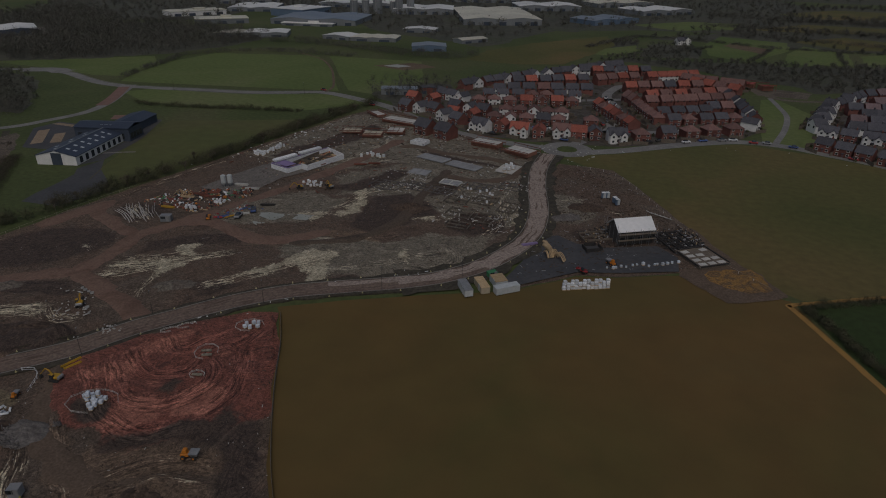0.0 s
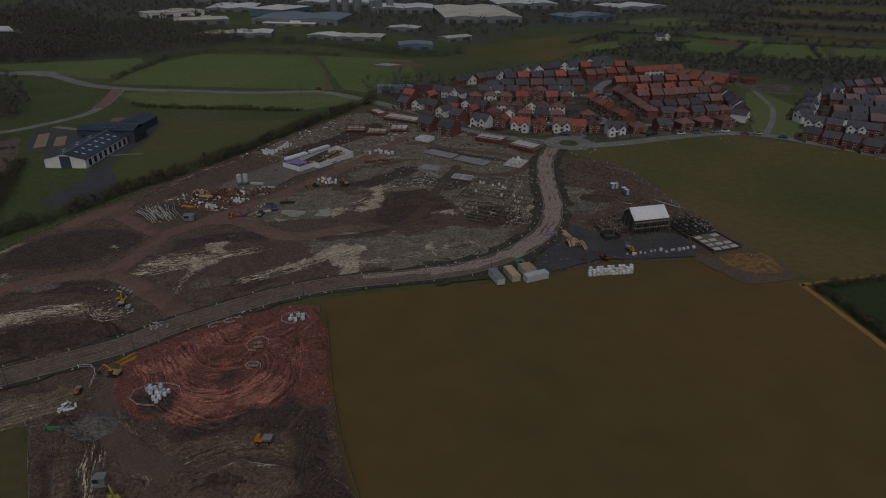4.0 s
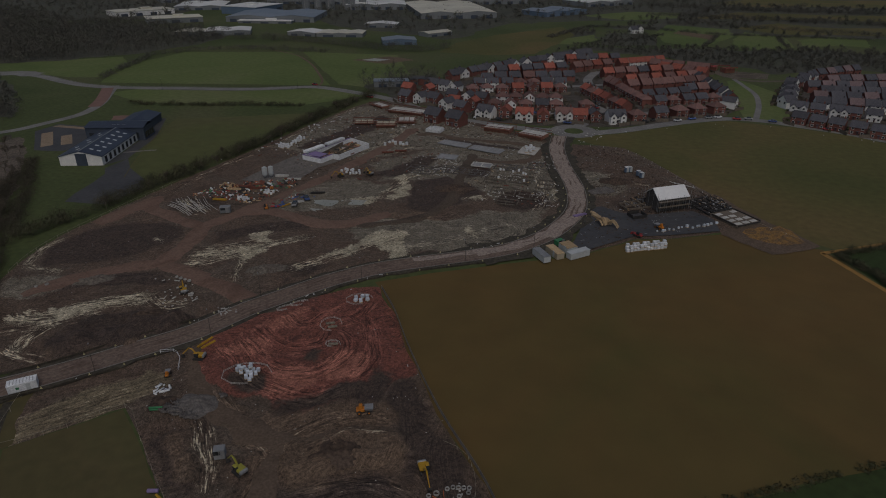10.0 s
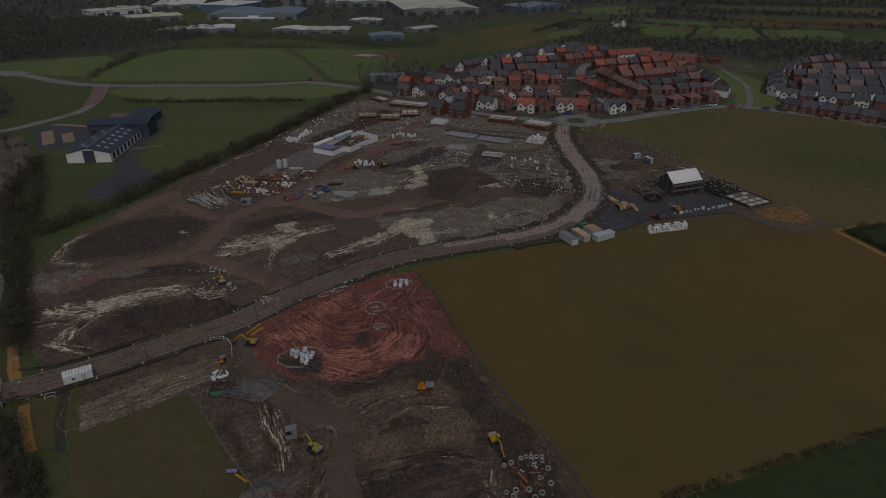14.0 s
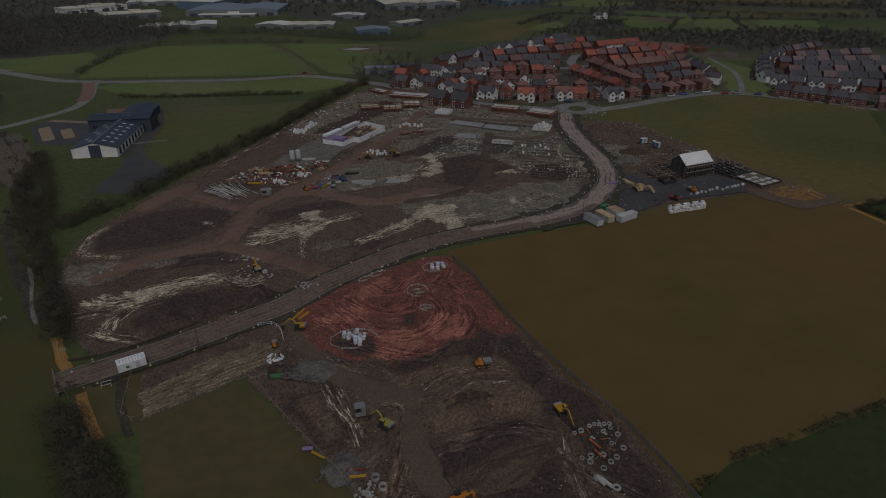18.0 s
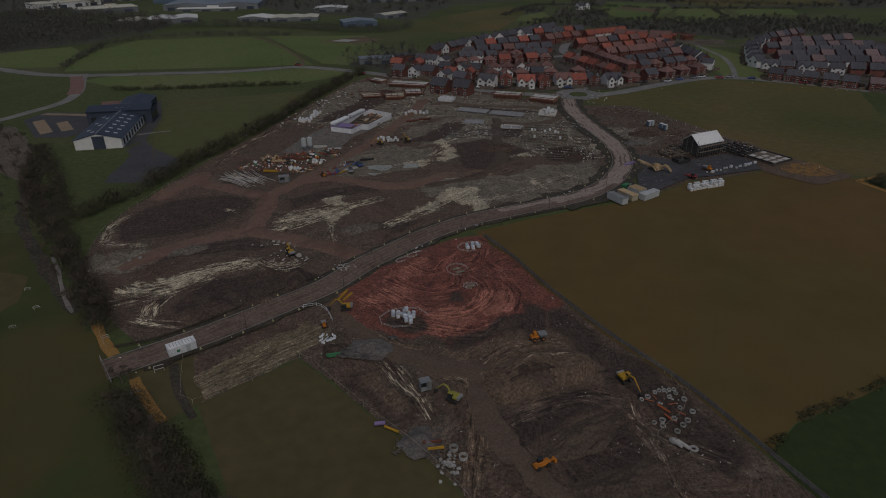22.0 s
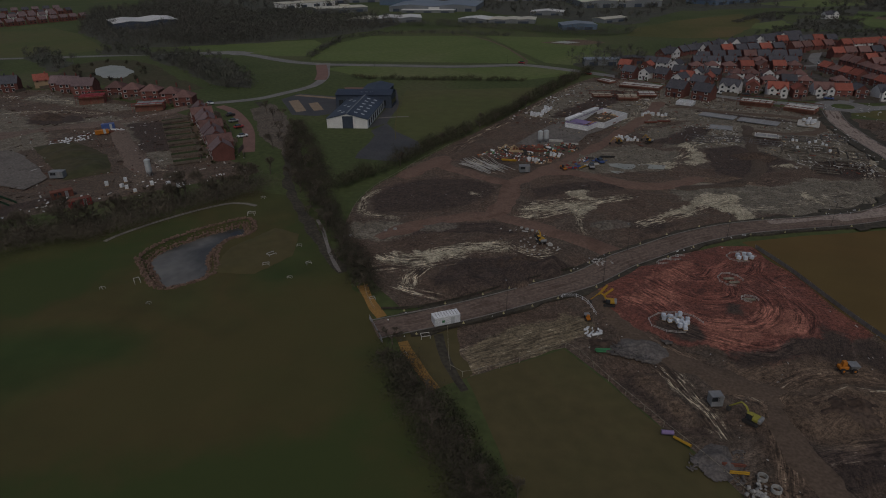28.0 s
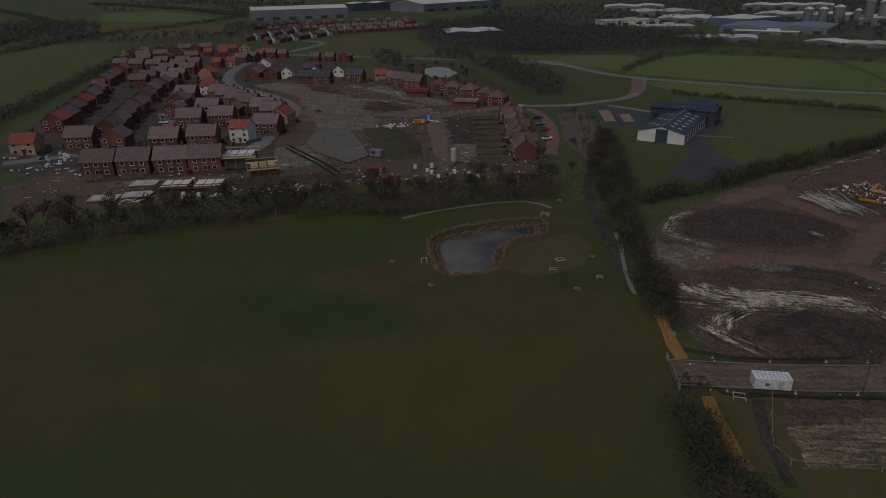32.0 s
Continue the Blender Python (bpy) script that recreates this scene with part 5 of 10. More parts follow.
patch("pond_bank_green", [(-125, 126), (-117, 124), (-112, 112), (-116, 101), (-126, 99), (-129, 112), (-127, 120)], "paddock", 0.04, "low brown bank inside the pond bend", rise=0.8, wob=1.0, category="field", seed=65)
patch("road_corner_turf", [(-75, 86.5), (-62, 97), (-57, 92), (-58, 80), (-63, 73), (-70, 81)], "paddock", 0.07, "dull olive turf beside the bridge", rise=0, cell=0, wob=0.8, category="field", seed=72)
patch("car_park", [(-80, 219), (-73, 246), (-66, 262), (-44, 264), (-51, 246), (-56, 238), (-58, 225), (-65, 214.5)], "hardstand", 0.46, "grey hardstanding of the site compound", rise=0, cell=0, wob=0.4, category="yard", seed=66)
patch("compound_dirt", [(-95, 200), (-84, 214), (-72, 226), (-55, 221), (-50, 203), (-60, 196), (-72, 196)], "earth", 0.38, "red-brown stoned compound ground", rise=0.1, wob=1.0, category="yard", seed=67)
patch("field_bare_far", [(-120, 490), (-90, 478), (-70, 500), (-95, 512)], "dirt", 0.06, "bare brown ground by a far pool", rise=0, cell=0, wob=2, seed=69)
patch("pool_far", [(-112, 492), (-98, 488), (-90, 497), (-104, 501)], "puddle", 0.09, "small pale pool in the far pasture", rise=0, cell=0, wob=1, category="pool", seed=70)
patch("pool_bank", [(-402, 322), (-396, 344), (-372, 350), (-340, 334), (-306, 306), (-262, 280), (-272, 264), (-308, 270), (-340, 276), (-376, 290)], "school_bank", 0.05, "rough brown-green bank round a balancing pool", rise=0, cell=0, wob=2.0, category="field", seed=72)
patch("pool_northwest", [(-374, 318), (-374, 329), (-361, 329), (-338, 311), (-331, 294), (-343, 293), (-360, 302)], "puddle", 0.06, "pale balancing pool behind new houses", rise=0, cell=0, wob=1.5, category="pool", seed=71)


def tracks(name, lines, material, label, width=0.45, z=0.55, n=4, gap=0.9, seed=0, group=None):
    """Bunches of thin low curved strips beside the given lines."""
    rs = random.Random(seed)
    bm = bmesh.new()
    for line in lines:
        for k in range(n):
            off = (k - (n - 1) / 2) * gap + rs.uniform(-0.3, 0.3)
            c = spline(shifted(line, off), 1.5)
            a, b = rs.randint(0, max(1, len(c) // 4)), len(c) - rs.randint(0, max(1, len(c) // 4))
            c = c[a:b]
            if len(c) < 4:
                continue
            w = width * rs.uniform(0.5, 1.2)
            prev = None
            for i, p in enumerate(c):
                d = (c[min(i + 1, len(c) - 1)] - c[max(i - 1, 0)])
                if d.length < 1e-6:
                    continue
                d.normalize()
                wob = 0.35 * noise.noise(Vector((p.x * 0.5, p.y * 0.5, k * 3.1)))
                ww = w * (0.45 + 0.55 * math.sin(math.pi * (i + 0.5) / len(c))) * (0.8 + 0.5 * noise.noise(Vector((p.x, p.y, k))))
                s = Vector((-d.y, d.x))
                rowv = [bm.verts.new((*(p + s * (wob + o * ww)), h)) for o, h in ((0.5, z - 0.14), (0.0, z), (-0.5, z - 0.14))]
                if prev:
                    for j in (0, 1):
                        bm.faces.new((prev[j + 1], rowv[j + 1], rowv[j], prev[j]))
                prev = rowv
    ob = link(name, bm, M[material])
    return tagged(ob, label, "wheel tracks", "", "stuff")


# a heap of pale poles, laid out as thin strips
tracks("wheel_tracks_north", [[(-92, 198), (-86, 192), (-78, 186)], [(-88, 200), (-82, 193), (-75, 187)], [(-94, 193), (-86, 189), (-80, 184)]], "concrete", "fan of loose pale poles below the compound", n=6, gap=0.9, seed=4, width=0.4)


# ---- houses ----
KINDS = {}
ROOFS = {"g": ("slate", "grey slate"), "o": ("orange", "orange clay-tiled"), "b": ("brown", "brown clay-tiled"), "p": ("plum", "plum-brown tiled")}
WALLS = {"k": ("brick", "red-brick"), "w": ("white", "white-rendered"), "t": ("tan", "buff-brick")}
_flat = {}


def pane_data(kind, w, h):
    """Shared meshes of a window: its glass, or the frame round it as one ring; both face -y."""
    key = (kind, w, h)
    if key not in _flat:
        bm = bmesh.new()
        if kind == "glass":
            box(bm, 0, 0, 0, w, 0.06, h)
        else:
            rings = []
            for dx, lo, hi, y in ((0, 0, h, 0.0), (0, 0, h, -0.07), (0.12, -0.14, h + 0.1, -0.07), (0.12, -0.14, h + 0.1, 0.0)):
                x = w / 2 + dx
                rings.append([bm.verts.new(q) for q in ((-x, y, lo), (x, y, lo), (x, y, hi), (-x, y, hi))])
            for r, q in zip(rings, rings[1:]):
                for i in range(4):
                    bm.faces.new((r[i], r[(i + 1) % 4], q[(i + 1) % 4], q[i]))
        me = bpy.data.meshes.new(kind)
        bm.to_mesh(me)
        bm.free()
        me.materials.append(M["glass" if kind == "glass" else "trim"])
        _flat[key] = me
    return _flat[key]


def gable_roof(bm, w, d, eave, ridge, over=0.35, thick=0.16, x=0.0, y=0.0, turn=False):
    """Two sloping slabs; the ridge runs along the width, or along the depth when turned."""
    W, D = (d, w) if turn else (w, d)
    slope = (ridge - eave) / (D / 2)
    lo = eave - over * slope
    prof = [(-D / 2 - over, lo), (0, ridge), (D / 2 + over, lo), (D / 2 + over, lo + thick), (0, ridge + thick), (-D / 2 - over, lo + thick)]
    ends = []
    for e in (-W / 2 - over * 0.6, W / 2 + over * 0.6):
        ends.append([bm.verts.new((x + (p if turn else e), y + (e if turn else p), z)) for p, z in prof])
    for i in range(6):
        j = (i + 1) % 6
        bm.faces.new((ends[0][i], ends[0][j], ends[1][j], ends[1][i]))
    for en, fl in ((ends[0], 1), (ends[1], -1)):
        a, b, c, dd, e, f = en
        for q in ((a, b, e, f), (b, c, dd, e)):
            bm.faces.new(q[::fl])
    bmesh.ops.recalc_face_normals(bm, faces=bm.faces)
    return bm


def gable_body(bm, w, d, eave, ridge, x=0.0, y=0.0, turn=False):
    W, D = (d, w) if turn else (w, d)
    prof = [(-D / 2, 0), (D / 2, 0), (D / 2, eave), (0, ridge), (-D / 2, eave)]
    ends = [[bm.verts.new((x + (p if turn else e), y + (e if turn else p), z)) for p, z in prof] for e in (-W / 2, W / 2)]
    for i in range(5):
        j = (i + 1) % 5
        bm.faces.new((ends[0][i], ends[0][j], ends[1][j], ends[1][i]))
    bm.faces.new(ends[0]), bm.faces.new(ends[1][::-1])
    bmesh.ops.recalc_face_normals(bm, faces=bm.faces)
    return bm


def hip_roof(bm, w, d, eave, ridge, over=0.35):
    """Four slopes up to a short ridge, over a shallow eaves board."""
    W, D = w / 2 + over, d / 2 + over
    r = max(0.4, W - D)
    lo = [bm.verts.new((x, y, eave - 0.15)) for x, y in ((-W, -D), (W, -D), (W, D), (-W, D))]
    hi = [bm.verts.new((x, y, eave + 0.05)) for x, y in ((-W, -D), (W, -D), (W, D), (-W, D))]
    a, b = bm.verts.new((-r, 0, ridge)), bm.verts.new((r, 0, ridge))
    for i in range(4):
        bm.faces.new((lo[i], lo[(i + 1) % 4], hi[(i + 1) % 4], hi[i]))
    bm.faces.new(lo[::-1])
    bm.faces.new((hi[0], hi[1], b, a)), bm.faces.new((hi[1], hi[2], b)), bm.faces.new((hi[2], hi[3], a, b)), bm.faces.new((hi[3], hi[0], a))
    bmesh.ops.recalc_face_normals(bm, faces=bm.faces)
    return bm


def make_house(wall, roof, style):
    """style: e, s = eaves to the street, v, b = gable to the street, d = eaves with two front gables, t = three storeys."""
    w, d, eave = {"e": (8.6, 8.0, 4.6), "v": (6.8, 9.4, 4.7), "d": (10.4, 8.4, 4.7), "t": (9.2, 8.4, 6.9), "s": (10.4, 8.8, 4.9), "b": (8.6, 10.2, 4.9)}[style]
    front_gable = style in "vb"
    ridge = eave + (0.38 * (w if front_gable else d))
    wm, wn = WALLS[wall]
    rm, rn = ROOFS[roof]
    shape = {"e": "detached house", "v": "narrow gable-fronted house", "d": "wide twin-gabled house", "t": "tall three-storey house", "s": "pair of semi-detached houses", "b": "broad gable-fronted house"}[style]
    ob = thing("house", f"{wn} {shape} under a {rn} roof", "house", "houses of the new estates")
    hip = style == "e" and roof == "b"
    bm = bmesh.new()
    if hip:
        box(bm, 0, 0, 0, w, d, eave)
    else:
        gable_body(bm, w, d, eave, ridge, turn=front_gable)
    if style == "d":
        for sx in (-1, 1):
            gable_body(bm, 3.4, 2.4, eave, eave + 1.9, sx * 3.0, -d / 2 - 0.3, turn=True)
    part("wall", bm, M[wm], ob)
    bm = bmesh.new()
    if hip:
        hip_roof(bm, w, d, eave, ridge - 0.3)
    else:
        gable_roof(bm, w, d, eave, ridge, turn=front_gable)
    if style == "d":
        for sx in (-1, 1):
            gable_roof(bm, 3.4, 4.0, eave, eave + 1.9, 0.25, 0.14, sx * 3.0, -d / 2 + 0.3, turn=True)
    roof_ob = part("roof", bm, M[rm], ob)
    bm = bmesh.new()
    if front_gable:
        box(bm, 0, 0, ridge + 0.14, 0.24, d + 0.4, 0.1)
    else:
        box(bm, 0, 0, ridge + (0.14 if not hip else -0.32), w + 0.4 if not hip else 1.2, 0.24, 0.1)
    part("ridge_tile", bm, M["lead"], roof_ob)
    bm = bmesh.new()
    cx, cy = (0.0, d * 0.28) if front_gable else (w * 0.36, 0.0)
    box(bm, cx, cy, ridge - 0.6, 0.6, 0.8, 1.7)
    box(bm, cx, cy, ridge + 1.1, 0.72, 0.92, 0.12)
    for o in (-0.2, 0.2):
        cyl(bm, (cx, cy + o, ridge + 1.2), (cx, cy + o, ridge + 1.55), 0.12, 0.1, 6)
    part("chimney", bm, M["brick"], roof_ob, "brick chimney stack")
    front, back = -d / 2, d / 2
    floors = 3 if style == "t" else 2
    for f in range(floors):
        z = 0.95 + 2.45 * f
        xs = (-w * 0.3, w * 0.3) if w < 9.5 else (-3.0, 0.0, 3.0)
        for i, x in enumerate(xs):
            y = front - (1.5 if style == "d" and abs(x) > 1 else 0.0)
            for s, yy in ((0, y), (180, back)) if f else ((0, y),):
                m = pose(-x if s else x, yy, z, 0, 0, s)
                win = share("window", pane_data("glass", 1.2, 1.15), ob, m @ pose(0, -0.03, 0))
                if not s:
                    share("window_frame", pane_data("frame", 1.2, 1.15), win, pose(0, -0.02, 0))
    bm = bmesh.new()
    box(bm, w * 0.04, front - 0.04, 0.1, 0.95, 0.1, 2.05)
    part("door", bm, M["door"], ob)
    bm = bmesh.new()
    box(bm, w * 0.04, front - 0.45, 2.3, 1.7, 0.9, 0.14, rx=8)
    part("porch", bm, M[rm], ob)
    return ob


def put_house(spec, x, y, turn, size=1.0):
    """spec: wall, roof and style, a letter each. Houses far off go into one mesh."""
    if math.hypot(x + 20, y) > 425:
        FAR.append((spec, x, y, turn))
        return None
    if spec not in KINDS:
        KINDS[spec] = make_house(*spec)
        KINDS[spec].matrix_basis = pose(x, y, 0.03, 0, 0, turn)
        KINDS[spec].scale = (size, size, size)
        return KINDS[spec]
    ob = copy_thing(KINDS[spec], pose(x, y, 0.03, 0, 0, turn))
    ob.scale = (size, size, size)
    return ob


HOUSES, FAR = [], []
SIZE = 0.82


def row(a, b, specs, gap=8.8, face=None, jitter=0.5):
    """Houses along a street line from a to b; their fronts face away from the row's left, or along the bearing given."""
    a, b = Vector(a), Vector(b)
    k = max(1, round((b - a).length / gap) + 1)
    ang = math.degrees(math.atan2(b.y - a.y, b.x - a.x)) if face is None else face
    for i in range(k):
        p = a.lerp(b, i / max(k - 1, 1)) + Vector((random.uniform(-jitter, jitter), random.uniform(-jitter, jitter)))
        if any((p - q).length < 6.6 for q in HOUSES):
            continue
        HOUSES.append(p)
        put_house(specs[i % len(specs)], p.x, p.y, ang + random.choice((0, 0, 0, 1.5, -2)), SIZE)


# main estate, front row first
for (x, y), s, f in zip([(-47, 362), (-38, 360), (-30, 359), (-21, 348), (-12, 341), (2, 333), (12, 336), (22, 331), (31.5, 331), (42, 335), (50, 335), (57.5, 337),
                         (68, 335), (79, 340), (91, 348), (102, 354), (112, 360), (123, 366), (133, 380)],
                        ["kge", "wgv", "kge", "wgv", "kge", "wgd", "kov", "wod", "kov", "wbd", "koe", "kgv", "wgd", "kbe", "kge", "kbe", "kbe", "kbe", "wgv"],
                        [-25, -25, -25, -30, -30, -20, -5, 0, 3, 5, 8, 10, 15, 20, 25, 28, 28, 28, 60]):
    HOUSES.append(Vector((x, y)))
    put_house(s, x, y, f, 0.86)
row((-51, 384), (-38, 383), ["koe", "kov"], face=-20)
row((-21, 370), (-4, 366), ["kge", "wgv"], face=-15)
row((-18, 355), (-8, 354), ["koe", "kov"], face=-15)
row((5, 352), (38, 356), ["kbe", "wbv", "kbe", "kge"])
row((7, 370), (38, 373), ["wbe", "kbe", "wbv", "wbe"])
row((42, 358), (54, 360), ["kbe", "kbe"])
row((56, 400), (74, 362), ["koe", "kbe", "koe"], gap=8.2)
row((-12, 389), (40, 402), ["kbe", "wbe", "kbe", "koe", "kbv", "koe"])
row((-37, 399), (-15, 389), ["kge", "wge", "wgv"])
row((-7, 424), (45, 438), ["wge", "kge", "kge", "kbe", "kge"])
row((-10, 407), (40, 418), ["kge", "wge", "kge", "kbe", "kbe"])
row((-30, 428), (6, 476), ["kge", "wgv", "kge"])
row((14, 484), (60, 538), ["wgv", "kge", "kge"], face=30)
row((0, 450), (40, 470), ["kge", "koe", "kge"])
row((45, 470), (72, 490), ["koe", "kbe", "kbe"])
row((30, 500), (80, 520), ["kge", "wge", "koe"])
row((71, 455), (112, 474), ["koe", "kbe", "kbe", "kge"])
row((77, 492), (112, 513), ["wod", "koe", "woe"])
row((84, 416), (128, 439), ["kbe"])
row((84, 431), (126, 455), ["koe", "kbe"])
row((72, 424), (87, 378), ["kbe", "kbe", "kbe"], gap=8.4)
row((90, 391), (112, 403), ["kge"])
row((95, 376), (126, 390), ["kge", "kbe", "kge"])
row((130, 448), (137, 394), ["kge", "kge", "wge"])
row((113, 484), (135, 468), ["koe", "koe", "kbe"])
row((100, 402), (124, 414), ["kge", "kbe"])
row((108, 498), (140, 486), ["kbe", "kbe"])
# grey-roofed estate further along the road
row((161, 350), (189, 329), ["kge", "kge", "kge"], face=-30)
row((192, 326), (240, 308), ["kge", "kpe"], face=-25)
row((178, 425), (165, 386), ["wge", "wgv"], face=-70)
row((167, 374), (185, 368), ["wgd", "kge"])
row((184, 440), (206, 473), ["wgv", "kge", "wge"])
row((206, 474), (242, 500), ["kpe", "kge"])
row((194, 434), (260, 440), ["kge", "kpe"])
row((187, 402), (250, 404), ["kpe", "kge", "kge"])
row((183, 386), (240, 380), ["wge", "kge", "kpe", "wge"])
row((192, 366), (245, 350), ["kge", "wge", "kge"])
row((212, 455), (262, 470), ["kpe", "kge"])
row((196, 418), (255, 420), ["kge"])
row((250, 345), (300, 330), ["kge", "wge"])
row((252, 385), (300, 380), ["kge", "kpe"])
# new estate behind the tree belt
SIZE = 1.0


def street(places, specs, face):
    """Houses at given places, their fronts on one bearing."""
    for (x, y), spec in zip(places, specs.split()):
        HOUSES.append(Vector((x, y)))
        put_house(spec, x, y, face + random.uniform(-2, 2), 0.85 if spec[2] == "t" else 1.02)


street([(-359, 80), (-369.5, 86.8), (-385, 94.6), (-400, 103.2), (-417, 112.8), (-431, 119), (-444, 125), (-458, 131), (-478, 141), (-491, 149), (-503, 156), (-522, 168)],
       "kob kpb kpb kob kpb kpb kpb koe kpb kpb kob kpb", 52)
street([(-315.3, 76.5), (-270.4, 68.3), (-263.1, 77), (-255.6, 86), (-248.4, 94.6), (-287.5, 97.7), (-280.3, 109), (-318, 121.5), (-311.3, 132.9)], "kps kps kps kps kps kps kps kps kps", 50)
street([(-303, 85), (-326, 91), (-337, 97.6), (-348.5, 104), (-360, 110.4), (-370, 118.6), (-393, 131.5), (-411, 142.3)], "kpb kpb kpb kpb kpb kpb kpb kpb", 52)
street([(-335, 138.5), (-365.6, 138.2), (-383, 150), (-322, 144), (-345, 127)], "kps kpb kps kpv kpv", 46)
street([(-276, 122.9), (-279.8, 136.7), (-290, 149.5), (-303, 154), (-315.2, 156), (-333.3, 158), (-347, 160), (-360, 161.5), (-375, 164)], "wot kps tob kps kps kps kps kps kpe", 36)
street([(-397, 170), (-412, 177), (-453.7, 197), (-440, 189), (-426, 183)], "woe koe tob koe kpe", 34)
street([(-459, 154.6), (-450.4, 170.7), (-436, 160), (-424, 150), (-470, 165), (-484, 178), (-466, 182)], "kps kps kpb kpb kps kps kps", 48)
street([(-560, 181), (-546, 187), (-532, 194), (-516, 205), (-516, 216), (-500, 190), (-490, 200), (-545, 205), (-532, 216)], "kps kps kps kps kps kps kps kps kps", 48)
street([(-636, 211), (-641.6, 222), (-644, 232), (-646, 246), (-639, 255), (-632, 263), (-628, 271), (-625, 280), (-603, 285), (-594.5, 290), (-585, 296)], "tov kob kpe kpb kpb kps kpb kps koe koe tob", 60)
street([(-605, 215), (-600, 228), (-590, 240), (-580, 206), (-575, 222), (-565, 238), (-585, 262), (-570, 268)], "kps kps kpb kps kpb kps koe koe", 55)
street([(-505.7, 230), (-502.4, 240), (-514.4, 255), (-518, 265), (-530, 280), (-543.7, 294)], "koe toe kps kps koe tob", 30)
street([(-466, 247.3), (-425.8, 214.4), (-418.5, 223.2), (-414.2, 232), (-436, 224), (-429, 230)], "wpb kpb kpb wpv kpb kpv", 40)
street([(-413.8, 250.5), (-384.8, 227), (-374, 231), (-392.3, 257), (-362.8, 247), (-403, 246), (-374, 252)], "kgs kgs kgs wgv kgs wgv kge", 38)
street([(-327.3, 254.4), (-316, 253), (-337, 257), (-296, 253.5), (-284.5, 252), (-272, 251), (-258, 248.4), (-246, 243)], "kps kps kpe kbe kbe kbe kbe kbe", 22)
street([(-527, 287.6), (-517, 293), (-475.8, 296), (-466, 303), (-455.6, 310)], "kps kpe kpe kpe kpb", 38)
street([(-322, 59), (-356.4, 262)], "toe toe", 50)
SIZE = 0.92
row((-177, 175.5), (-222, 223.5), ["kpe", "kbv", "kpe"], gap=8.0, face=-46, jitter=0.5)
SIZE = 1.0

SIZE = 1.2
row((-690, 356), (-750, 462), ["kpe", "kge", "wpe"], gap=10.5)
row((-752, 474), (-700, 585), ["kpe", "kpe", "wpe"], gap=10.5)
row((-640, 352), (-672, 450), ["kpe", "wge", "kpe"], gap=10.5)
row((-682, 462), (-645, 575), ["kpe"], gap=10.5)
row((-833, 447), (-869, 534), ["kge", "kpe"], gap=11.5)
row((-850, 545), (-770, 655), ["kpe", "kge"], gap=11.5)
row((-780, 440), (-810, 550), ["kpe", "koe", "kge"], gap=11.5)
row((-745, 520), (-725, 630), ["kpe", "kge", "wpe"], gap=11.5)
SIZE = 1.0
row((112, 700), (124, 706), ["wge", "wgv"])


FAR_MESH = {}
FAR_SIZE = {"e": (7.3, 6.8, 4.1), "t": (7.8, 7.2, 5.8), "s": (10.6, 8.8, 4.7), "b": (8.6, 10.0, 4.7)}


def far_house(spec, x, y, turn):
    """A house seen from far off: wall, roof and a few windows."""
    w, d, eave = FAR_SIZE.get(spec[2], FAR_SIZE["e"])
    v = spec[2] in "vb"
    key = (spec[0], spec[2])
    if key not in FAR_MESH:
        bm = bmesh.new()
        gable_body(bm, w, d, eave, eave + 2.9, turn=v)
        FAR_MESH[key] = bpy.data.meshes.new("wall")
        bm.to_mesh(FAR_MESH[key])
        bm.free()
        FAR_MESH[key].materials.append(M[WALLS[spec[0]][0]])
    key2 = (spec[1], spec[2], "roof")
    if key2 not in FAR_MESH:
        bm = bmesh.new()
        gable_roof(bm, w, d, eave, eave + 2.9, turn=v)
        box(bm, w * 0.33 if not v else 0, 0 if not v else d * 0.3, eave + 2.0, 0.6, 0.8, 1.9)
        FAR_MESH[key2] = bpy.data.meshes.new("roof")
        bm.to_mesh(FAR_MESH[key2])
        bm.free()
        FAR_MESH[key2].materials.append(M[ROOFS[spec[1]][0]])
    ob = thing("house", f"far {WALLS[spec[0]][1]} house under a {ROOFS[spec[1]][1]} roof", "house", "far houses of the estates")
    ob.matrix_basis = pose(x, y, 0.03, 0, 0, turn)
    share("wall", FAR_MESH[key], ob, Matrix.Identity(4))
    share("roof", FAR_MESH[key2], ob, Matrix.Identity(4))
    for sx in (-1, 1):
        share("window", pane_data("glass", 1.2, 1.15), ob, pose(sx * w * 0.28, -d / 2 - 0.04, 3.2 if not v else 2.6))


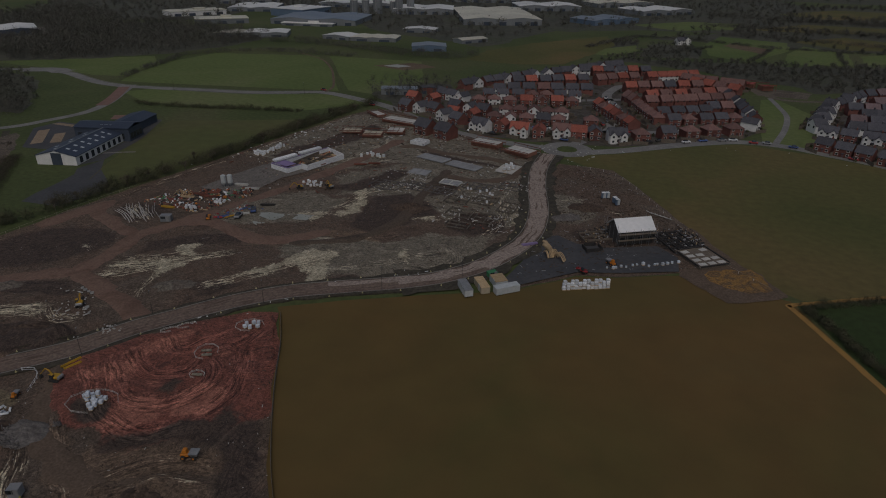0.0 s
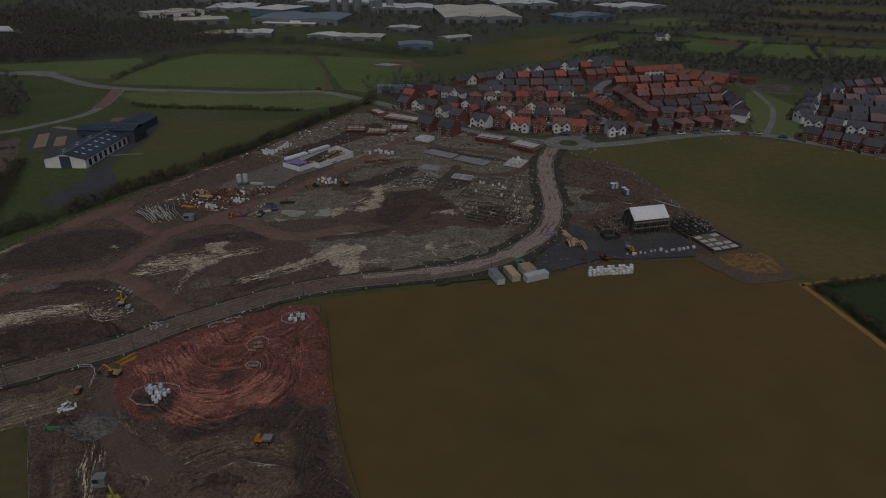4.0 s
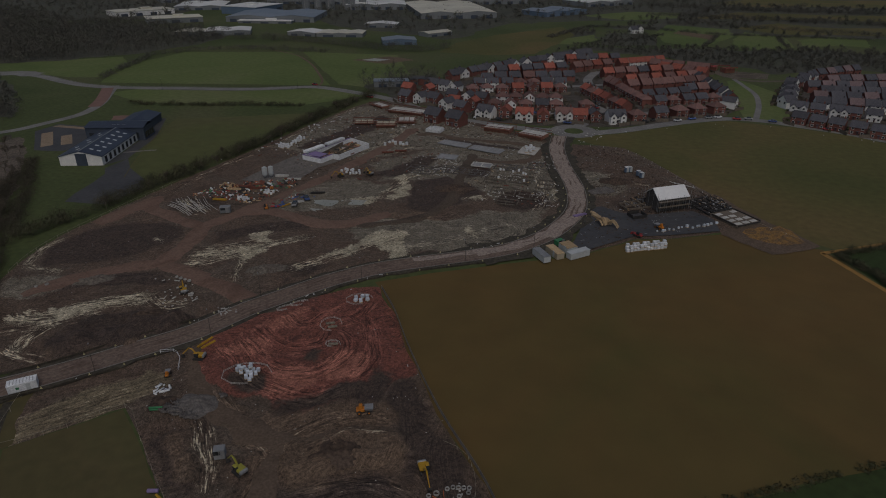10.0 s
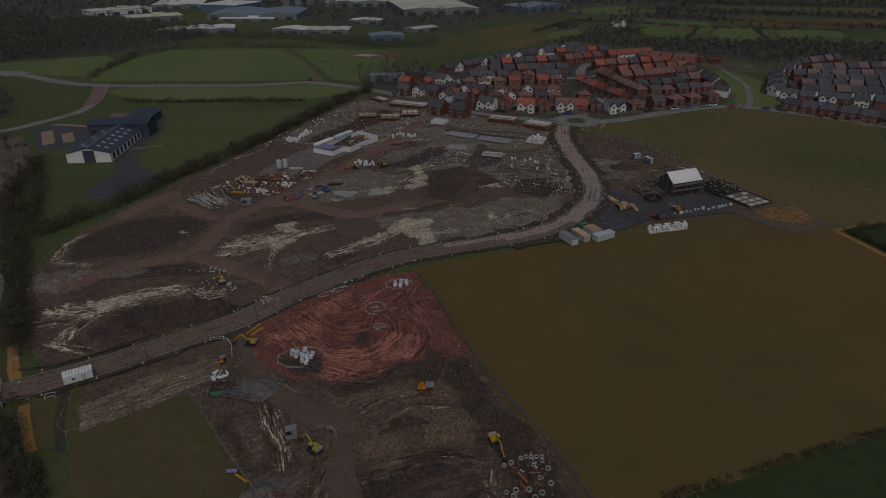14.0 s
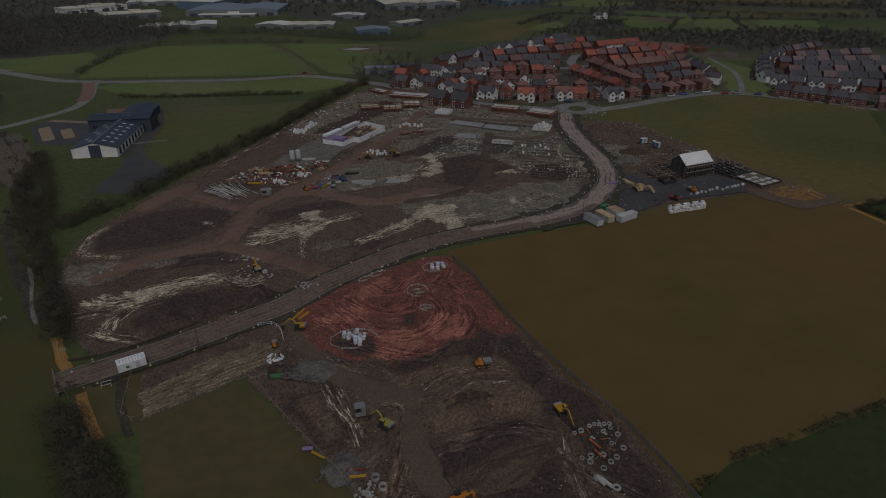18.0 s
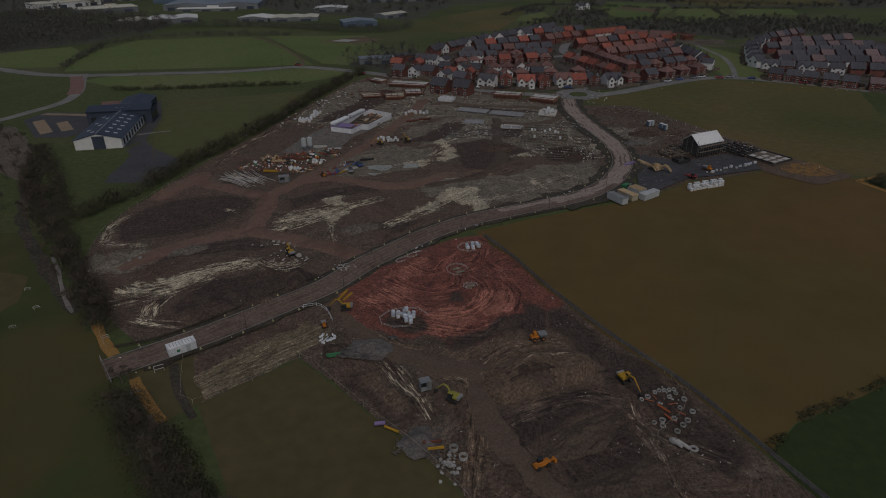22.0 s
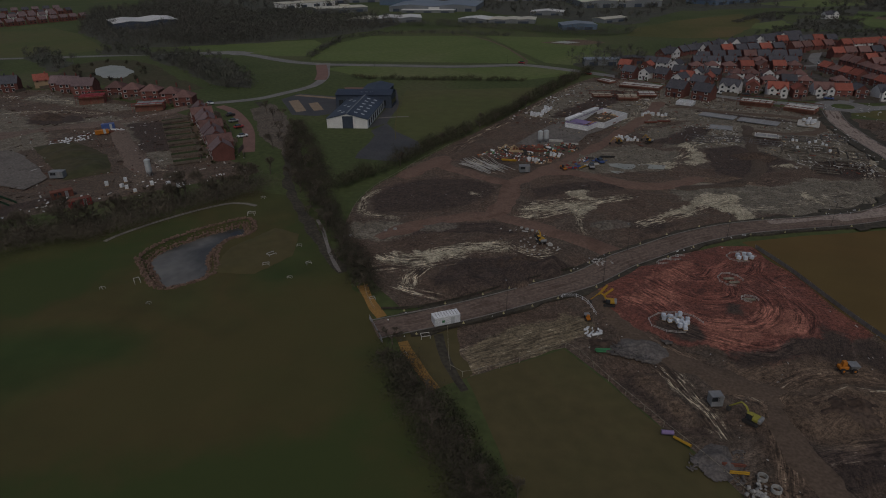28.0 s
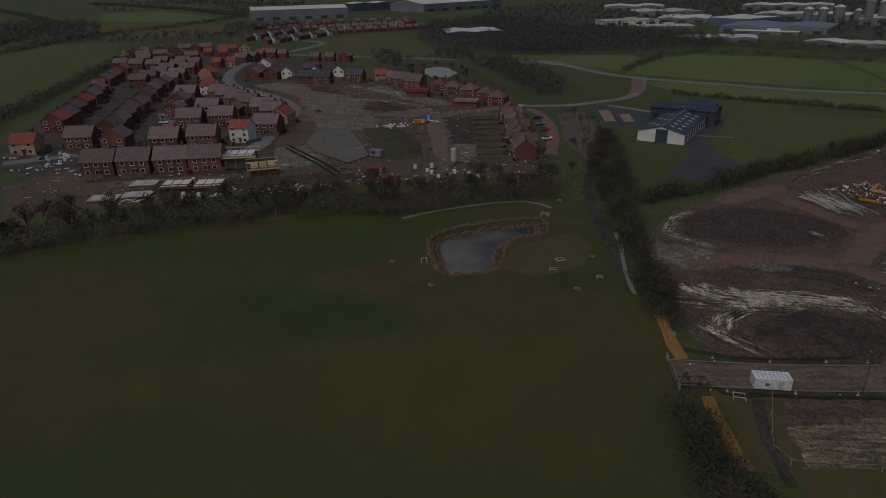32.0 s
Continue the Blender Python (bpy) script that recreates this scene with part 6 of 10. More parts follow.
def far_rest(rest):
    """The houses too far to tell apart, as one mesh."""
    names = ["brick", "white", "tan", "slate", "orange", "brown", "plum", "glass"]
    bm = bmesh.new()
    for spec, x, y, turn in rest:
        w, d, eave = FAR_SIZE.get(spec[2], FAR_SIZE["e"])
        m = pose(x, y, 0.03, 0, 0, turn)
        n0, f0 = len(bm.verts), len(bm.faces)
        gable_body(bm, w, d, eave, eave + 2.9, turn=spec[2] in "vb")
        f1 = len(bm.faces)
        gable_roof(bm, w, d, eave, eave + 2.9, turn=spec[2] in "vb")
        f2 = len(bm.faces)
        for f in (0, 1):
            for sx in (-1, 1):
                box(bm, sx * w * 0.28, -d / 2, 1.0 + 2.3 * f, 1.2, 0.12, 1.15)
        bm.faces.ensure_lookup_table(), bm.verts.ensure_lookup_table()
        for i in range(f0, len(bm.faces)):
            bm.faces[i].material_index = names.index(WALLS[spec[0]][0]) if i < f1 else names.index(ROOFS[spec[1]][0]) if i < f2 else 7
        for i in range(n0, len(bm.verts)):
            bm.verts[i].co = m @ bm.verts[i].co
    ob = link("distant_houses", bm, M["brick"])
    for k in names[1:]:
        ob.data.materials.append(M[k])
    tagged(ob, "farthest rows of brick houses with grey and orange roofs", "houses", "", "stuff")


FAR.sort(key=lambda f: math.hypot(f[1] + 20, f[2]))
for _f in FAR[:130]:
    far_house(*_f)
far_rest(FAR[130:])


# ---- trees and hedges ----
def leafy(points, size, count, spread, seed, blade=0.0):
    """Many small loose leaf clumps, or thin twigs, about the given places, as one cheap mesh: corner array and faces."""
    rs = np.random.RandomState(seed)
    P = np.repeat(np.asarray(points, float), count, 0)
    sp = np.asarray(spread, float)
    off = rs.normal(0, 0.42, P.shape)
    off *= np.minimum(1, 1.25 / np.maximum(np.linalg.norm(off, axis=1, keepdims=True), 1e-6))
    P = P + off * sp
    k = len(P)
    # each clump is a small tilted blade pair that faces out of its crown
    out = off * [1, 1, 1.2] + rs.normal(0, 0.22, off.shape) + [0, 0, 0.12]
    out /= np.maximum(np.linalg.norm(out, axis=1, keepdims=True), 1e-6)
    a = np.cross(out, rs.normal(0, 1, out.shape))
    a /= np.maximum(np.linalg.norm(a, axis=1, keepdims=True), 1e-6)
    b = np.cross(out, a)
    sz = size * rs.uniform(0.6, 1.5, (k, 1))
    fold = out * sz * rs.uniform(-0.5, 0.5, (k, 1))
    if blade:
        # twigs reach up and out of their crown
        a = out * 0.6 + rs.normal(0, 0.65, out.shape) + [0, 0, 0.3]
        a /= np.maximum(np.linalg.norm(a, axis=1, keepdims=True), 1e-6)
        b = np.cross(out + [0, 0, 0.3] + rs.normal(0, 0.3, out.shape), a)
        b /= np.maximum(np.linalg.norm(b, axis=1, keepdims=True), 1e-6)
        wide = size * blade
        reach = 2.2 if size < 0.3 else 1.7
        V = np.stack([P - a * sz * reach, P + b * wide, P + a * sz * reach, P - b * wide], 1).reshape(-1, 3)
    else:
        V = np.stack([P + a * sz * 1.3, P + b * sz * 0.8 + fold, P - a * sz * 1.3, P - b * sz * 0.8 + fold], 1).reshape(-1, 3)
    V[:, 2] = np.maximum(V[:, 2], 0.02)
    n = np.arange(k)[:, None] * 4
    F = np.concatenate([n + [0, 1, 2], n + [0, 2, 3]])
    # a crown is lit as one soft round form
    soft = off * [1, 1, 1.2] + [0, 0, 0.6] + rs.normal(0, 0.1, off.shape)
    soft /= np.maximum(np.linalg.norm(soft, axis=1, keepdims=True), 1e-6)
    q = V.reshape(-1, 4, 3)
    turn = (np.cross(q[:, 1] - q[:, 0], q[:, 2] - q[:, 0]) * soft).sum(1) < 0
    q[turn] = q[turn][:, ::-1]
    return V, F, np.repeat(soft, 4, 0)


def mesh_of(name, V, F, material, N=None):
    me = bpy.data.meshes.new(name)
    me.vertices.add(len(V))
    me.vertices.foreach_set("co", V.astype(np.float32).ravel())
    me.loops.add(F.size)
    me.loops.foreach_set("vertex_index", F.astype(np.int32).ravel())
    me.polygons.add(len(F))
    me.polygons.foreach_set("loop_start", np.arange(0, F.size, F.shape[1], dtype=np.int32))
    me.update(calc_edges=True)
    if N is not None:
        me.polygons.foreach_set("use_smooth", np.ones(len(F), bool))
        me.normals_split_custom_set_from_vertices(N.tolist())
    me.materials.append(material)
    return me


def stuff(name, V, F, material, label, category, N=None):
    return tagged(new(name, mesh_of(name, V, F, material, N)), label, category, "", "stuff")


def line_places(pts, gap, width, rs, hmin, hmax):
    out = []
    for p in spline(pts, gap):
        for _ in range(max(1, int(width / gap))):
            h = rs.uniform(hmin, hmax)
            out.append((p.x + rs.uniform(-width / 2, width / 2), p.y + rs.uniform(-width / 2, width / 2), h))
    return out


def hedge(name, pts, label, height=2.5, width=2.5, gap=1.2, size=0.32, count=26, seed=1, material="leaf", gaps=-0.30):
    rs = np.random.RandomState(seed)
    pl = []
    for x, y, h in line_places(pts, gap, width, rs, 0.3 * height, 0.55 * height):
        k = noise.noise(Vector((x * 0.13, y * 0.13, seed))) + 0.6 * noise.noise(Vector((x * 0.4, y * 0.4, seed)))
        if k > gaps:
            pl.append((x, y, h * (1.0 + 1.05 * k)))
    V, F, N = leafy(pl, size, count, (width * 0.55, width * 0.55, height * 0.5), seed, 0.30 if material in ("twig", "twig_dark", "twig_green", "leaf_far") else 0.0)
    return stuff(name, V, F, M[material], label, "hedge", N)


def hull(pts):
    """The outline round a set of points."""
    p = sorted(set(pts))
    side = lambda o, a, b: (a[0] - o[0]) * (b[1] - o[1]) - (a[1] - o[1]) * (b[0] - o[0])
    out = []
    for seq in (p, p[::-1]):
        h = []
        for q in seq:
            while len(h) > 1 and side(h[-2], h[-1], q) <= 0:
                h.pop()
            h.append(q)
        out += h[:-1]
    return out


CLEAR = [o for o in bpy.data.objects if o.name.startswith(("field_hill", "field_pitch", "field_west_hill", "yard_barn"))]


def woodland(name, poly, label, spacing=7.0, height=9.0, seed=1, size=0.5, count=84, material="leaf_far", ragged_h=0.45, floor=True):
    """A wood seen from afar: trunks, boughs and loose crowns in one mesh."""
    rs = np.random.RandomState(seed)
    a = np.array(poly)
    gx, gy = np.meshgrid(np.arange(a[:, 0].min(), a[:, 0].max(), spacing), np.arange(a[:, 1].min(), a[:, 1].max(), spacing))
    q = np.stack([gx.ravel(), gy.ravel()], 1) + rs.uniform(-0.5, 0.5, (gx.size, 2)) * spacing
    ins, _ = within(poly, q)
    q = q[ins]
    for f in CLEAR:
        edge = [tuple(v.co[:2]) for v in f.data.vertices]
        hit, _ = within(hull(edge), q)
        q = q[~hit]
    if floor:
        sheet(name + "_floor", poly, M["woodfloor"], 0.04 + 0.006 * seed, 0, spacing * 0.8, spacing, label="dark leaf litter under bare trees", category="wood floor", seed=seed)
    return trees_at(name, q, label, height, seed, size, count, material, ragged_h)


def trees_at(name, q, label, height=9.0, seed=1, size=0.9, count=46, material="leaf_far", ragged_h=0.45, category="woodland"):
    rs = np.random.RandomState(seed + 50)
    q = np.asarray(q, float)
    h = height * (1 + rs.uniform(-ragged_h, ragged_h, len(q)))
    cr = np.stack([q[:, 0], q[:, 1], h * 0.6], 1)
    Vs, Fs, Ns, base = [], [], [], 0
    lob = np.repeat(cr, 3, 0) + rs.normal(0, 1, (len(cr) * 3, 3)) * np.repeat(h, 3)[:, None] * [0.16, 0.16, 0.13]
    hh = np.repeat(h, 3)
    for k in range(3):
        sel = slice(k, None, 3)
        V, F, N = leafy(lob[sel], size * 0.8, count // 3, np.array([0.30, 0.30, 0.34]) * height, seed * 7 + k, 0.5)
        Vs.append(V), Fs.append(F + base), Ns.append(N)
        base += len(V)
    r = 0.022 * h
    T = []
    for i in range(3):
        c, s = math.cos(2.1 * i), math.sin(2.1 * i)
        T.append(np.stack([q[:, 0] + r * c, q[:, 1] + r * s, 0 * h], 1))
    T.append(np.stack([q[:, 0], q[:, 1], h * 0.85], 1))
    V = np.stack(T, 1).reshape(-1, 3)
    n = np.arange(len(q))[:, None] * 4
    Fs.append(np.concatenate([n + [0, 1, 3], n + [1, 2, 3], n + [2, 0, 3]]) + base)
    Vs.append(V)
    side = V - np.repeat(np.stack([q[:, 0], q[:, 1], 0 * h], 1), 4, 0)
    Ns.append(side / np.maximum(np.linalg.norm(side, axis=1, keepdims=True), 1e-6))
    return stuff(name, np.concatenate(Vs), np.concatenate(Fs), M[material], label, category, np.concatenate(Ns))


woodland("wood_far_west", [(-388, 412), (-301, 480), (-274, 550), (-276, 613), (-444, 678), (-588, 586)], "dark bare winter wood beyond the pasture", 7, 9, 3, size=0.42, count=96)
woodland("wood_behind_estate", [(34, 556), (70, 580), (89, 562), (119, 553), (144, 526), (181, 512), (186, 491), (218, 507), (253, 522), (290, 500), (340, 500), (330, 600), (281, 600), (271, 620), (231, 609), (192, 597), (160, 606), (120, 593), (92, 597), (62, 600)], "dark winter wood behind the estates", 6.5, 4.8, 4, size=0.42, count=90)
woodland("wood_northwest", [(-546, 472), (-700, 640), (-669, 771), (-520, 690), (-433, 583), (-325, 453), (-368, 423), (-433, 396)], "dark winter wood near the warehouses", 7.5, 9, 5, size=0.42, count=90)
woodland("wood_hilltop", [(32, 629), (52, 700), (72, 714), (76, 660), (52, 620)], "dark copse on the hill behind the houses", 6, 5, 6, size=0.4, count=75)
woodland("wood_farm", [(76, 610), (84, 690), (120, 700), (130, 660), (125, 615)], "bare trees round a white farm", 8, 4.5, 16, size=0.4, count=75)
woodland("wood_industry", [(-640, 640), (-420, 720), (-440, 900), (-280, 800), (-200, 690), (-60, 620), (-20, 760), (60, 800), (170, 820), (300, 780), (420, 900), (300, 1400), (-700, 1500), (-900, 1000)],
         "dark trees scattered among the warehouses", 18, 8, 7, size=0.74, count=42)
woodland("wood_far_north", [(-1800, 1500), (1200, 1300), (1500, 2300), (-2400, 2400)], "hazy far woods on the horizon", 42, 14, 8, size=1.6, count=36)
woodland("wood_far_east", [(80, 735), (200, 718), (260, 710), (340, 705), (470, 690), (700, 900), (640, 1300), (330, 1250), (230, 950), (150, 800)], "dark far woods and copses", 13, 6, 9, size=0.7, count=60)
woodland("wood_far_left", [(-900, 180), (-700, 340), (-860, 470), (-1320, 300), (-1200, 120)], "dark far wood beyond the new estate", 13, 10, 10, size=0.7, count=54)
woodland("wood_far_left_b", [(-1150, 640), (-1500, 500), (-2200, 700), (-2300, 1100), (-1500, 1000)], "dark far wood on the skyline", 34, 12, 11, size=1.2, count=45)
woodland("farm_trees", [(-58, 372), (-40, 390), (-30, 415), (-45, 440), (-75, 430), (-85, 400), (-75, 385)], "bare trees round an old farmstead", 7.5, 8, 12, size=0.4)
woodland("copse_bypass", [(-363, 378), (-312, 367), (-262, 320), (-241, 290), (-252, 284), (-285, 302), (-326, 342)], "dark bare trees along a field edge", 7.5, 5.5, 15, size=0.36)
woodland("copse_west", [(-475, 368), (-440, 352), (-404, 330), (-388, 300), (-420, 316), (-462, 342)], "low bare copse between pool and pasture", 6.5, 6, 13, size=0.38)
woodland("copse_pool", [(-442, 402), (-395, 389), (-340, 356), (-300, 330), (-304, 322), (-345, 344), (-384, 370), (-420, 366)], "dark bare copse above a balancing pool", 6.0, 5.5, 17, size=0.38)
trees_at("pool_scrub", [(-386, 316), (-384, 324), (-380, 334), (-368, 337), (-352, 330), (-338, 320), (-328, 306), (-322, 294), (-330, 284), (-344, 285), (-360, 292), (-372, 300), (-380, 308), (-312, 284), (-300, 278), (-318, 276), (-338, 278), (-352, 284)],
         "low dark scrub round a balancing pool", 3.2, 18, 0.34, 120, "twig_dark", category="scrub")
for nm, pts, h, w, sd in [("hedge_sheds", [(-345, 560), (-290, 575), (-240, 580), (-190, 575), (-130, 552), (-85, 540), (-55, 560)], 7, 9, 31),
                          ("hedge_pasture", [(-258, 386), (-266, 415), (-272, 450), (-282, 482)], 4, 5, 32), ("hedge_pasture_top", [(-282, 484), (-240, 520), (-180, 524), (-150, 520)], 4, 5, 33),
                          ("hedge_hill", [(30, 650), (64, 728), (84, 746), (136, 734), (190, 705), (250, 700), (330, 690)], 3, 6, 34), ("hedge_hill_b", [(60, 610), (100, 640), (140, 690)], 3, 5, 43), ("hedge_hill_c", [(164, 612), (178, 650), (192, 692)], 3, 4, 44), ("hedge_hill_d", [(236, 622), (242, 660), (248, 695)], 3, 4, 45), ("hedge_far_east", [(160, 790), (225, 775), (300, 740), (380, 720)], 5, 6, 35),
                          ("hedge_far_east_b", [(150, 880), (264, 860), (400, 820), (520, 830)], 6, 8, 36), ("hedge_far_east_c", [(163, 1018), (264, 985), (420, 950), (600, 960)], 7, 10, 37),
                          ("hedge_estate_west", [(-345, 40), (-400, 67), (-471, 111), (-578, 181), (-653, 240)], 6, 8, 38), ("hedge_northwest", [(-357, 368), (-320, 345), (-292, 319), (-262, 300), (-244, 285)], 7, 15, 39),
                          ("hedge_far_left", [(-760, 140), (-900, 260), (-1000, 420), (-1155, 612)], 6, 10, 40), ("hedge_far_left_b", [(-860, 160), (-1300, 330), (-2077, 435)], 8, 14, 41),
                          ("hedge_far_left_c", [(-1155, 612), (-1620, 700), (-2400, 760)], 9, 16, 42)]:
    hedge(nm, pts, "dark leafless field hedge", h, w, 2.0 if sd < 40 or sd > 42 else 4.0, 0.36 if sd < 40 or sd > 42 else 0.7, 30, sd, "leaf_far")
hedge("hedge_bypass", [(-196, 325), (-169, 327), (-140, 333), (-101, 339)], "dark trimmed hedge behind the school field", 2.6, 2.6, 1.0, 0.2, 46, 51, "twig_green")
hedge("hedge_site", [(-122.5, 158), (-121.2, 166), (-114, 184), (-110, 199), (-105, 219), (-98.5, 243), (-91, 278), (-84, 312), (-75.5, 350), (-70, 372)], "dark hedge between school and building site", 4.6, 4.8, 1.0, 0.17, 85, 52, "twig_green", -0.12)
hedge("hedge_southeast", [(121.4, 188.6), (123.4, 185), (127, 176.4), (133, 161.6), (141, 140)], "dark hedge along an ochre headland path", 2.0, 2.6, 0.8, 0.13, 80, 53, "twig_green", -0.7)
hedge("hedge_east", [(121.9, 190.6), (129.2, 193.9), (136.3, 197.8), (145, 201.4), (182, 217), (240, 236)], "dark hedge between green field and crop", 1.9, 2.4, 0.8, 0.13, 80, 54, "twig_green", -0.7)
hedge("hedge_south", [(37, 69.3), (44, 76), (53, 80.6), (69, 88.6), (88.4, 97.8), (114, 108.4), (141, 118.4)], "thin ragged hedge at the brown field edge", 0.7, 1.6, 0.8, 0.1, 40, 55)
hedge("belt_scrub_north", [(-176, 226), (-169.9, 217.5), (-154.5, 198.3), (-140.6, 177.5), (-130.9, 163.6), (-123, 150)], "tangled dark scrub on the school side of the belt", 2.6, 5.0, 0.9, 0.12, 60, 62, "twig_dark")
hedge("belt_undergrowth", [(-168, 208), (-150, 180), (-129, 154), (-115.5, 138), (-104.5, 123.5), (-95, 113), (-89, 104.5)], "tangled grey-brown scrub of the tree belt", 3.0, 4.6, 0.9, 0.11, 110, 56, "twig_dark")
hedge("belt_undergrowth_south", [(-72, 79.5), (-66, 72.5), (-59.5, 65), (-53, 57.5), (-44.5, 47.5), (-33, 35), (-20, 20)], "tangled dark scrub of the tree belt", 2.6, 5.6, 0.9, 0.12, 120, 57, "twig_dark", -0.6)
hedge("belt_undergrowth_edge", [(-60.5, 71.5), (-53.5, 63.8), (-47.5, 57), (-40, 48.5), (-30, 37.5), (-18, 24)], "low dark scrub beside the ochre path", 1.8, 2.4, 0.9, 0.10, 90, 60, "leaf", -0.6)
hedge("belt_undergrowth_middle", [(-103, 122), (-94, 111), (-86, 102)], "tangled scrub beside the ochre path", 2.6, 3.6, 0.9, 0.11, 90, 58, "twig_dark")
hedge("scrub_row", [(-226, 8), (-218, 27), (-211, 48), (-199, 72), (-184, 97), (-170, 110), (-164, 122), (-156, 137), (-149, 151)], "dense dark scrub row below the new estate", 5.2, 10.0, 0.9, 0.14, 78, 59, "twig")


def bare_tree(seed, height):
    """Meshes of a leafless tree: trunk with limbs, and a crown of fine twigs with small clumps."""
    rs = random.Random(seed)
    limbs, tips = [], []

    def grow(p, d, length, r, depth):
        q = p + d * length
        limbs.append((p, q, r, r * 0.66))
        if depth == 0:
            tips.append((q, d, length))
            return
        tips.append((p.lerp(q, 0.7), d, length * 0.7))
        for _ in range(3 if depth > 1 else 4):
            t = Vector((rs.gauss(0, 1), rs.gauss(0, 1), rs.gauss(0.25, 0.6))).normalized()
            grow(p.lerp(q, rs.uniform(0.65, 1.0)), (d * 0.9 + t * 0.75).normalized(), length * rs.uniform(0.55, 0.78), r * 0.55, depth - 1)

    grow(Vector((0, 0, -0.1)), Vector((rs.uniform(-0.06, 0.06), rs.uniform(-0.06, 0.06), 1)).normalized(), height * 0.34, height * 0.022, 3)
    bm = bmesh.new()
    for p, q, r0, r1 in limbs:
        cyl(bm, p, q, r0, r1, 5 if r0 > 0.08 else 3, False)
    trunk = bpy.data.meshes.new("trunk")
    bm.to_mesh(trunk)
    bm.free()
    trunk.materials.append(M["bark"])
    V, F = [], []
    for q, d, ln in tips:
        for _ in range(9):
            e = (d + Vector((rs.gauss(0, 0.7), rs.gauss(0, 0.7), rs.gauss(0.15, 0.5)))).normalized() * ln * rs.uniform(0.5, 1.2)
            s = e.cross(Vector((rs.gauss(0, 1), rs.gauss(0, 1), rs.gauss(0, 1)))).normalized() * rs.uniform(0.02, 0.045)
            n = len(V)
            V += [q - s, q + s, q + e, q + e * 0.5 + s * 3]
            F += [(n, n + 1, n + 2), (n, n + 3, n + 2)]
    crown = mesh_of("crown", np.array([tuple(v) for v in V]), np.array(F), M["twig"])
    return trunk, crown


TREES = [bare_tree(100 + i, h) for i, h in enumerate((9.0, 7.5, 10.5, 8.2, 6.5))]


def put_tree(x, y, rs, scale=1.0, label="bare grey-brown winter tree in a belt"):
    tr, cr = TREES[rs.randint(0, len(TREES) - 1)]
    ob = thing("tree", label, "tree", "bare trees of the belts")
    s = scale * rs.uniform(0.8, 1.15)
    ob.matrix_basis = pose(x, y, 0, 0, 0, rs.uniform(0, 360)) @ Matrix.Scale(s, 4)
    for nm, me in (("trunk", tr), ("crown", cr)):
        share(nm, me, ob, Matrix.Identity(4))


def tree_row(pts, gap, width, seed, scale=1.0, label="bare grey-brown winter tree in a belt"):
    rs = random.Random(seed)
    for p in spline(pts, gap):
        put_tree(p.x + rs.uniform(-width, width), p.y + rs.uniform(-width, width), rs, scale, label)


tree_row([(-168, 208), (-150, 180), (-131, 153), (-118, 137), (-107, 122), (-97, 111.5), (-90, 103)], 4.0, 3.0, 71, 0.7, "bare winter tree above an ochre path")
tree_row([(-71.5, 78.5), (-65, 71.5), (-57.5, 64), (-50, 56), (-42, 47), (-31, 35), (-19, 22)], 2.4, 3.2, 72, 0.52, "bare winter tree over dark scrub")
tree_row([(-228, 8), (-220, 27), (-213, 48), (-201, 72), (-187, 97), (-173, 112), (-167, 124), (-159, 139), (-151, 153)], 2.3, 4.0, 73, 1.25, "tall bare winter tree below the new estate")
tree_row([(-114, 184), (-105, 219), (-98, 243), (-91, 278), (-84, 312), (-75, 350)], 8, 2.5, 74, 0.75, "bare tree in the school hedge")
tree_row([(-150, 165), (-165, 190), (-178, 215), (-195, 240)], 9, 5, 75, 0.8, "bare winter tree beside the lane")
put_tree(-74.2, 84.0, random.Random(5), 1.05, "lone spreading bare tree beside the bridge")


# ---- pond edge ----
def pond_edge():
    rs = random.Random(3)
    rim = smooth_loop(POND, 0.55)
    me = []
    for k in range(4):
        bm = bmesh.new()
        bmesh.ops.create_icosphere(bm, subdivisions=1, radius=0.42)
        for v in bm.verts:
            v.co *= rs.uniform(0.7, 1.2)
            v.co.z *= 0.65
        m = bpy.data.meshes.new("stone")
        bm.to_mesh(m)
        bm.free()
        m.materials.append(M["stone"])
        me.append(m)
    ob = thing("pond_edging", "ring of pale reddish rubble stones round the pond", "stone edging", kind="structure")
    n = 0
    for k, off in enumerate((0.0, 0.8)):
        line = inset(rim, off)
        for i, (x, y) in enumerate(line):
            if n >= 298:
                break
            if k and i % 2:
                continue
            n += 1
            share("stone", rs.choice(me), ob, pose(x + rs.uniform(-0.2, 0.2), y + rs.uniform(-0.2, 0.2), 0.12 - off * 0.75, 0, 0, rs.uniform(0, 360)) @ Matrix.Scale(rs.uniform(0.5, 0.95), 4))
    bm = bmesh.new()
    for off in (-0.7, 1.3, 1.9, 2.4):
        for x, y in inset(rim, off):
            for _ in range(2):
                r = rs.uniform(0.16, 0.36)
                box(bm, x + rs.uniform(-0.4, 0.4), y + rs.uniform(-0.4, 0.4), (0.0 if off < 0 else -0.85 * off) - 0.1, r * 2, r * 1.6, r * 1.5, rs.uniform(0, 180), rs.uniform(-20, 20), taper=0.7)
    st = link("rubble_stone", bm, M["stone"])
    st.parent = ob
    tagged(st, kind="stuff")
    prism_pts = inset(smooth_loop(POND, 1.5), 1.9)
    sheet("pond_water", prism_pts, M["water"], -1.45, label="still grey water of a balancing pond", category="water")


pond_edge()


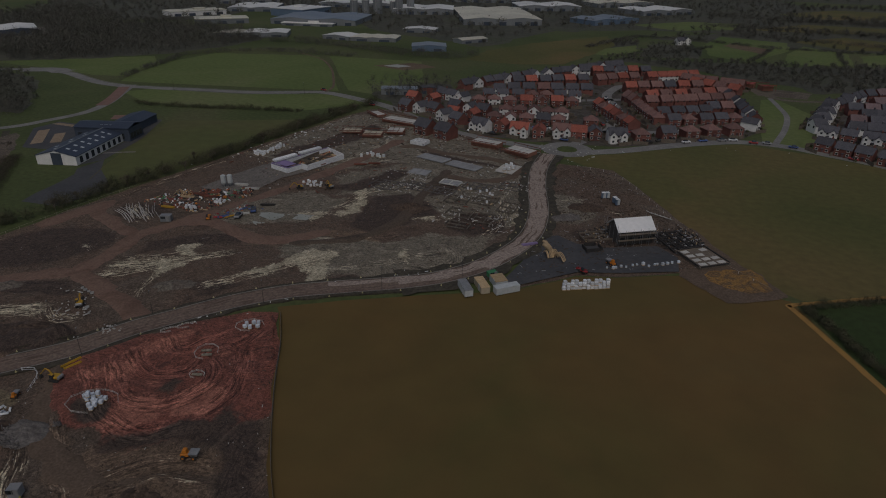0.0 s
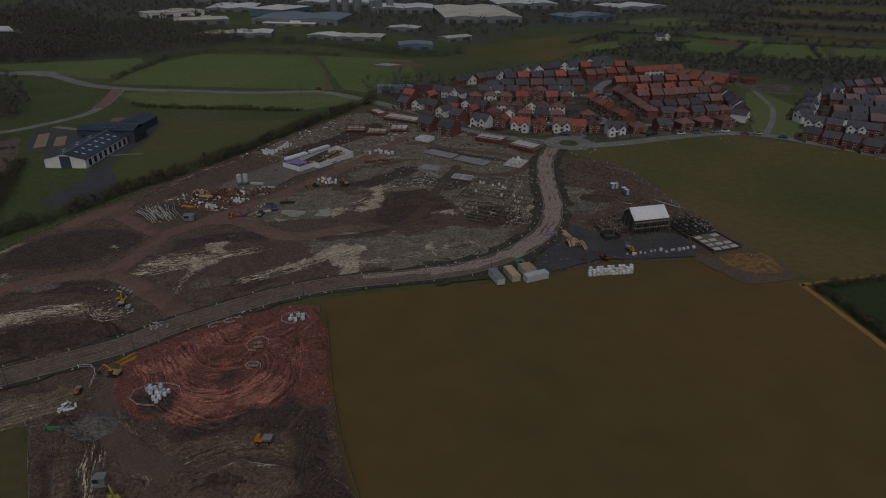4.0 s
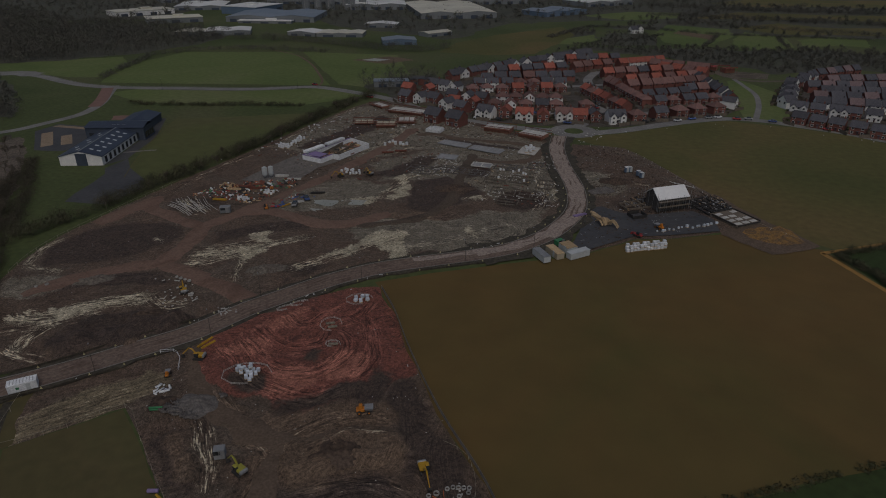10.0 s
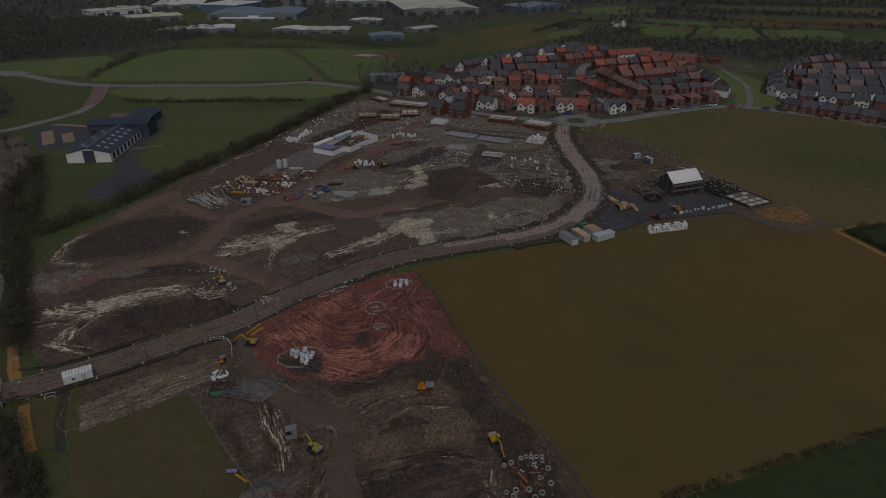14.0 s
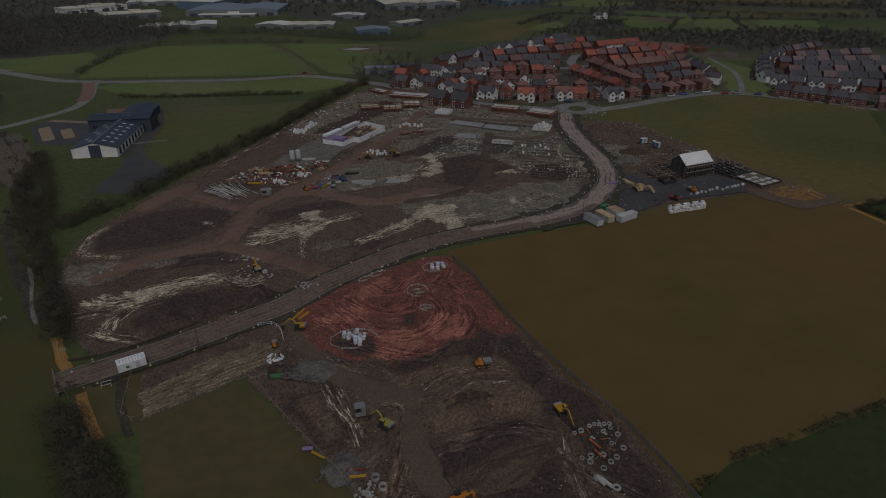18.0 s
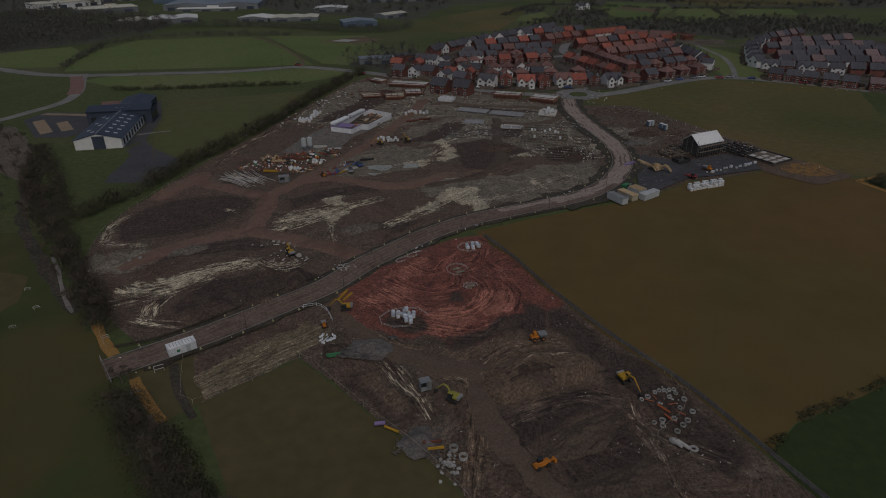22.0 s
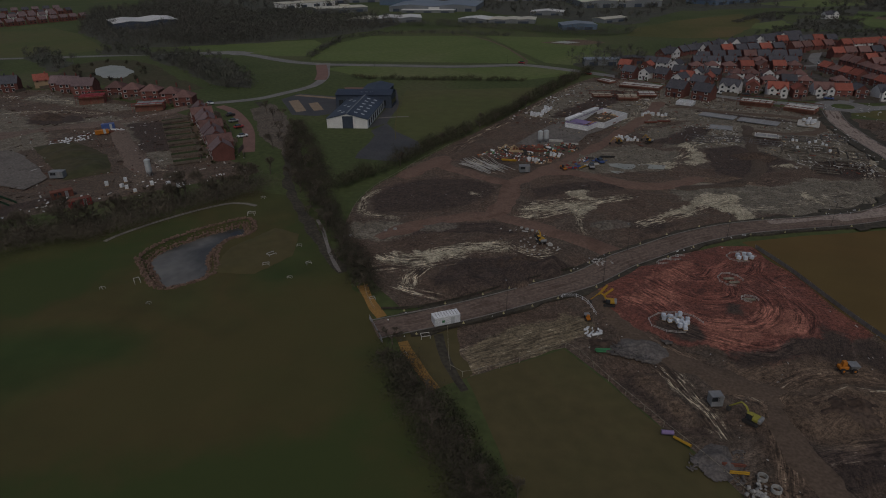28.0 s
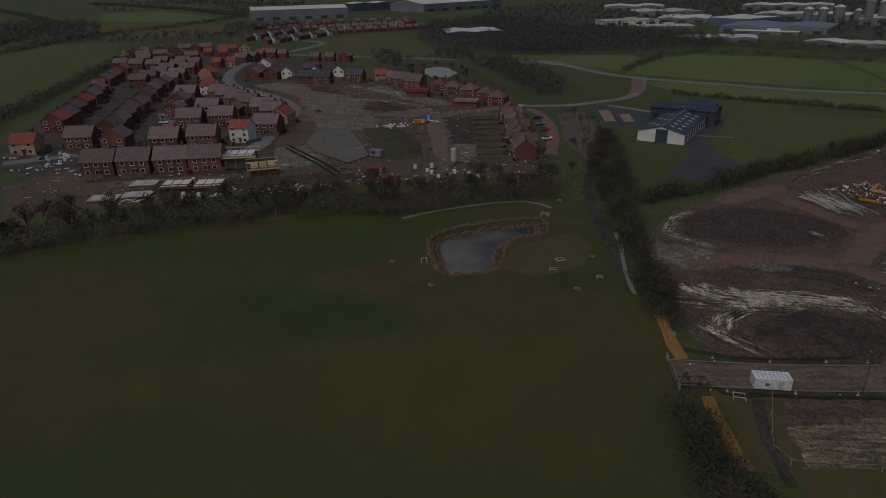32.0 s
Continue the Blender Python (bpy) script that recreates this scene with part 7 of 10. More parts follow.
# ---- school ----
def school():
    ob = thing("school", "dark blue school with a white-gabled hall", "school")
    ob.matrix_basis = pose(-151.4, 224.0, 0.06, 0, 0, 12.2)
    W, L = 17.0, 44.0
    bm = bmesh.new()
    gable_body(bm, W, L, 3.8, 5.9, 0, L / 2, turn=True)
    part("hall_wall", bm, M["white"], ob, "white rendered hall wall")
    bm = bmesh.new()
    gable_roof(bm, W, L, 3.8, 5.9, 0.4, 0.2, 0, L / 2, turn=True)
    roof = part("hall_roof", bm, M["navy"], ob, "navy standing-seam roof")
    bm = bmesh.new()
    box(bm, 0, L / 2, 6.08, 0.5, L + 0.5, 0.14)
    part("ridge", bm, M["clad"], roof, "grey ridge capping")
    bm = bmesh.new()
    box(bm, 0, 0, 0, 0.9, 0.5, 0.06)
    me = bpy.data.meshes.new("rooflight")
    bm.to_mesh(me)
    bm.free()
    me.materials.append(M["rooflight"])
    for sx in (-1, 1):
        for i in range(6):
            for o in (0.32, 0.66):
                if (i + int(o > 0.5)) % 2 == 0 or sx > 0:
                    x = sx * W / 2 * o
                    share("rooflight", me, roof, pose(x, 5 + 5.2 * i, 6.1 - 2.1 * o, 0, sx * 13.9, 0) @ Matrix.Diagonal((1.6, 2.2, 1, 1)))
    bm = bmesh.new()
    box(bm, 0.3, -0.06, 0.0, 4.4, 0.14, 5.0)
    part("gable_glazing", bm, M["navy_wall"], ob, "dark glazed middle of the gable")
    bm = bmesh.new()
    box(bm, 0, 0, 0.4, 0.1, 2.0, 2.6)
    me = bpy.data.meshes.new("window")
    bm.to_mesh(me)
    bm.free()
    me.materials.append(M["glass"])
    for i in range(9):
        share("window", me, ob, pose(W / 2 + 0.03, 3.5 + 4.2 * i, 0))
        share("window", me, ob, pose(-W / 2 - 0.03, 3.5 + 4.2 * i, 0))
    bm = bmesh.new()
    box(bm, -1, 42, 0, 26, 12, 6.0)
    blk = part("main_block_wall", bm, M["navy_wall"], ob, "dark blue clad main block")
    bm = bmesh.new()
    gable_roof(bm, 26, 12, 6.0, 7.3, 0.4, 0.2, -1, 42)
    part("main_block_roof", bm, M["navy"], ob)
    for i in range(3):
        share("rooflight", bpy.data.meshes["rooflight"], blk, pose(-2 + 2.2 * i, 39.0, 6.75, -13, 0, 0) @ Matrix.Diagonal((1.6, 2.0, 1, 1)))
    bm = bmesh.new()
    gable_body(bm, 13, 26, 3.7, 5.2, 0, 60, turn=True)
    part("rear_wing_wall", bm, M["navy_wall"], ob)
    bm = bmesh.new()
    gable_roof(bm, 13, 26, 3.7, 5.2, 0.4, 0.2, 0, 60, turn=True)
    part("rear_wing_roof", bm, M["navy"], ob)
    for i in range(5):
        share("window", me, blk, pose(-11.5 + 5 * i, 35.95, 0.6, 0, 0, 90))
    for i in range(4):
        share("window", me, blk, pose(12.05, 38 + 2.6 * i, 0.6))
    for nm, pts in (("parking_bed", [(-202, 263), (-199, 267), (-183.5, 247.5), (-186.5, 243.5)]), ("parking_bed_short", [(-190, 261), (-187, 264.5), (-176.5, 251), (-180, 248)]),
                    ("parking_bed_lane", [(-206, 275), (-204, 278), (-180, 276), (-182, 273)])):
        sheet(nm, pts, M["buff"], 0.1, 0, 0.15, 3, label="buff gravel bed beside the school car park", category="parking bed")
    ribbon("school_path", [(-146, 243), (-139, 247), (-134, 249)], 1.6, M["gravel"], 0.08, label="pale path across the school grass", category="path")
    ribbon("school_path_b", [(-126, 214), (-135, 236), (-150, 280), (-155, 305)], 0.32, M["field_e"], 0.085, label="thin pale path round the playing field", category="path")
    sheet("school_yard", [(-186, 239), (-208, 266), (-206, 280), (-178, 278), (-166, 250), (-174, 240)], M["tarmac"], 0.05, 0, 0.3, 4, label="dark school car park", category="yard")
    sheet("school_court", [(-190, 300), (-176, 304), (-172, 296), (-186, 292)], M["brickpave"], 0.06, 0, 0.5, 3, label="reddish round play court", category="yard")


school()


# ---- warehouses and far works ----
def shed(x, y, w, d, h, rot, roof, wall, label, name="warehouse", bays=1):
    ob = thing(name, label, name.replace("_", " "), "far sheds and works")
    ob.matrix_basis = pose(x, y, 0, 0, 0, rot)
    long = bays == 1 and w > 1.8 * d
    bm = bmesh.new()
    if long:
        gable_body(bm, w, d, h, h + d * 0.07)
    elif bays:
        for i in range(bays):
            gable_body(bm, w / bays, d, h, h + w / bays * 0.045, (i + 0.5) * w / bays - w / 2, 0, turn=True)
    else:
        box(bm, 0, 0, 0, w, d, h)
    part("wall", bm, M[wall], ob)
    bm = bmesh.new()
    if long:
        gable_roof(bm, w, d, h, h + d * 0.07, 0.3, 0.35)
    elif bays:
        for i in range(bays):
            gable_roof(bm, w / bays, d, h, h + w / bays * 0.045, 0.3, 0.35, (i + 0.5) * w / bays - w / 2, 0, turn=True)
    else:
        box(bm, 0, 0, h, w + 0.8, d + 0.8, 0.6)
        box(bm, w * 0.1, d * 0.1, h + 0.6, w * 0.2, d * 0.25, 2.0)
    part("roof", bm, M[roof], ob)
    k = max(2, min(6, int(w / 16)))
    bm = bmesh.new()
    box(bm, 0, 0, 0, w / k * 0.45, 0.3, min(h * 0.6, 5))
    door = part("loading_door", bm, M["navy_wall"], ob)
    for i in range(k):
        m = pose((i + 0.5) * w / k - w / 2, -d / 2 - 0.1, 0)
        if i == 0:
            door.matrix_basis = m
        else:
            share("loading_door", door.data, ob, m)
    return ob


for a in [(-105.7, 865.8, 92, 153.6, 6.6, 20, "metal_cream", "clad", "vast grey warehouse with a cream ribbed roof", "warehouse", 2),
          (-103.7, 583.3, 30, 21.8, 4, 18, "metal_blue", "clad_blue", "small works with blue walls and grey roof", "works_unit", 1),
          (-316.3, 603.1, 26, 28.2, 3.3, 5, "metal_cream", "clad", "low cream-roofed workshop unit among trees", "works_unit", 1),
          (-283.3, 616.1, 42, 30.7, 4, 22, "metal_roof", "clad", "low pale-roofed workshop unit among trees", "works_unit", 2),
          (-205.6, 623.5, 30, 23, 3.3, -8, "metal_roof", "clad", "pale-roofed low works unit", "works_unit", 1),
          (-170.4, 624.8, 44, 25.6, 3.3, 8, "metal_cream", "clad", "long cream-roofed low unit", "works_unit", 3),
          (-390.1, 696.6, 58, 30.7, 5.3, 38, "metal_cream", "clad", "grey office block with a flat cream roof", "office_block", 0),
          (-289.2, 753.3, 100, 76.8, 5.3, 8, "metal_blue", "clad", "wide factory with a blue-grey roof", "factory", 2),
          (-285.1, 707.1, 60, 10.2, 2.6, 6, "white", "clad", "low white dock canopy beside the factory", "works_unit", 0),
          (31.5, 875.2, 74, 43.5, 5.3, 48, "metal_blue", "clad_blue", "blue-walled factory with a grey roof", "factory", 2),
          (94, 1029.7, 90, 56.3, 5.9, 40, "metal_roof", "clad", "long pale-roofed grey-walled warehouse", "warehouse", 2),
          (-442.9, 859.9, 62, 76.8, 4.6, 20, "metal_roof", "clad", "square depot under a pale roof", "warehouse", 2),
          (-81.3, 644.1, 30, 15.4, 3.3, 50, "metal_cream", "clad", "small cream-roofed store among trees", "works_unit", 1),
          (-1008, 632, 155, 60, 16, 63, "metal_roof", "clad", "huge grey-clad distribution shed", "warehouse", 1),
          (-1130, 885, 90, 60, 14, 70, "metal_roof", "navy_wall", "dark-walled pale-roofed distribution shed", "warehouse", 2),
          (-1000, 985, 240, 90, 14, 92, "metal_roof", "clad", "very long pale distribution shed", "warehouse", 1),
          (-524, 530, 58, 50, 6, 51, "metal_roof", "navy_wall", "pale-roofed barn among trees", "barn", 2),
          (-473, 762.1, 70, 33.3, 5.3, 55, "metal_cream", "white", "white office block with window bands", "office_block", 0),
          (-350.5, 816, 60, 51.2, 8.6, 80, "metal_roof", "clad_blue", "tall blue-walled plant building", "factory", 0),
          (-211.8, 906.8, 80, 64, 6.6, 15, "metal_roof", "clad", "pale warehouse roof among trees", "warehouse", 2),
          (-331.2, 966.9, 110, 64, 5.9, 10, "metal_roof", "clad", "long warehouse under pale roofs", "warehouse", 3),
          (-525.4, 966.4, 90, 76.8, 5.9, 40, "metal_cream", "clad", "cream-roofed warehouse among trees", "warehouse", 2),
          (-62.4, 1026.6, 90, 64, 6.6, 20, "metal_roof", "clad", "grey-roofed warehouse among trees", "warehouse", 2),
          (36.8, 1134.6, 100, 51.2, 5.9, 35, "metal_cream", "clad", "warehouse with a yellowish roof", "warehouse", 2),
          (-644.2, 1087.3, 100, 76.8, 6.6, 30, "metal_roof", "clad", "far pale warehouse roof", "warehouse", 2),
          (-181.5, 1138.3, 120, 76.8, 6.6, 10, "metal_blue", "clad", "far blue-grey warehouse roof", "warehouse", 2),
          (-422.2, 1188.1, 130, 76.8, 7.3, 15, "metal_roof", "clad", "far grey warehouse roof", "warehouse", 3),
          (-150.2, 702.2, 34, 20.5, 3.3, 5, "metal_roof", "clad", "small grey unit roof", "works_unit", 1),
          (-66, 402, 22, 9, 3.5, 15, "metal_blue", "clad", "low grey farm shed", "barn", 1),
          (-48, 410, 14, 8, 3.5, 10, "slate", "brick", "old brick farm building with slates", "barn", 1)]:
    shed(*a)
for x, y, r, h in [(-292, 852, 5, 17), (-278, 858, 5, 17), (-264, 866, 6, 19), (-248, 880, 4, 15), (-236, 872, 5, 26), (-226, 890, 5, 24)]:
    ob = thing("process_tower", "tall pale cylindrical works silo", "silo", "far works towers")
    ob.matrix_basis = pose(x, y, 0)
    bm = bmesh.new()
    cyl(bm, (0, 0, 0), (0, 0, h), r, r, 20)
    part("shell", bm, M["clad"], ob)
    bm = bmesh.new()
    cyl(bm, (0, 0, h), (0, 0, h + 2.5), r * 1.03, r * 0.3, 20)
    part("cap", bm, M["metal_roof"], ob)
    bm = bmesh.new()
    box(bm, 0, -r - 0.4, 0, 0.9, 0.5, h + 1)
    part("ladder_cage", bm, M["steel"], ob)


# ---- things of the building site ----
def mesh_named(name, bm, material):
    me = bpy.data.meshes.new(name)
    bm.to_mesh(me)
    bm.free()
    me.materials.append(material)
    return me


def excavator(x, y, rot, paint="yellow", reach=6.5, label="yellow tracked excavator with its arm lowered", z=0.5, swing=0):
    ob = thing("excavator", label, "excavator", "site excavators")
    ob.matrix_basis = pose(x, y, z, 0, 0, rot) @ Matrix.Scale(0.62, 4)
    for sx in (-1, 1):
        bm = bmesh.new()
        prof = [(-1.9, 0.25), (-1.6, 0.0), (1.6, 0.0), (1.9, 0.25), (1.9, 0.55), (1.6, 0.8), (-1.6, 0.8), (-1.9, 0.55)]
        ends = [[bm.verts.new((sx * 1.15 + dx, p, q)) for p, q in prof] for dx in (-0.28, 0.28)]
        for i in range(8):
            bm.faces.new((ends[0][i], ends[0][(i + 1) % 8], ends[1][(i + 1) % 8], ends[1][i]))
        bm.faces.new(ends[0]), bm.faces.new(ends[1][::-1])
        bmesh.ops.recalc_face_normals(bm, faces=bm.faces)
        part("track", bm, M["dark"], ob)
    bm = bmesh.new()
    box(bm, 0, 0, 0.55, 1.7, 1.8, 0.5, bevel=0.1)
    part("undercarriage", bm, M["dark"], ob)
    R = lambda px, py, pz: tuple(pose(0, 0, 0, 0, 0, swing) @ Vector((px, py, pz)))
    bm = bmesh.new()
    box(bm, *R(0.2, -0.5, 1.05), 2.5, 3.4, 0.9, swing, bevel=0.18)
    body = part("body", bm, M[paint], ob)
    bm = bmesh.new()
    box(bm, *R(0.2, -1.9, 1.0), 2.6, 0.9, 1.15, swing, bevel=0.25)
    part("counterweight", bm, M["steel"], body, "grey rounded counterweight")
    bm = bmesh.new()
    box(bm, *R(-0.75, 0.5, 1.2), 1.05, 1.6, 1.55, swing, taper=0.86, bevel=0.1)
    cab = part("cab", bm, M["glass"], ob, "dark glazed cab")
    bm = bmesh.new()
    box(bm, *R(-0.75, 0.5, 2.75), 1.0, 1.5, 0.12, swing, bevel=0.04)
    part("cab_roof", bm, M[paint], cab)
    a, b, c = R(0.3, 0.9, 1.6), R(0.3, reach * 0.55, 4.1), R(0.3, reach, 1.3)
    bm = bmesh.new()
    mid = Vector(a).lerp(Vector(b), 0.5) + Vector((0, 0, 0.7))
    cyl(bm, a, mid, 0.28, 0.32, 4), cyl(bm, mid, b, 0.32, 0.2, 4)
    boom = part("boom", bm, M[paint], ob)
    bm = bmesh.new()
    cyl(bm, b, c, 0.24, 0.15, 4)
    part("stick", bm, M[paint], ob)
    bm = bmesh.new()
    cyl(bm, R(0.3, 1.4, 1.5), mid, 0.09, 0.07, 6)
    part("ram", bm, M["steel"], boom, "steel hydraulic ram")
    bm = bmesh.new()
    box(bm, *R(0.3, reach - 0.1, 0.05), 1.1, 0.9, 1.1, swing, rx=-18, taper=0.75)
    part("bucket", bm, M["dark"], ob, "toothed steel bucket")
    return ob


excavator(-13.3, 80.0, 60, "lime", 6.0, "lime-yellow tracked excavator beside a grey hopper", 0.6)
excavator(17.8, 86.0, 205, "yellow", 7.5, "yellow tracked excavator reaching towards drain rings", 0.5)
excavator(-55.6, 135.4, 35, "yellow", 5.5, "yellow excavator with its arm raised beside rubble", 0.5)
excavator(-37.0, 109.5, 95, "yellow", 6.0, "yellow excavator parked at the red plot", 0.5)
excavator(-43.5, 229.0, 130, "yellow", 6.0, "yellow excavator among stored plant", 0.5)
excavator(-33.0, 233.0, 60, "yellow", 5.0, "yellow mini digger among stored plant", 0.5)


def dumper(x, y, rot, label="orange site dumper with a grey skip", z=0.5, size=0.72):
    ob = thing("dumper", label, "dumper", "site dumpers")
    ob.matrix_basis = pose(x, y, z, 0, 0, rot) @ Matrix.Scale(size, 4)
    for sx in (-1, 1):
        for yy in (-1.4, 1.2):
            bm = bmesh.new()
            cyl(bm, (sx * 0.85, yy, 0.6), (sx * 1.3, yy, 0.6), 0.6, 0.6, 12)
            w = part("wheel", bm, M["dark"], ob)
            bm = bmesh.new()
            cyl(bm, (sx * 1.28, yy, 0.6), (sx * 1.33, yy, 0.6), 0.28, 0.28, 10)
            part("rim", bm, M["amber"], w)
    bm = bmesh.new()
    box(bm, 0, -1.1, 0.7, 1.6, 2.2, 0.8, bevel=0.12)
    part("chassis", bm, M["amber"], ob)
    bm = bmesh.new()
    box(bm, 0, -1.0, 1.5, 1.2, 1.1, 1.2, taper=0.85, bevel=0.08)
    part("cab", bm, M["amber"], ob)
    bm = bmesh.new()
    box(bm, 0, 1.2, 0.9, 1.6, 1.6, 1.0, taper=1.45)
    part("skip", bm, M["steel"], ob, "grey tipping skip")
    return ob


dumper(3.5, 98.8, -75)
dumper(72.0, 200.0, 40, "orange-yellow dumper on fresh tarmac", 0.42)
dumper(-40.6, 103.0, 20, "small orange site dumper on dirt", 0.4, 0.46)


def telehandler(x, y, rot, label="orange telehandler with its boom low", paint="amber"):
    ob = thing("telehandler", label, "telehandler", "site telehandlers")
    ob.matrix_basis = pose(x, y, 0.45, 0, 0, rot) @ Matrix.Scale(0.62, 4)
    for sx in (-1, 1):
        for yy in (-1.5, 1.5):
            bm = bmesh.new()
            cyl(bm, (sx * 0.8, yy, 0.6), (sx * 1.2, yy, 0.6), 0.62, 0.62, 12)
            part("wheel", bm, M["dark"], ob)
    bm = bmesh.new()
    box(bm, 0, 0, 0.6, 1.7, 4.6, 0.7, bevel=0.12)
    part("chassis", bm, M[paint], ob)
    bm = bmesh.new()
    box(bm, -0.55, -0.2, 1.3, 0.9, 1.7, 1.2, taper=0.88, bevel=0.08)
    part("cab", bm, M["glass"], ob, "dark glazed cab")
    bm = bmesh.new()
    cyl(bm, (0.4, -2.1, 1.9), (0.4, 3.4, 1.2), 0.26, 0.2, 4)
    arm = part("boom", bm, M[paint], ob)
    bm = bmesh.new()
    box(bm, 0.2, 3.7, 0.2, 1.6, 0.7, 0.9, taper=0.8)
    part("bucket", bm, M[paint], arm)
    return ob


telehandler(0.4, 65.0, -60)
telehandler(64.6, 192.6, 50, "red telehandler beside the wrapped packs", "redpaint")
telehandler(-58.5, 193.5, 30, "orange telehandler beside stored pallets")


def cabin(x, y, w, d, h, rot, wall, roof, label, name="site_cabin", z=0.05, ribs=0, glazed=True):
    ob = thing(name, label, name.replace("_", " "), "site cabins and containers")
    ob.matrix_basis = pose(x, y, z, 0, 0, rot)
    bm = bmesh.new()
    box(bm, 0, 0, 0.15, w, d, h - 0.3, bevel=0.05)
    body = part("body", bm, M[wall], ob)
    bm = bmesh.new()
    box(bm, 0, 0, h - 0.15, w + 0.08, d + 0.08, 0.15, bevel=0.04)
    top = part("roof", bm, M[roof], ob)
    bm = bmesh.new()
    box(bm, 0, 0, 0, 0.18, d - 0.2, 0.16)
    me = mesh_named("skid", bm, M["dark"])
    for sx in (-1, 1):
        share("skid", me, ob, pose(sx * w * 0.36, 0, 0))
    bm = bmesh.new()
    box(bm, w * 0.2, -d / 2 - 0.03, 0.25, 0.9, 0.08, 2.0)
    part("door", bm, M["steel" if glazed else "cabin"], body)
    for i in range(2 if glazed else 0):
        bm = bmesh.new()
        box(bm, -w * 0.3 + i * w * 0.2, -d / 2 - 0.03, 1.2, 0.8, 0.08, 0.8)
        part("window", bm, M["glass"], body)
    if ribs:
        bm = bmesh.new()
        box(bm, 0, 0, 0, 0.09, d - 0.5, 0.05)
        me = mesh_named("roof_rib", bm, M["steel"])
        for i in range(ribs):
            share("roof_rib", me, top, pose((i + 0.5) * (w - 0.8) / ribs - (w - 0.8) / 2, 0, h))
    return ob


box_ob = cabin(-65.6, 95.6, 6.2, 2.6, 2.7, 13, "wrap", "wrap", "white steel container standing across the road", "container", 0.5, 8, False)
box_ob.matrix_basis = pose(-66.9, 93.8, 0.52, 0, 0, 37) @ Matrix.Diagonal((0.85, 0.84, 0.72, 1))
bm = bmesh.new()
box(bm, -1.0, -1.36, 1.0, 0.7, 0.03, 0.7)
part("sign", bm, M["greenpaint"], box_ob, "small green square sign")
cabin(35.4, 172.2, 6.6, 2.3, 2.1, -58, "cabin", "steel", "grey-blue steel store container", "container", 0.3, glazed=False)
cabin(39.2, 175.4, 6.4, 2.5, 2.1, -58, "beige", "timber", "beige site cabin with an ochre roof", glazed=False)
cabin(43.0, 179.2, 4.6, 3.6, 2.1, -56, "cabin", "timber", "pale site cabin with an ochre roof", glazed=False)
cabin(45.9, 175.6, 7.0, 2.3, 2.1, 38, "cabin", "cabin", "pale grey site cabin", glazed=False)
cabin(40.5, 182.6, 2.6, 2.0, 1.8, 40, "greenpaint", "greenpaint", "dark green steel tool store", "container")
cabin(-216, 141.5, 4.5, 2.4, 2.4, 20, "clad", "steel", "grey steel store on gravel", "container", 0.4)
cabin(-200, 128, 6, 2.4, 2.4, 55, "rust", "rust", "rusty red steel container behind the trees", "container")
cabin(-189, 124, 6, 2.4, 2.4, 60, "redpaint", "rust", "dull red steel container behind the trees", "container")
cabin(-70.4, 187.8, 3.4, 2.2, 2.2, 20, "clad", "steel", "grey-blue enclosed skip on the haul road edge", "container", 0.45)
cabin(-18.4, 83.0, 1.9, 1.7, 2.0, 20, "slab", "steel", "grey hopper box on trampled clay", "hopper", 0.5)


for x, y, r in [(66.6, 255.0, 20), (68.0, 255.6, 20), (70.8, 251.4, 30), (71.8, 249.4, 30)]:
    cabin(x, y, 1.3, 1.3, 2.3, r, "clad_blue", "wrap", "pale blue portable toilet with a white roof", "portable_toilet", 0.3, glazed=False)


# stacks
def pack_meshes():
    out = []
    rs = random.Random(8)
    for k in range(3):
        bm = bmesh.new()
        box(bm, 0, 0, 0.12, 1.0, 1.0, (0.9, 1.1, 1.35)[k], bevel=0.08)
        for v in bm.verts:
            v.co += Vector((rs.uniform(-0.03, 0.03), rs.uniform(-0.03, 0.03), rs.uniform(-0.02, 0.02)))
        out.append(bm)
    bmp = bmesh.new()
    box(bmp, 0, 0, 0, 1.1, 1.1, 0.13)
    pal = mesh_named("pallet", bmp, M["timber"])
    white = [mesh_named("wrapped_load", b.copy(), M["wrap"]) for b in out]
    blue = [mesh_named("wrapped_load", b, M["bluewrap"]) for b in out]
    return pal, white, blue


PAL, WHITE_PACK, BLUE_PACK = pack_meshes()


def pack(x, y, z, rot, kind, label, k, s=1.0):
    ob = thing("block_pack", label, "pallet", "wrapped pallets on site")
    ob.matrix_basis = pose(x, y, z, 0, 0, rot) @ Matrix.Scale(s, 4)
    share("pallet", PAL, ob, Matrix.Identity(4))
    share("wrapped_load", (WHITE_PACK if kind == "w" else BLUE_PACK)[k], ob, Matrix.Identity(4))


def packs(cx, cy, n, spread, z, kind, label, seed, s=1.0, rot=20):
    rs = random.Random(seed)
    used = []
    tries = 0
    while len(used) < n and tries < 2000:
        tries += 1
        x, y = cx + rs.uniform(-1, 1) * spread[0], cy + rs.uniform(-1, 1) * spread[1]
        if all(math.hypot(x - a, y - b) > 1.35 * s for a, b in used):
            used.append((x, y))
            pack(x, y, z, rot + rs.choice((0, 0, 90, 45)) + rs.uniform(-8, 8), kind, label, rs.randint(0, 2), s)


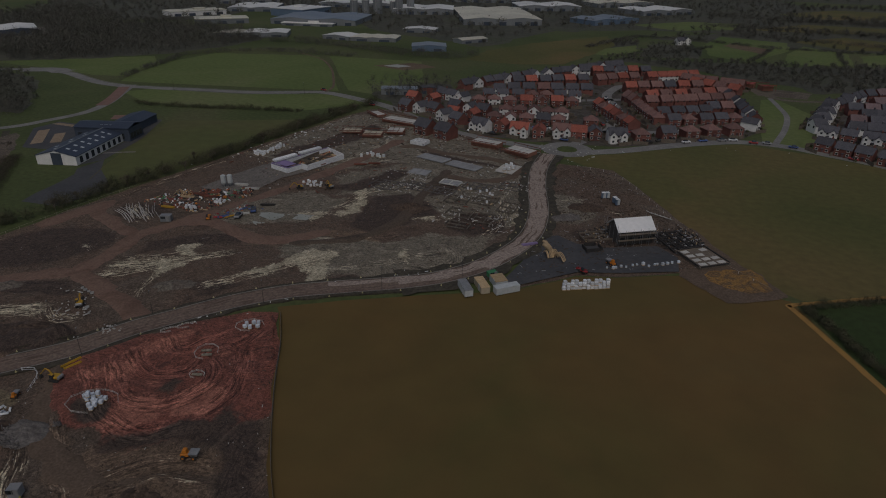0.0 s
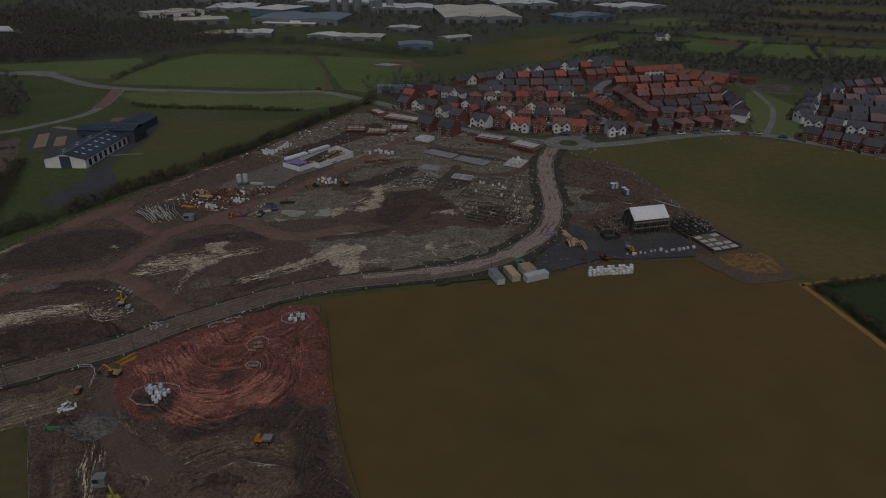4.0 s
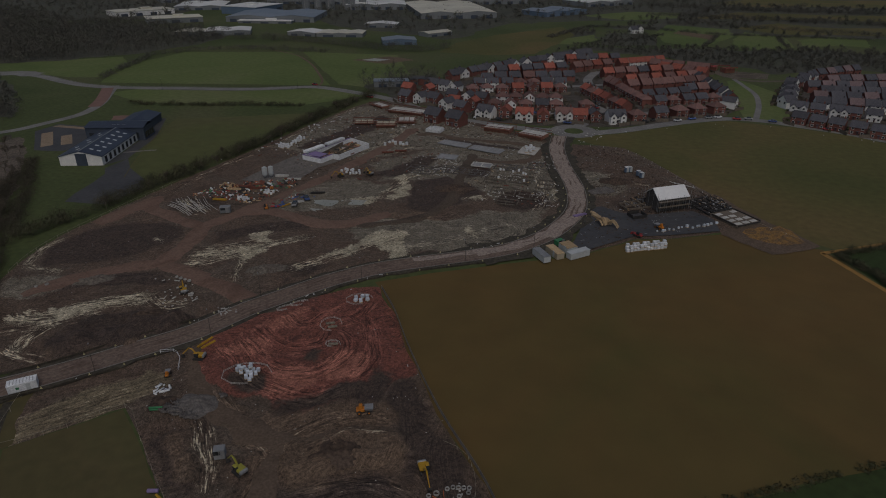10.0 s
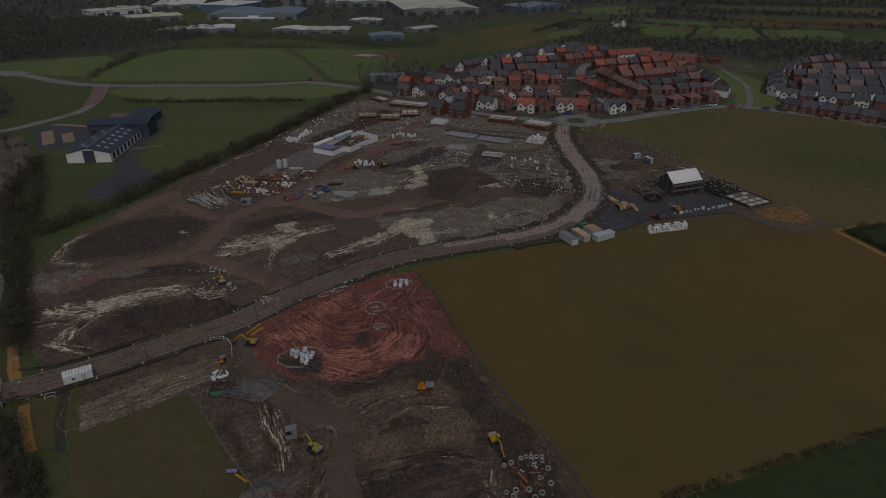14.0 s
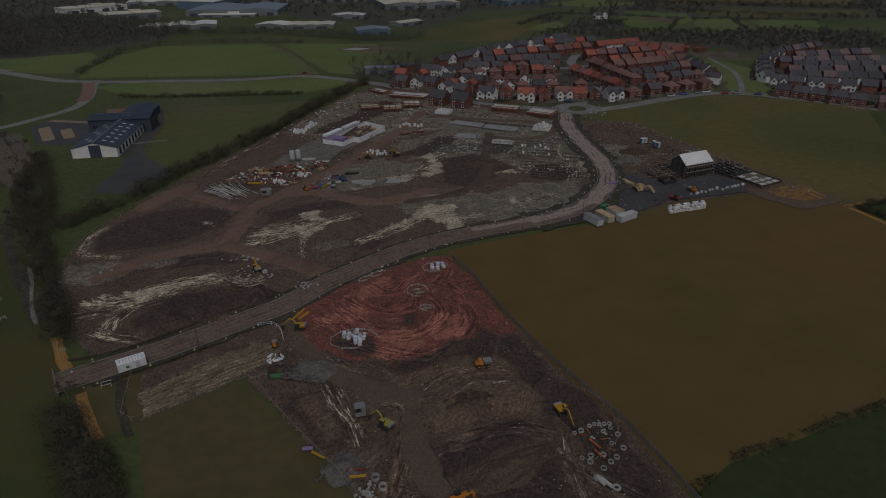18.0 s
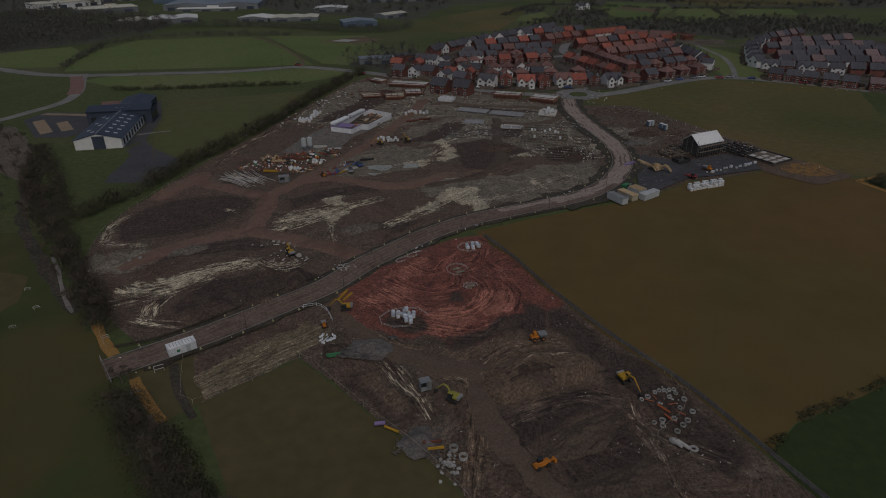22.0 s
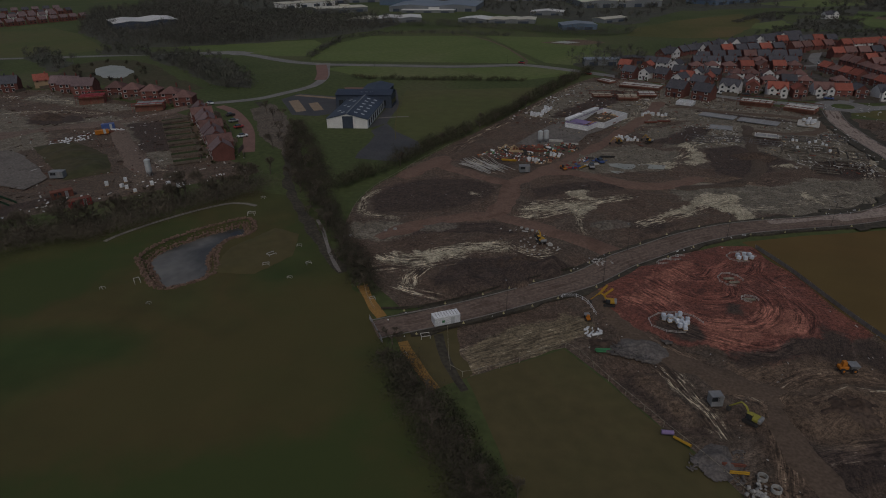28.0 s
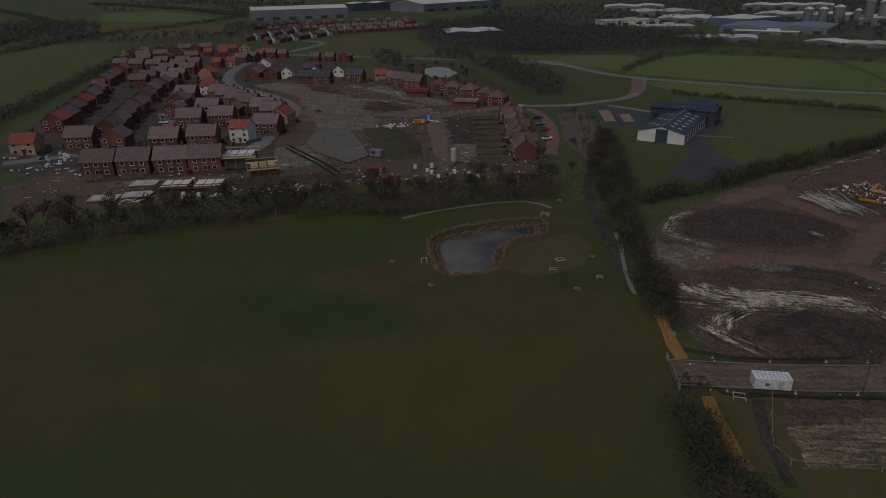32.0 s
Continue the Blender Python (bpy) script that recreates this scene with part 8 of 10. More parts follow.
packs(-25.4, 106.6, 8, (1.5, 0.9), 0.85, "b", "blue-grey wrapped pack of blocks on red marl", 1, 0.72)
packs(-22.9, 105.4, 8, (0.9, 1.8), 0.85, "b", "blue-grey wrapped pack of blocks on red marl", 2, 0.72)
packs(-24.6, 106.5, 2, (1.2, 0.8), 1.72, "b", "blue-grey wrapped pack stacked on others on red marl", 4, 0.70)
packs(-9.4, 139.6, 6, (2.0, 1.2), 0.75, "b", "pale wrapped pack of blocks in a fenced corner", 3, 0.8)
rs9 = random.Random(4)
for i in range(24):
    pack(60.6 + 1.02 * (i // 2) + rs9.uniform(-0.1, 0.1), 181.4 + 0.42 * (i // 2) + (i % 2) * 1.7 + rs9.uniform(-0.2, 0.2), 0.15, 24 + rs9.uniform(-5, 5), "w", "white wrapped pack of bricks at the field edge", rs9.randint(0, 1), 0.95)
    if i % 3:
        pack(60.6 + 1.02 * (i // 2), 181.4 + 0.42 * (i // 2) + (i % 2) * 1.7, 1.15, 24 + rs9.uniform(-5, 5), "w", "white wrapped pack stacked on another at the field edge", 0, 0.9)
packs(-80.5, 263, 14, (2.6, 2.8), 0.4, "w", "white wrapped pallet by the hedge", 7, 0.9)
packs(-77.6, 272, 14, (1.6, 6), 0.4, "w", "white wrapped pallet by the hedge", 18, 0.9)
packs(-63.4, 207.5, 8, (1.8, 1.6), 0.5, "w", "white wrapped pallet in the compound", 8, 0.75)
packs(-69.6, 199.8, 8, (2.0, 1.2), 0.5, "w", "white wrapped pallet in the compound", 9, 0.75)
packs(-41, 235, 12, (4.5, 3), 0.5, "w", "white wrapped pallet beside the plant", 10, 0.8)
packs(-32, 274, 9, (6, 4), 0.5, "w", "pale wrapped pallet between plots", 11, 1.0)
packs(27, 276, 8, (2, 3.2), 0.95, "w", "pale wrapped pack on a concrete slab", 12, 1.1)
packs(-184, 142, 9, (14, 5), 0.5, "w", "white wrapped pallet behind the tree row", 13, 1.0, 45)
packs(-228, 79, 8, (10, 6), 0.4, "w", "white wrapped pallet behind the tree row", 14, 1.0, 50)
packs(-300, 62, 10, (8, 5), 0.3, "b", "pale wrapped pallet outside new houses", 15, 1.0, 50)
for i in range(15):
    pack(71.0 + 1.42 * i + rs9.uniform(-0.6, 0.6), 197.2 + 0.68 * i + rs9.uniform(-0.8, 0.8), 0.42, 25 + rs9.uniform(-30, 30), "b", "grey wrapped pack along the yard edge", i % 2, rs9.uniform(0.45, 0.8))
packs(24, 240, 8, (8, 12), 0.5, "w", "pale small block pile among footings", 17, 0.7)


# drain rings and pipes
def ring_mesh(r, h, wall=0.14, n=18):
    bm = bmesh.new()
    loops = [[bm.verts.new((q * math.cos(2 * math.pi * i / n), q * math.sin(2 * math.pi * i / n), z)) for i in range(n)] for q, z in ((r, 0), (r, h), (r - wall, h), (r - wall, 0))]
    for a, b in zip(loops, loops[1:] + loops[:1]):
        for i in range(n):
            bm.faces.new((a[i], a[(i + 1) % n], b[(i + 1) % n], b[i]))
    bmesh.ops.recalc_face_normals(bm, faces=bm.faces)
    return mesh_named("drain_ring", bm, M["ringstone"])


RINGS = [ring_mesh(0.40, 0.28, 0.10), ring_mesh(0.50, 0.34, 0.11), ring_mesh(0.70, 0.6, 0.12), ring_mesh(0.72, 0.2, 0.38)]
for i, (x, y) in enumerate([(20.8, 81.3), (23.3, 83.1), (24.2, 83.2), (25.1, 83.3), (26.0, 83.4), (21.7, 75.4), (21.4, 74.1), (23.8, 75.8), (24.8, 74.3), (25.9, 75.4), (23.4, 72.8), (20.2, 74.8), (-13.1, 68.2), (-11.6, 66.4), (27.4, 77.6), (22.4, 82.6), (26.0, 82.4), (24.6, 81.4), (27.0, 80.8), (19.6, 80.6), (25.6, 78.6)]):
    ob = tagged(new("drain_ring", RINGS[(1, 0, 0, 0, 0, 1, 1, 1, 1, 1, 1, 0, 2, 2, 1, 0, 0, 0, 1, 0, 0)[i]]), "grey precast concrete drain ring lying on mud", "drain ring", "concrete drain rings")
    ob.location = (x, y, 0.5)
for x, y in [(22.2, 70.6), (24.8, 68.9)]:
    ob = tagged(new("cover_slab", RINGS[3]), "round concrete cover slab with an access hole", "cover slab", "concrete cover slabs")
    ob.location = (x, y, 0.55)
for i, (x, y, r) in enumerate([(-95.5, 131.5, 0), (-93.5, 133, 0), (-103, 126, 0), (-57.5, 141.5, 0), (-59, 142, 0), (-60.5, 142.4, 0), (-62, 143, 0), (-53, 134.5, 0)]):
    ob = tagged(new("drain_ring", RINGS[i % 2]), "pale concrete drain ring on churned soil", "drain ring", "concrete drain rings")
    ob.location = (x, y, 0.45)


def pipe(x, y, z, length, r, rot, material, label, n=1, gap=None, name="pipe"):
    """One pipe, or a bundle whose pipes are its parts."""
    bm = bmesh.new()
    cyl(bm, (-length / 2, 0, r), (length / 2, 0, r), r, r, 8)
    me = mesh_named(name, bm, M[material])
    if n == 1:
        ob = tagged(new(name, me), label, "pipe", "loose pipes on site")
        ob.matrix_basis = pose(x, y, z, 0, 0, rot)
        return
    ob = thing(f"{name}_bundle", label, "pipes", "pipe bundles on site")
    ob.matrix_basis = pose(x, y, z, 0, 0, rot)
    g = gap or 2.05 * r
    k = 0
    for lay in range(4):
        for i in range(max(n // 3, 2) - lay):
            if k < n:
                share(name, me, ob, pose(random.uniform(-0.2, 0.2), (i + lay * 0.5) * g, lay * r * 1.7))
                k += 1


pipe(-38.6, 115.4, 0.5, 4.4, 0.13, 72, "yellow", "bundle of long yellow plastic pipes by the road", 8)
pipe(-37.4, 114.6, 0.5, 3.6, 0.13, 64, "yellow", "bundle of yellow plastic pipes by the road", 5)
pipe(22.6, 78.4, 0.55, 2.6, 0.09, -52, "drainpipe", "stack of orange plastic drain pipes", 7)
for i, (x, y, r) in enumerate([(20.9, 80.4, -20), (24.6, 79.6, 15), (22.0, 81.4, -75), (23.6, 75.6, -60), (25.4, 77.2, -35)]):
    pipe(x, y, 0.55, 1.5, 0.07, r, "drainpipe", "loose orange-red drain pipe on mud")
pipe(22.9, 76.2, 0.55, 1.8, 0.07, -60, "drainpipe", "few loose orange drain pipes", 4)
pipe(23.4, 69.6, 0.55, 2.2, 0.3, -50, "concrete", "short grey concrete pipe on mud")
pipe(22.5, 69.9, 0.55, 1.8, 0.3, -58, "concrete", "short grey concrete pipe on mud")
pipe(-54.6, 196.2, 0.5, 3.6, 0.12, 55, "bluepaint", "bundle of blue and dark plastic pipes", 9)
pipe(-52.6, 197.2, 0.5, 3.6, 0.12, 60, "yellow", "bundle of yellow plastic pipes", 5)
pipe(-56.0, 195.0, 0.5, 3.0, 0.15, 10, "redpaint", "bundle of red ducting", 6)
pipe(-16.5, 69.5, 0.5, 3.0, 0.14, 10, "rust", "rusty-red timbers lying on mud", 5, name="beam")
pipe(-16.0, 68.2, 0.5, 2.6, 0.12, 10, "yellow", "short yellow pipes on mud", 3)
pipe(-25.5, 73.6, 0.5, 1.8, 0.35, 10, "violet", "violet plastic tank lying by the fence", name="tank")
pipe(-23.4, 72.4, 0.5, 2.8, 0.22, -28, "yellow", "yellow plastic pipe by the fence")
pipe(-36.7, 92.3, 0.5, 2.6, 0.2, 15, "greenpaint", "bright green pipes in a dug hollow", 3)


for i in range(5):
    pipe(83 + 1.5 * i, 245 - 0.9 * i, 0.5, 3.2, 0.12, -50 + 3 * i, "concrete", "long pale board lying on bare dirt", name="board")


def truss_stack(x, y, rot, n, label):
    ob = thing("roof_truss_stack", label, "roof trusses", "timber stacks on site")
    ob.matrix_basis = pose(x, y, 0.5, 0, 0, rot) @ Matrix.Scale(0.75, 4)
    bm = bmesh.new()
    for a, b in (((-3, 0, 0.1), (0, 0, 2.7)), ((0, 0, 2.7), (3, 0, 0.1)), ((-3, 0, 0.1), (3, 0, 0.1)), ((-1, 0, 0.1), (-0.8, 0, 1.9)), ((1, 0, 0.1), (0.8, 0, 1.9))):
        cyl(bm, a, b, 0.1, 0.1, 4)
    me = mesh_named("truss", bm, M["timber"])
    for i in range(n):
        share("truss", me, ob, pose(0, i * 0.28, 0, random.uniform(-4, 4), 0, random.uniform(-3, 3)))


truss_stack(-81.4, 209.2, 20, 7, "stack of pale timber roof trusses standing up")
truss_stack(-78.4, 209.6, 50, 4, "stack of pale timber roof trusses")


def timber_bundle(x, y, rot, n, label):
    """Long thin boards slung in a heap, bowed under their own weight."""
    ob = thing("timber_bundle", label, "timber", "timber stacks on site")
    ob.matrix_basis = pose(x, y, 0.45, 0, 0, rot)
    for i in range(n):
        bm = bmesh.new()
        top, lean = random.uniform(1.2, 2.3), random.uniform(-0.8, 0.8)
        pts = [(-2.1 + 4.2 * k / 6, (i - n / 2) * 0.38 + lean * (k / 6 - 0.5), 0.08 + top * math.sin(math.pi * (0.12 + 0.8 * k / 6)) ** 1.3) for k in range(7)]
        for a, b in zip(pts, pts[1:]):
            cyl(bm, a, b, 0.16, 0.16, 4)
        part("board", bm, M["timber"], ob)


timber_bundle(54.6, 200.6, -62, 9, "heap of long pale bowed timber boards")
timber_bundle(57.4, 198.6, -30, 4, "small heap of pale timber boards on tarmac")


def timber_stack(x, y, rot, n, label, length=4.2, material="timber", z=0.5):
    ob = thing("timber_stack", label, "timber stack", "timber stacks on site")
    ob.matrix_basis = pose(x, y, z, 0, 0, rot)
    bm = bmesh.new()
    box(bm, 0, 0, 0, length, 0.28, 0.16)
    me = mesh_named("plank", bm, M[material])
    for i in range(n):
        share("plank", me, ob, pose(random.uniform(-0.15, 0.15), (i % 4) * 0.33, (i // 4) * 0.18, 0, 0, random.uniform(-2, 2)))


rs9 = random.Random(21)
for x, y, r, n, m, lab in [(-74.5, 211, 5, 16, "rust", "long stack of rusty-red steel beams"), (-69.5, 210.5, 5, 14, "rust", "stack of reddish steel beams"), (-77.8, 197.6, 0, 10, "yellow", "bundle of yellow plastic pipes on dirt"),
                           (-77.5, 208, 12, 8, "timber", "stack of ochre timber boards"), (-66, 225, 12, 14, "concrete", "pale stack of concrete lintels"), (-60, 222.5, 10, 10, "concrete", "pale stack of concrete lintels"),
                           (54, 203, -55, 12, "timber", "leaning stack of bright timber"), (52.5, 205, -55, 12, "timber", "leaning stack of bright timber"), (-50, 200, 35, 8, "concrete", "pale boards beside the haul road"),
                           (47.5, 206, 40, 9, "violet", "violet insulation boards by the kerb"), (52, 207.5, -55, 10, "timber", "leaning stack of bright timber"), (-33, 262, 20, 12, "rust", "red brick and steel stack"),
                           (-28, 265, 10, 12, "rust", "red brick and steel stack"), (-46, 210, 20, 9, "dark", "dark steel shutters stacked on dirt")]:
    timber_stack(x, y, r + rs9.uniform(-5, 5), n, lab, 5.0, m)


def silo(x, y, h=5.0, label="pale blue-grey mortar silo"):
    ob = thing("mortar_silo", label, "silo", "mortar silos")
    ob.matrix_basis = pose(x, y, 0.45)
    bm = bmesh.new()
    cyl(bm, (0, 0, 1.6), (0, 0, h), 0.95, 0.95, 16)
    cyl(bm, (0, 0, 0.6), (0, 0, 1.6), 0.3, 0.95, 16, False)
    cyl(bm, (0, 0, h), (0, 0, h + 0.35), 0.95, 0.35, 16)
    part("drum", bm, M["cabin"], ob)
    bm = bmesh.new()
    cyl(bm, (0, 0, 0), (0, 0, 2.0), 0.08, 0.08, 6)
    me = mesh_named("leg", bm, M["steel"])
    for i in range(4):
        share("leg", me, ob, pose(0.8 * math.cos(i * 1.57 + 0.78), 0.8 * math.sin(i * 1.57 + 0.78), 0))


silo(-71.4, 222.0, 4.4)
silo(-69.4, 223.2, 4.4)
silo(-187.5, 151.0, 5.5, "white mortar silo on the estate site")


# fencing
def fence(pts, label, height=1.1, gap=3.0, z=0.4, post="timber", rail="timber", rails=2, name="fence", mesh_panel=False, group="site fences"):
    c = spline(pts, gap)
    ob = thing(name, label, "fence", group)
    ob.matrix_basis = pose(c[0].x, c[0].y, z)
    bm = bmesh.new()
    box(bm, 0, 0, 0, 0.08, 0.08, height)
    pm = mesh_named("post", bm, M[post])
    for p, q in zip(c, c[1:]):
        d = q - p
        ang = math.degrees(math.atan2(d.y, d.x))
        share("post", pm, ob, pose(p.x - c[0].x, p.y - c[0].y, 0, 0, 0, ang))
        key = ("rail", round(d.length, 1), rail, height, rails, mesh_panel)
        if key not in _flat:
            bm = bmesh.new()
            L = d.length
            if mesh_panel:
                box(bm, L / 2, 0, 0.08, L - 0.12, 0.03, height - 0.15)
            else:
                box(bm, L / 2, 0, 0, L, 0.04, 0.06)
            _flat[key] = mesh_named("panel" if mesh_panel else "rail", bm, M[rail])
        if mesh_panel:
            share("panel", _flat[key], ob, pose(p.x - c[0].x, p.y - c[0].y, 0, 0, 0, ang))
        else:
            for k in range(rails):
                share("rail", _flat[key], ob, pose(p.x - c[0].x, p.y - c[0].y, height * (k + 1) / rails - 0.12, 0, 0, ang))
    return ob


fence([(-5.8, 147.3), (0.4, 136.5), (7.8, 120.6), (18, 101.6), (29, 84.6), (37.2, 67.1), (45, 50)], "low grey-brown boarded fence along the brown field", 1.15, 3.5, 0.05, "clay_dim", "gravel", mesh_panel=True)
fence([(-65.9, 91.7), (-61.6, 79.9), (-59, 78.6), (-50.5, 85.3), (-43.3, 92.4), (-35, 84.6), (-26, 75.6), (-18, 67.8), (-11.4, 59.5), (-4, 46)], "thin pale wire fence round the paddock", 1.2, 3.5, 0.05, "clay_dim", "clay_dim", 1)
OVAL = "ring of low pale site barriers round block packs"
for cx, cy, a, b, r in [(-24.2, 105.8, 5.2, 3.6, 15), (-9.6, 139.6, 3.4, 2.6, 20), (-12.9, 127.2, 2.6, 2.9, 10), (-9.8, 119.4, 1.7, 1.3, 0), (-23.8, 135.1, 2.2, 0.9, 42), (-26.6, 132.2, 2.0, 0.9, 42)]:
    pts = [(cx + a * math.cos(t) * math.cos(radians(r)) - b * math.sin(t) * math.sin(radians(r)), cy + a * math.cos(t) * math.sin(radians(r)) + b * math.sin(t) * math.cos(radians(r))) for t in [i * 0.7 for i in range(8)]]
    fence(pts, OVAL if a > 3 else "small ring of low barriers on red marl", 0.5, 1.6, 0.75, "concrete", "concrete", 2, "barrier_ring", group="barrier rings")
fence([(-46.5, 110), (-43.8, 110.8), (-41.2, 108.8), (-39, 104.4)], "curved line of pale road barriers", 0.9, 1.5, 0.45, "wrap", "wrap", 2, "road_barrier")
fence([(-81, 94.8), (-74, 97.6), (-66, 104.2), (-57, 113.5), (-46, 124)], "dark kerbside mesh fence along the road", 0.7, 3.0, 0.35, "dark", "verge", mesh_panel=True)
fence([(-70, 88.6), (-62, 94.6), (-52, 103.5)], "dark kerbside mesh fence along the road", 0.6, 3.0, 0.35, "dark", "verge", mesh_panel=True)
fence([(20, 72), (27, 80), (25, 90), (20, 93)], "loose line of pale site barriers on mud", 0.9, 2.0, 0.45, "clay_dim", "clay_dim", 1)
fence([(-108.5, 137), (-111, 147), (-111.6, 160), (-109, 177), (-106.5, 193), (-102, 213)], "thin pale wire site fence", 1.2, 4.0, 0.05, "clay_dim", "clay_dim", 1)
fence([(54, 289), (70, 283), (83, 258), (92, 236), (101, 214), (114, 198)], "thin pale post fence by the crop field", 1.0, 5.0, 0.1, "wrap", "clay_dim", 1)
fence([(-89.5, 104.6), (-85.8, 98.5), (-82.2, 94.2)], "timber rail fence beside the ochre path", 1.1, 2.0, 0.03, "timber", "timber", 2)
fence([(-252, 128.5), (-238, 126), (-224, 123.4), (-208, 119.4)], "green plastic-mesh fence on the estate site", 0.9, 3.0, 0.4, "dark", "meshgreen", mesh_panel=True)
fence([(-251, 126), (-238, 123.5), (-224, 121), (-208, 117)], "green plastic-mesh fence on the estate site", 0.9, 3.0, 0.4, "dark", "meshgreen", mesh_panel=True)

for i, (x, y, r) in enumerate([(-13.2, 127.6, 20), (-12.2, 126.2, 24), (-9.8, 119.4, 10)]):
    bm = bmesh.new()
    box(bm, 0, 0, 0, 2.2, 0.7, 0.3, bevel=0.04)
    ob = link("concrete_lintel", bm, M["clay_dim"])
    ob.matrix_basis = pose(x, y, 0.75, 0, 0, r)
    tagged(ob, "pale concrete lintel lying on red marl", "lintel", "lintels on red marl")

# small markers along both kerbs
bm = bmesh.new()
box(bm, 0, 0, 0, 0.4, 0.4, 0.06)
cyl(bm, (0, 0, 0.06), (0, 0, 0.5), 0.15, 0.05, 8)
CONE = mesh_named("traffic_cone", bm, M["cone"])
for off in (4.3, -4.3):
    for k, q in enumerate(spline(shifted(ROAD, off), 7.5)[1:26]):
        ob = tagged(new("traffic_cone", CONE), "pale yellow kerbside marker cone", "cone", "kerbside cones")
        ob.matrix_basis = pose(q.x + random.uniform(-0.4, 0.4), q.y + random.uniform(-0.4, 0.4), 0.46, 0, 0, random.uniform(0, 90))

# parapets of the small bridge
for a, b in (((-82.2, 91.4), (-76.4, 84.3)),):
    m = (Vector(a) + Vector(b)) / 2
    d = Vector(b) - Vector(a)
    bm = bmesh.new()
    box(bm, 0, 0, 0, d.length, 0.18, 0.5, bevel=0.03)
    box(bm, 0, 0, 0.9, d.length, 0.08, 0.08)
    for i in range(6):
        box(bm, (i - 2.5) * d.length / 5.2, 0, 0.4, 0.08, 0.08, 0.55)
    ob = link("bridge_parapet", bm, M["slab"])
    ob.matrix_basis = pose(m.x, m.y, 0.0, 0, 0, math.degrees(math.atan2(d.y, d.x)))
    tagged(ob, "low grey concrete parapet of a small bridge", "parapet", "bridge parapets")


def lamp_post(x, y, label="slim dark grey street lamp beside the road", h=6.5, rot=0, z=0.35):
    ob = thing("street_lamp", label, "street lamp", "street lamps")
    ob.matrix_basis = pose(x, y, z, 0, 0, rot)
    bm = bmesh.new()
    cyl(bm, (0, 0, 0), (0, 0, h), 0.06, 0.035, 8)
    part("pole", bm, M["dark"], ob)
    bm = bmesh.new()
    cyl(bm, (0, 0, h - 0.05), (0.8, 0, h + 0.1), 0.05, 0.04, 6)
    part("arm", bm, M["dark"], ob)
    bm = bmesh.new()
    box(bm, 0.9, 0, h + 0.03, 0.5, 0.2, 0.12, bevel=0.03)
    part("lamp_head", bm, M["clad"], ob, "grey lantern head")


for x, y in [(-56.5, 101.5), (-39, 118.5), (-12, 150), (14, 166), (33, 178), (-35, 137), (48, 240), (-200, 362), (-120, 380)]:
    lamp_post(x, y, rot=120)

# frames and litter near the pond and the path
for x, y, r, s in [(-136.5, 132.2, 20, 1.3), (-116.7, 110.8, 60, 1.3), (-115.2, 106, 30, 1.0), (-138.8, 90.6, -40, 1.2), (-69.2, 88.2, 30, 1.2), (-70.8, 81.5, 50, 0.8), (-84.8, 98.6, 40, 0.8), (-144, 85.8, 0, 0.7),
                   (-129.4, 83.4, 10, 0.6), (-106.5, 102, 0, 0.7), (-106, 109.6, 50, 0.8), (-113, 117.6, 20, 0.8), (-140.4, 144.4, 0, 0.8)]:
    ob = thing("pipe_headwall", "pale rail guard round a drain outlet" if s > 1 else "low pale timber marker frame in grass", "guard rail", "pond guard rails")
    ob.matrix_basis = pose(x, y, 0.0, 0, 0, r) @ Matrix.Scale(s * 0.7, 4)
    bm = bmesh.new()
    box(bm, 0, 0, 0, 0.12, 0.12, 0.9)
    pm = mesh_named("post", bm, M["concrete"])
    for a, b in ((-1, -0.7), (1, -0.7), (-1, 0.7), (1, 0.7)):
        share("post", pm, ob, pose(a, b, 0))
    bm = bmesh.new()
    box(bm, 0, 0, 0, 2.1, 0.12, 0.12)
    rm = mesh_named("rail", bm, M["concrete"])
    share("rail", rm, ob, pose(0, 0.7, 0.8)), share("rail", rm, ob, pose(0, -0.7, 0.8)), share("rail", rm, ob, pose(-1, 0, 0.8, 0, 0, 90) @ Matrix.Diagonal((0.7, 1, 1, 1)))


# ---- plots under construction ----
def wall_line(bm, a, b, z0, z1, t):
    a, b = Vector(a), Vector(b)
    d = b - a
    m = (a + b) / 2
    box(bm, m.x, m.y, z0, d.length + t, t, z1 - z0, math.degrees(math.atan2(d.y, d.x)))


